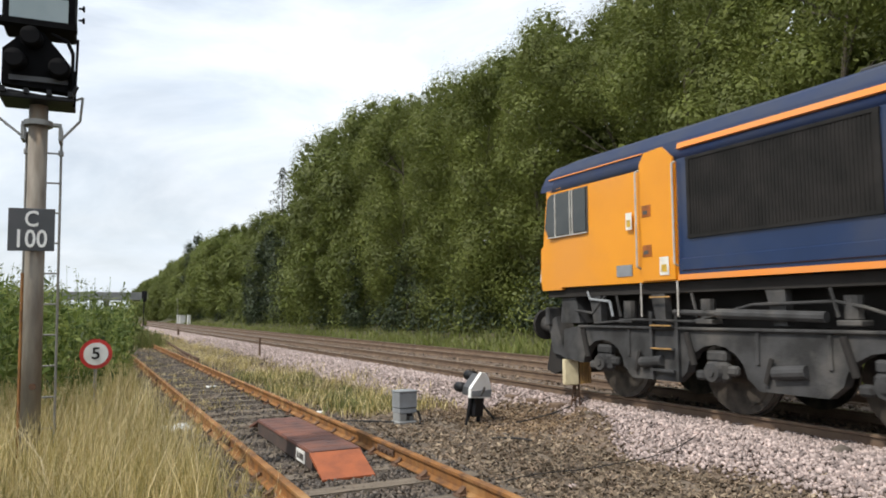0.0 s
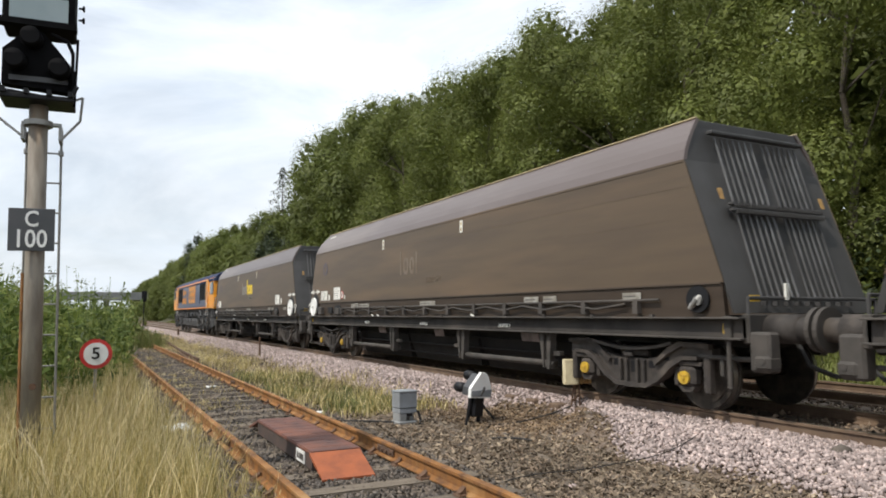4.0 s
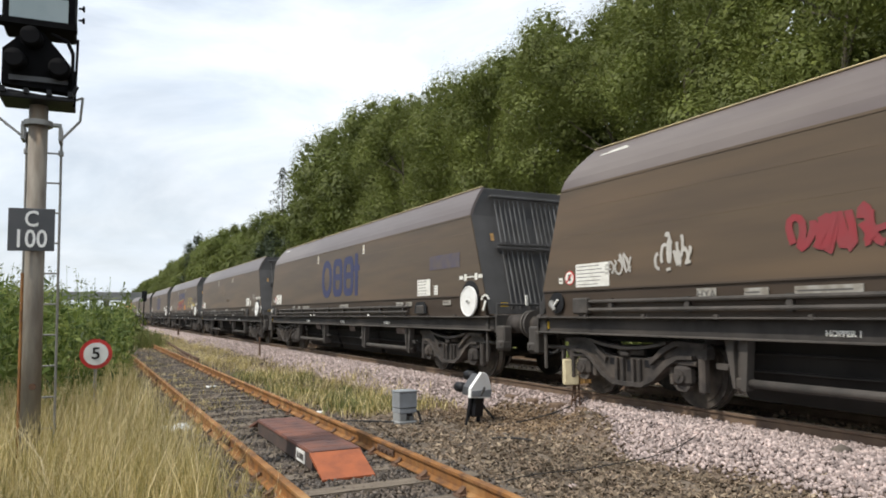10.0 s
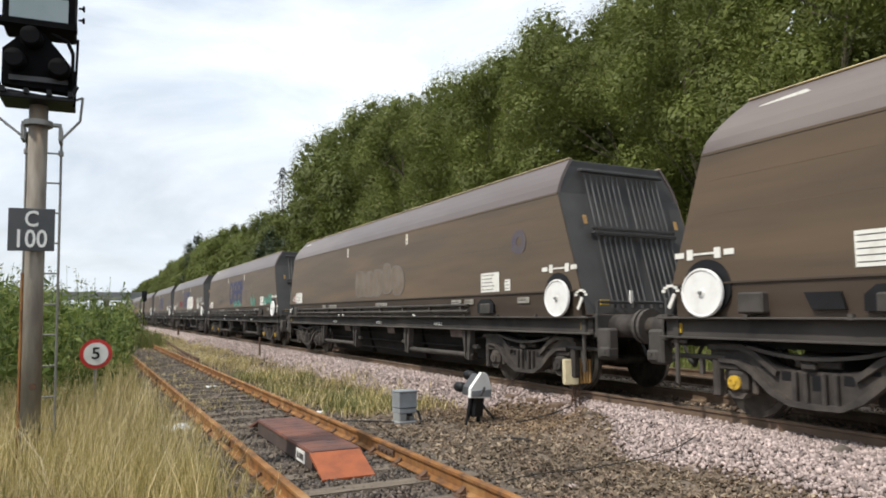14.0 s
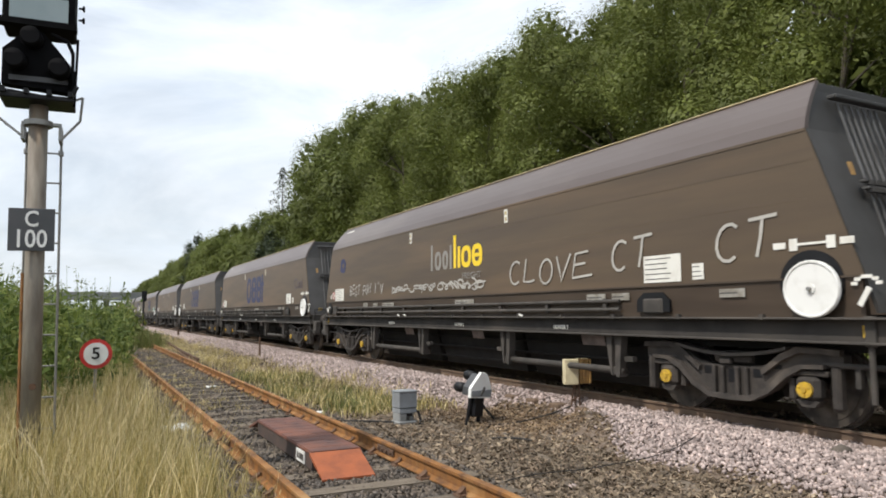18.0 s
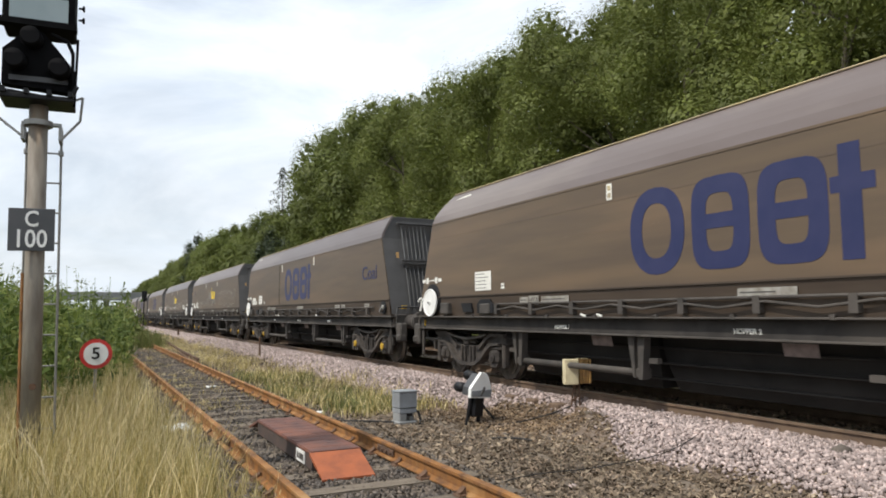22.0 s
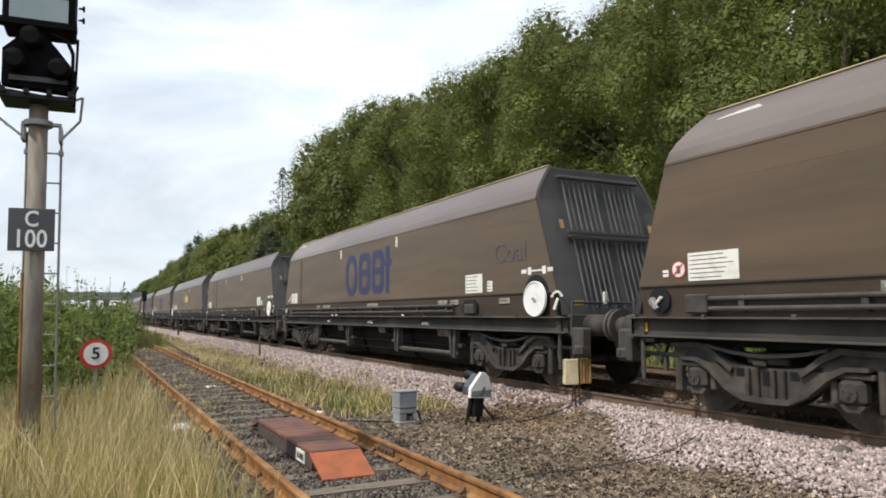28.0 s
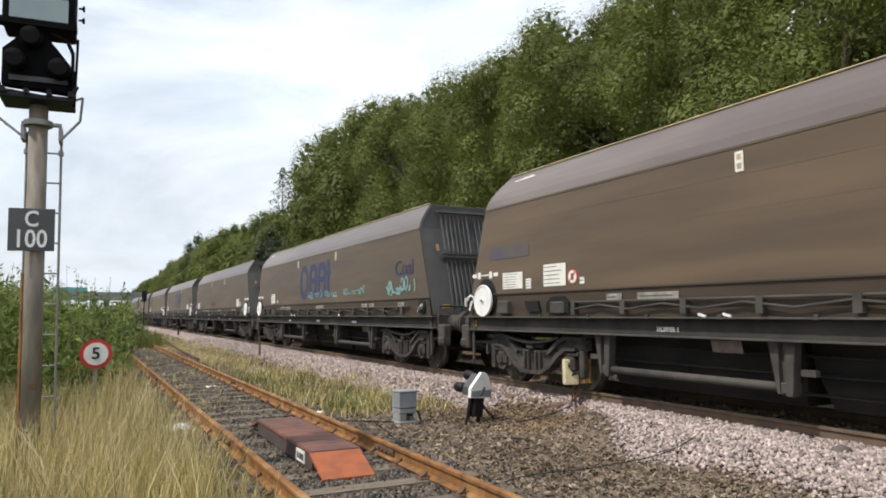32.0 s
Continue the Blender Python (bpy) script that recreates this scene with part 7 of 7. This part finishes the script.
        quick("top_light", M["white"], cab, lambda bm: rod(bm, (0.0, e * 9.96, 3.2), (0.0, e * 10.04, 3.2), 0.1, 16))
        quick("valance", M["chassis"], cab, lambda bm: box(bm, (0, e * 10.0, 1.2), (2.6, 0.1, 0.3), bevel=0.02))
        # side window in frame, door, grab rails
        win = quick("side_window", M["ink"], cab, lambda bm: prism(bm, [(e * 9.96, 2.62), (e * 9.88, 3.12), (e * 9.8, 3.18), (e * 8.85, 3.18), (e * 8.85, 2.46), (e * 9.86, 2.47)], -1.335, -1.30, "x"), "side window in a thin pale frame")
        for y, w in ((9.03, 0.3), (9.42, 0.42)):
            quick("pane", M["glass"], win, lambda bm: box(bm, (-1.35, e * y, 2.83), (0.015, w, 0.66)))
        quick("pane", M["glass"], win, lambda bm: prism(bm, [(e * 9.93, 2.63), (e * 9.86, 3.11), (e * 9.78, 3.16), (e * 9.66, 3.16), (e * 9.66, 2.5), (e * 9.84, 2.5)], -1.358, -1.343, "x"))
        quick("mullion", M["handrail"], win, lambda bm: [box(bm, (-1.356, e * y, 2.82), (0.02, 0.022, 0.7)) for y in (9.2, 9.26, 9.645)] + [box(bm, (-1.354, e * 9.36, 2.47), (0.02, 1.0, 0.018))])
        quick("cab_stripe", M["stripe"], cab, lambda bm: box(bm, (-1.243, e * 8.85, 3.45), (0.03, 2.2, 0.016), Euler((0, 0.25, 0)).to_matrix()), "thin red stripe")
        sh = -0.28 if e > 0 else 0.1
        door = quick("cab_door", M["loco_orange"], cab, lambda bm: prism(bm, [(e * (7.37 + sh), 1.68), (e * (7.98 + sh), 1.68), (e * (7.98 + sh), 3.28), (e * (7.88 + sh), 3.42), (e * (7.56 + sh), 3.44), (e * (7.37 + sh), 3.26)], -1.36, -1.325, "x"), "orange cab door")
        each("handrail", M["handrail"], cab, lambda bm, y: tube(bm, [(-1.34, e * (y + sh), 1.85), (-1.40, e * (y + sh), 1.88), (-1.40, e * (y + sh), 3.17), (-1.34, e * (y + sh), 3.2)], 0.014), (7.34, 8.02))
        each("door_catch", M["catch"], door, lambda bm, z: box(bm, (-1.364, e * (7.86 + sh), z), (0.012, 0.17, 0.16), bevel=0.004), (2.08, 2.62))
        each("catch_grip", M["ink"], door, lambda bm, z: box(bm, (-1.373, e * (7.87 + sh), z - 0.02), (0.008, 0.08, 0.05)), (2.08, 2.62))
        for y, z, w, h in ((8.2, 2.52, 0.12, 0.24), (7.55, 1.86, 0.16, 0.24)):
            n_ = quick("notice", M["label"], cab, lambda bm: box(bm, (-1.368, e * (y + sh), z), (0.006, w, h)), "white and yellow warning notice")
            quick("notice_mark", M["yellow"], n_, lambda bm: box(bm, (-1.372, e * (y + sh), z - 0.03), (0.004, w * 0.6, h * 0.4)))
        quick("maker_plate", M["grey_box" if e > 0 else "nose"], cab, lambda bm: box(bm, (-1.33, e * (8.35 + sh), 1.84), (0.012, 0.32, 0.16)))
        each("step_upright", M["chassis"], L, lambda bm, y: box(bm, (-1.25, e * (y + sh), 0.82), (0.06, 0.05, 0.9)), (7.47, 7.93))
        each("cab_step", M["chassis"], L, lambda bm, z: box(bm, (-1.24, e * (7.7 + sh), z), (0.16, 0.42, 0.03)), (0.5, 0.78, 1.08))
        each("step_edge", M["ochre"], L, lambda bm, z: box(bm, (-1.325, e * (7.7 + sh), z), (0.016, 0.36, 0.02)), (0.785, 1.085, 1.46), "worn yellow step edge")
        each("step_rail", M["handrail"], L, lambda bm, y: rod(bm, (-1.34, e * (y + sh), 1.2), (-1.34, e * (y + sh), 1.66), 0.012, 8), (7.36, 8.02))
        quick("snowplough", M["under"], L, lambda bm: prism(bm, [(e * 9.8, 0.78), (e * 10.1, 0.76), (e * 10.22, 0.32), (e * 10.0, 0.26), (e * 9.8, 0.34)], -1.15, 1.15, "x"))
        quick("end_case", M["chassis"], L, lambda bm: prism(bm, [(e * 9.86, 1.2), (e * 10.05, 1.1), (e * 9.95, 0.62), (e * 9.62, 0.55)], -1.22, -0.9, "x"))
        tip = 10.65 if e > 0 else -10.2
        for sx in (-1, 1):
            bf = quick("buffer", M["chassis"], L, lambda bm: rod(bm, (sx * 0.87, e * 10.05, 1.06), (sx * 0.87, tip - e * 0.07, 1.06), 0.15, 14), "", True)
            quick("buffer_head", M["under"], bf, lambda bm: rod(bm, (sx * 0.87, tip - e * 0.07, 1.06), (sx * 0.87, tip, 1.06), 0.26, 20))
        quick("coupling", M["under"], L, lambda bm: box(bm, (0, tip - e * 0.3, 0.98), (0.25, 0.4, 0.28), bevel=0.03))
        quick("sandbox", M["chassis"], L, lambda bm: prism(bm, [(e * 9.7, 1.5), (e * 9.35, 1.5), (e * 9.25, 1.1), (e * 9.75, 1.1)], -1.2, -0.8, "x"))
        # bogie: deep side frame arched over each wheel
        yc = e * 6.62
        frame_ = [(-3.05, 0.55), (-3.0, 1.0), (-2.6, 1.06), (2.6, 1.06), (3.0, 1.0), (3.05, 0.55), (2.62, 0.5)]
        for k in (1, 0, -1):
            frame_ += [(k * 2.076 + 0.46 * math.cos(a), 0.46 + 0.40 * math.sin(a)) for a in np.linspace(0.1, math.pi - 0.1, 9)]
            if k > -1:
                frame_ += [(k * 2.076 - 0.62, 0.36), (k * 2.076 - 1.45, 0.36)]
        frame_ += [(-2.62, 0.5)]
        for s in (-1, 1):
            bg = quick("bogie_frame", M["chassis"], L, lambda bm: prism(bm, [(yc + a, b) for a, b in frame_], s * 1.16 - 0.07, s * 1.16 + 0.07, "x"))
            if s < 0:
                quick("frame_lip", M["chassis"], bg, lambda bm: box(bm, (-1.25, yc, 1.05), (0.05, 5.2, 0.04), bevel=0.01))
                for k in (-1, 0, 1):
                    ya = yc + k * 2.076
                    ab = quick("axlebox", M["chassis"], bg, lambda bm: [box(bm, (-1.17, ya, 0.54), (0.16, 0.34, 0.26), bevel=0.05), box(bm, (-1.19, ya + 0.24, 0.48), (0.1, 0.16, 0.12), bevel=0.03), box(bm, (-1.19, ya - 0.24, 0.56), (0.1, 0.16, 0.12), bevel=0.03), box(bm, (-1.16, ya, 0.72), (0.14, 0.3, 0.14), bevel=0.03)])
                    quick("axle_cover", M["chassis"], ab, lambda bm: [rod(bm, (-1.24, ya, 0.53), (-1.31, ya, 0.53), 0.13, 16, 0.11), rod(bm, (-1.31, ya, 0.53), (-1.33, ya, 0.53), 0.05, 8)])
                    quick("damper", M["under"], bg, lambda bm: rod(bm, (-1.26, ya + 0.3, 0.6), (-1.26, ya + 0.42, 1.0), 0.04, 8))
                each("brake_cylinder", M["chassis"], bg, lambda bm, k: rod(bm, (-1.25, yc + k * 1.04 - 0.2, 0.62), (-1.25, yc + k * 1.04 + 0.2, 0.58), 0.075, 12), (-1, 1))
                each("brake_lever", M["under"], bg, lambda bm, k: box(bm, (-1.27, yc + k * 1.04 + 0.26, 0.6), (0.03, 0.06, 0.3), Euler((0.3, 0, 0)).to_matrix(), 0.01), (-1, 1))
                each("stiffener", M["chassis"], bg, lambda bm, d: box(bm, (-1.24, yc + d, 0.84), (0.03, 0.05, 0.38), bevel=0.01), (-1.5, -0.62, 0.62, 1.5))
                quick("yaw_damper", M["chassis"], bg, lambda bm: [rod(bm, (-1.27, yc - 1.5, 1.2), (-1.27, yc - 0.1, 1.24), 0.06, 10), rod(bm, (-1.27, yc - 0.1, 1.24), (-1.27, yc + 0.6, 1.26), 0.035, 8)])
                each("air_unit", M["chassis"], bg, lambda bm, d: [rod(bm, (-1.2, yc + d, 1.18), (-1.2, yc + d, 1.42), 0.09, 10), box(bm, (-1.2, yc + d, 1.14), (0.2, 0.26, 0.06), bevel=0.01), rod(bm, (-1.27, yc + d + 0.12, 1.2), (-1.27, yc + d + 0.2, 1.5), 0.02, 6)], (-1.75, 0.1, 1.5))
                each("body_bracket", M["chassis"], bg, lambda bm, d: prism(bm, [(yc + d - 0.1, 1.56), (yc + d + 0.16, 1.56), (yc + d + 0.05, 1.1), (yc + d - 0.12, 1.1)], -1.24, -1.12, "x"), (-2.3, -0.9, 0.9, 2.2))
                quick("brake_pipe", M["chassis"], bg, lambda bm: tube(bm, [(-1.27, yc - 2.4, 1.14), (-1.27, yc - 1.9, 1.3), (-1.27, yc - 1.6, 1.36), (-1.27, yc - 0.6, 1.34), (-1.27, yc + 0.3, 1.14), (-1.27, yc + 1.3, 1.16), (-1.27, yc + 2.2, 1.1)], 0.018))
                quick("sand_pipe", M["grey_box"], bg, lambda bm: tube(bm, [(-1.26, yc + 1.8, 1.2), (-1.26, yc + 1.86, 1.42), (-1.26, yc + 2.3, 1.46), (-1.26, yc + 2.36, 1.58)], 0.02))
        for k in (-1, 0, 1):
            wheelset(L, yc + k * 2.076, 0.533)
    # underframe, tank and pipework
    quick("underframe", M["under"], L, lambda bm: [box(bm, (0, 0, 1.58), (2.5, 20.0, 0.14)), box(bm, (0, 0, 1.16), (1.7, 19.0, 0.8))])
    quick("fuel_tank", M["chassis"], L, lambda bm: loft(bm, [[(x, y, z) for x, z in ((-1.24, 1.0), (-1.28, 0.85), (-1.22, 0.5), (-0.95, 0.28), (0.95, 0.28), (1.22, 0.5), (1.28, 0.85), (1.24, 1.0))] for y in (-3.4, 3.3)]), "dark grey fuel tank")
    quick("tank_gauge", M["under"], L, lambda bm: [rod(bm, (-1.27, y, 0.82), (-1.30, y, 0.82), 0.09, 14) for y in (0.9, -0.4)] + [box(bm, (-1.29, -0.6, 0.93), (0.03, 0.1, 0.08))])
    each("air_reservoir", M["chassis"], L, lambda bm, y: rod(bm, (-0.95, y, 1.26), (-0.95, y + 1.35, 1.26), 0.2, 14), (-1.4, 0.3, -3.0))
    each("equipment_case", M["chassis"], L, lambda bm, i: box(bm, (-1.12, i[0], 1.22), (0.24, i[1], 0.34), bevel=0.03), ((2.2, 0.7), (3.4, 0.5), (-3.7, 0.35)))
    each("pipe_run", M["chassis"], L, lambda bm, i: tube(bm, *i), (([(-1.26, -3.5, 1.4), (-1.26, 0.0, 1.42), (-1.26, 3.6, 1.4)], 0.024), ([(-1.27, -2.6, 1.42), (-1.27, -3.4, 1.2), (-1.27, -3.55, 0.7), (-1.27, -3.9, 0.3)], 0.03), ([(-1.24, -5.0, 1.5), (-1.24, -4.6, 1.2), (-1.24, -3.8, 1.3)], 0.02), ([(-1.24, 8.6, 1.5), (-1.24, 8.9, 1.25), (-1.24, 9.3, 1.3)], 0.02)))
    return L


LOCO = build_loco()


def lengthen(things, k):
    """Stretch the train's bodies along the line; wheelsets stay round and only move apart."""
    seen, below = set(), {}
    for ob in bpy.data.objects:
        below.setdefault(ob.parent, []).append(ob)
    for root in things:
        for ob in below[root]:
            ob.location.y *= k
            if ob.name.startswith("wheelset"):
                continue
            for o in (ob, *below.get(ob, ())):
                if o.data.name not in seen:
                    seen.add(o.data.name)
                    o.data.transform(Matrix.Diagonal((1, k, 1, 1)))


lengthen(WAGONS, STRETCH)
LOCO_AHEAD = 19.6


# ---- motion of the train and the lorry ----
# seconds and the y of the first wagon's middle
RUN = [(0.0, -20.05), (1.0, -6.76), (2.0, 6.58), (3.0, 19.99), (4.0, 33.44), (5.0, 46.95), (6.0, 60.5), (7.0, 74.09), (8.0, 87.7),
       (9.0, 101.32), (10.0, 114.93), (11.0, 128.52), (12.0, 142.07), (13.0, 155.56), (14.0, 168.97), (15.0, 182.29), (16.0, 195.49), (17.0, 208.56),
       (18.0, 221.49), (19.0, 234.24), (20.0, 246.83), (21.0, 259.22), (22.0, 271.42), (23.0, 283.42), (24.0, 295.21), (25.0, 306.79), (26.0, 318.17),
       (27.0, 329.36), (28.0, 340.36), (29.0, 351.2), (30.0, 361.9), (31.0, 372.48), (32.0, 382.98)]
TT, YY = [r[0] for r in RUN], [r[1] for r in RUN]
FINE_T = np.linspace(0, 32, 961)
FINE_Y = np.interp(FINE_T, TT, YY)


def roll(w, offset, r):
    """Turn a wheelset as it runs, over the stretch where it passes the camera."""
    base = w.location.copy()
    ys = FINE_Y + offset
    rows, last, y = [(0.0, 0.0)], 0.0, ys[0]
    turned = 0.0
    lo = max(ys[0], -16.0)
    d = lo
    step = 0.2 * 2 * math.pi * r
    while d < min(ys[-1], 42.0):
        t = float(np.interp(d, ys, FINE_T))
        if t > rows[-1][0] + 1 / 30:
            rows.append((t, turned))
        turned -= 0.2 * 2 * math.pi
        d += step
    keys = [(t, Matrix.Translation(base) @ Matrix.Rotation(a, 4, "X")) for t, a in rows]
    if rows[-1][0] < 31.9:
        keys.append((32.0, keys[-1][1]))
    walk(w, keys)


def motions():
    for k, w in enumerate(WAGONS):
        walk(w, [(t, pose(TRACK_X, y - k * PITCH, 0)) for t, y in RUN])
        for c in w.children:
            if c.name.startswith("wheelset"):
                roll(c, -k * PITCH + c.location.y, 0.46)
    walk(LOCO, [(t, pose(TRACK_X, y + LOCO_AHEAD, 0)) for t, y in RUN])
    for c in LOCO.children:
        if c.name.startswith("wheelset"):
            roll(c, LOCO_AHEAD + c.location.y, 0.533)
    walk(LORRY, [(0.0, pose(62, 193, 5.95)), (21.0, pose(62, 193, 5.95)), (24.0, pose(46, 193, 5.95)), (30.0, pose(8.5, 193, 5.95)), (32.0, pose(-4.5, 193, 5.95))])


motions()
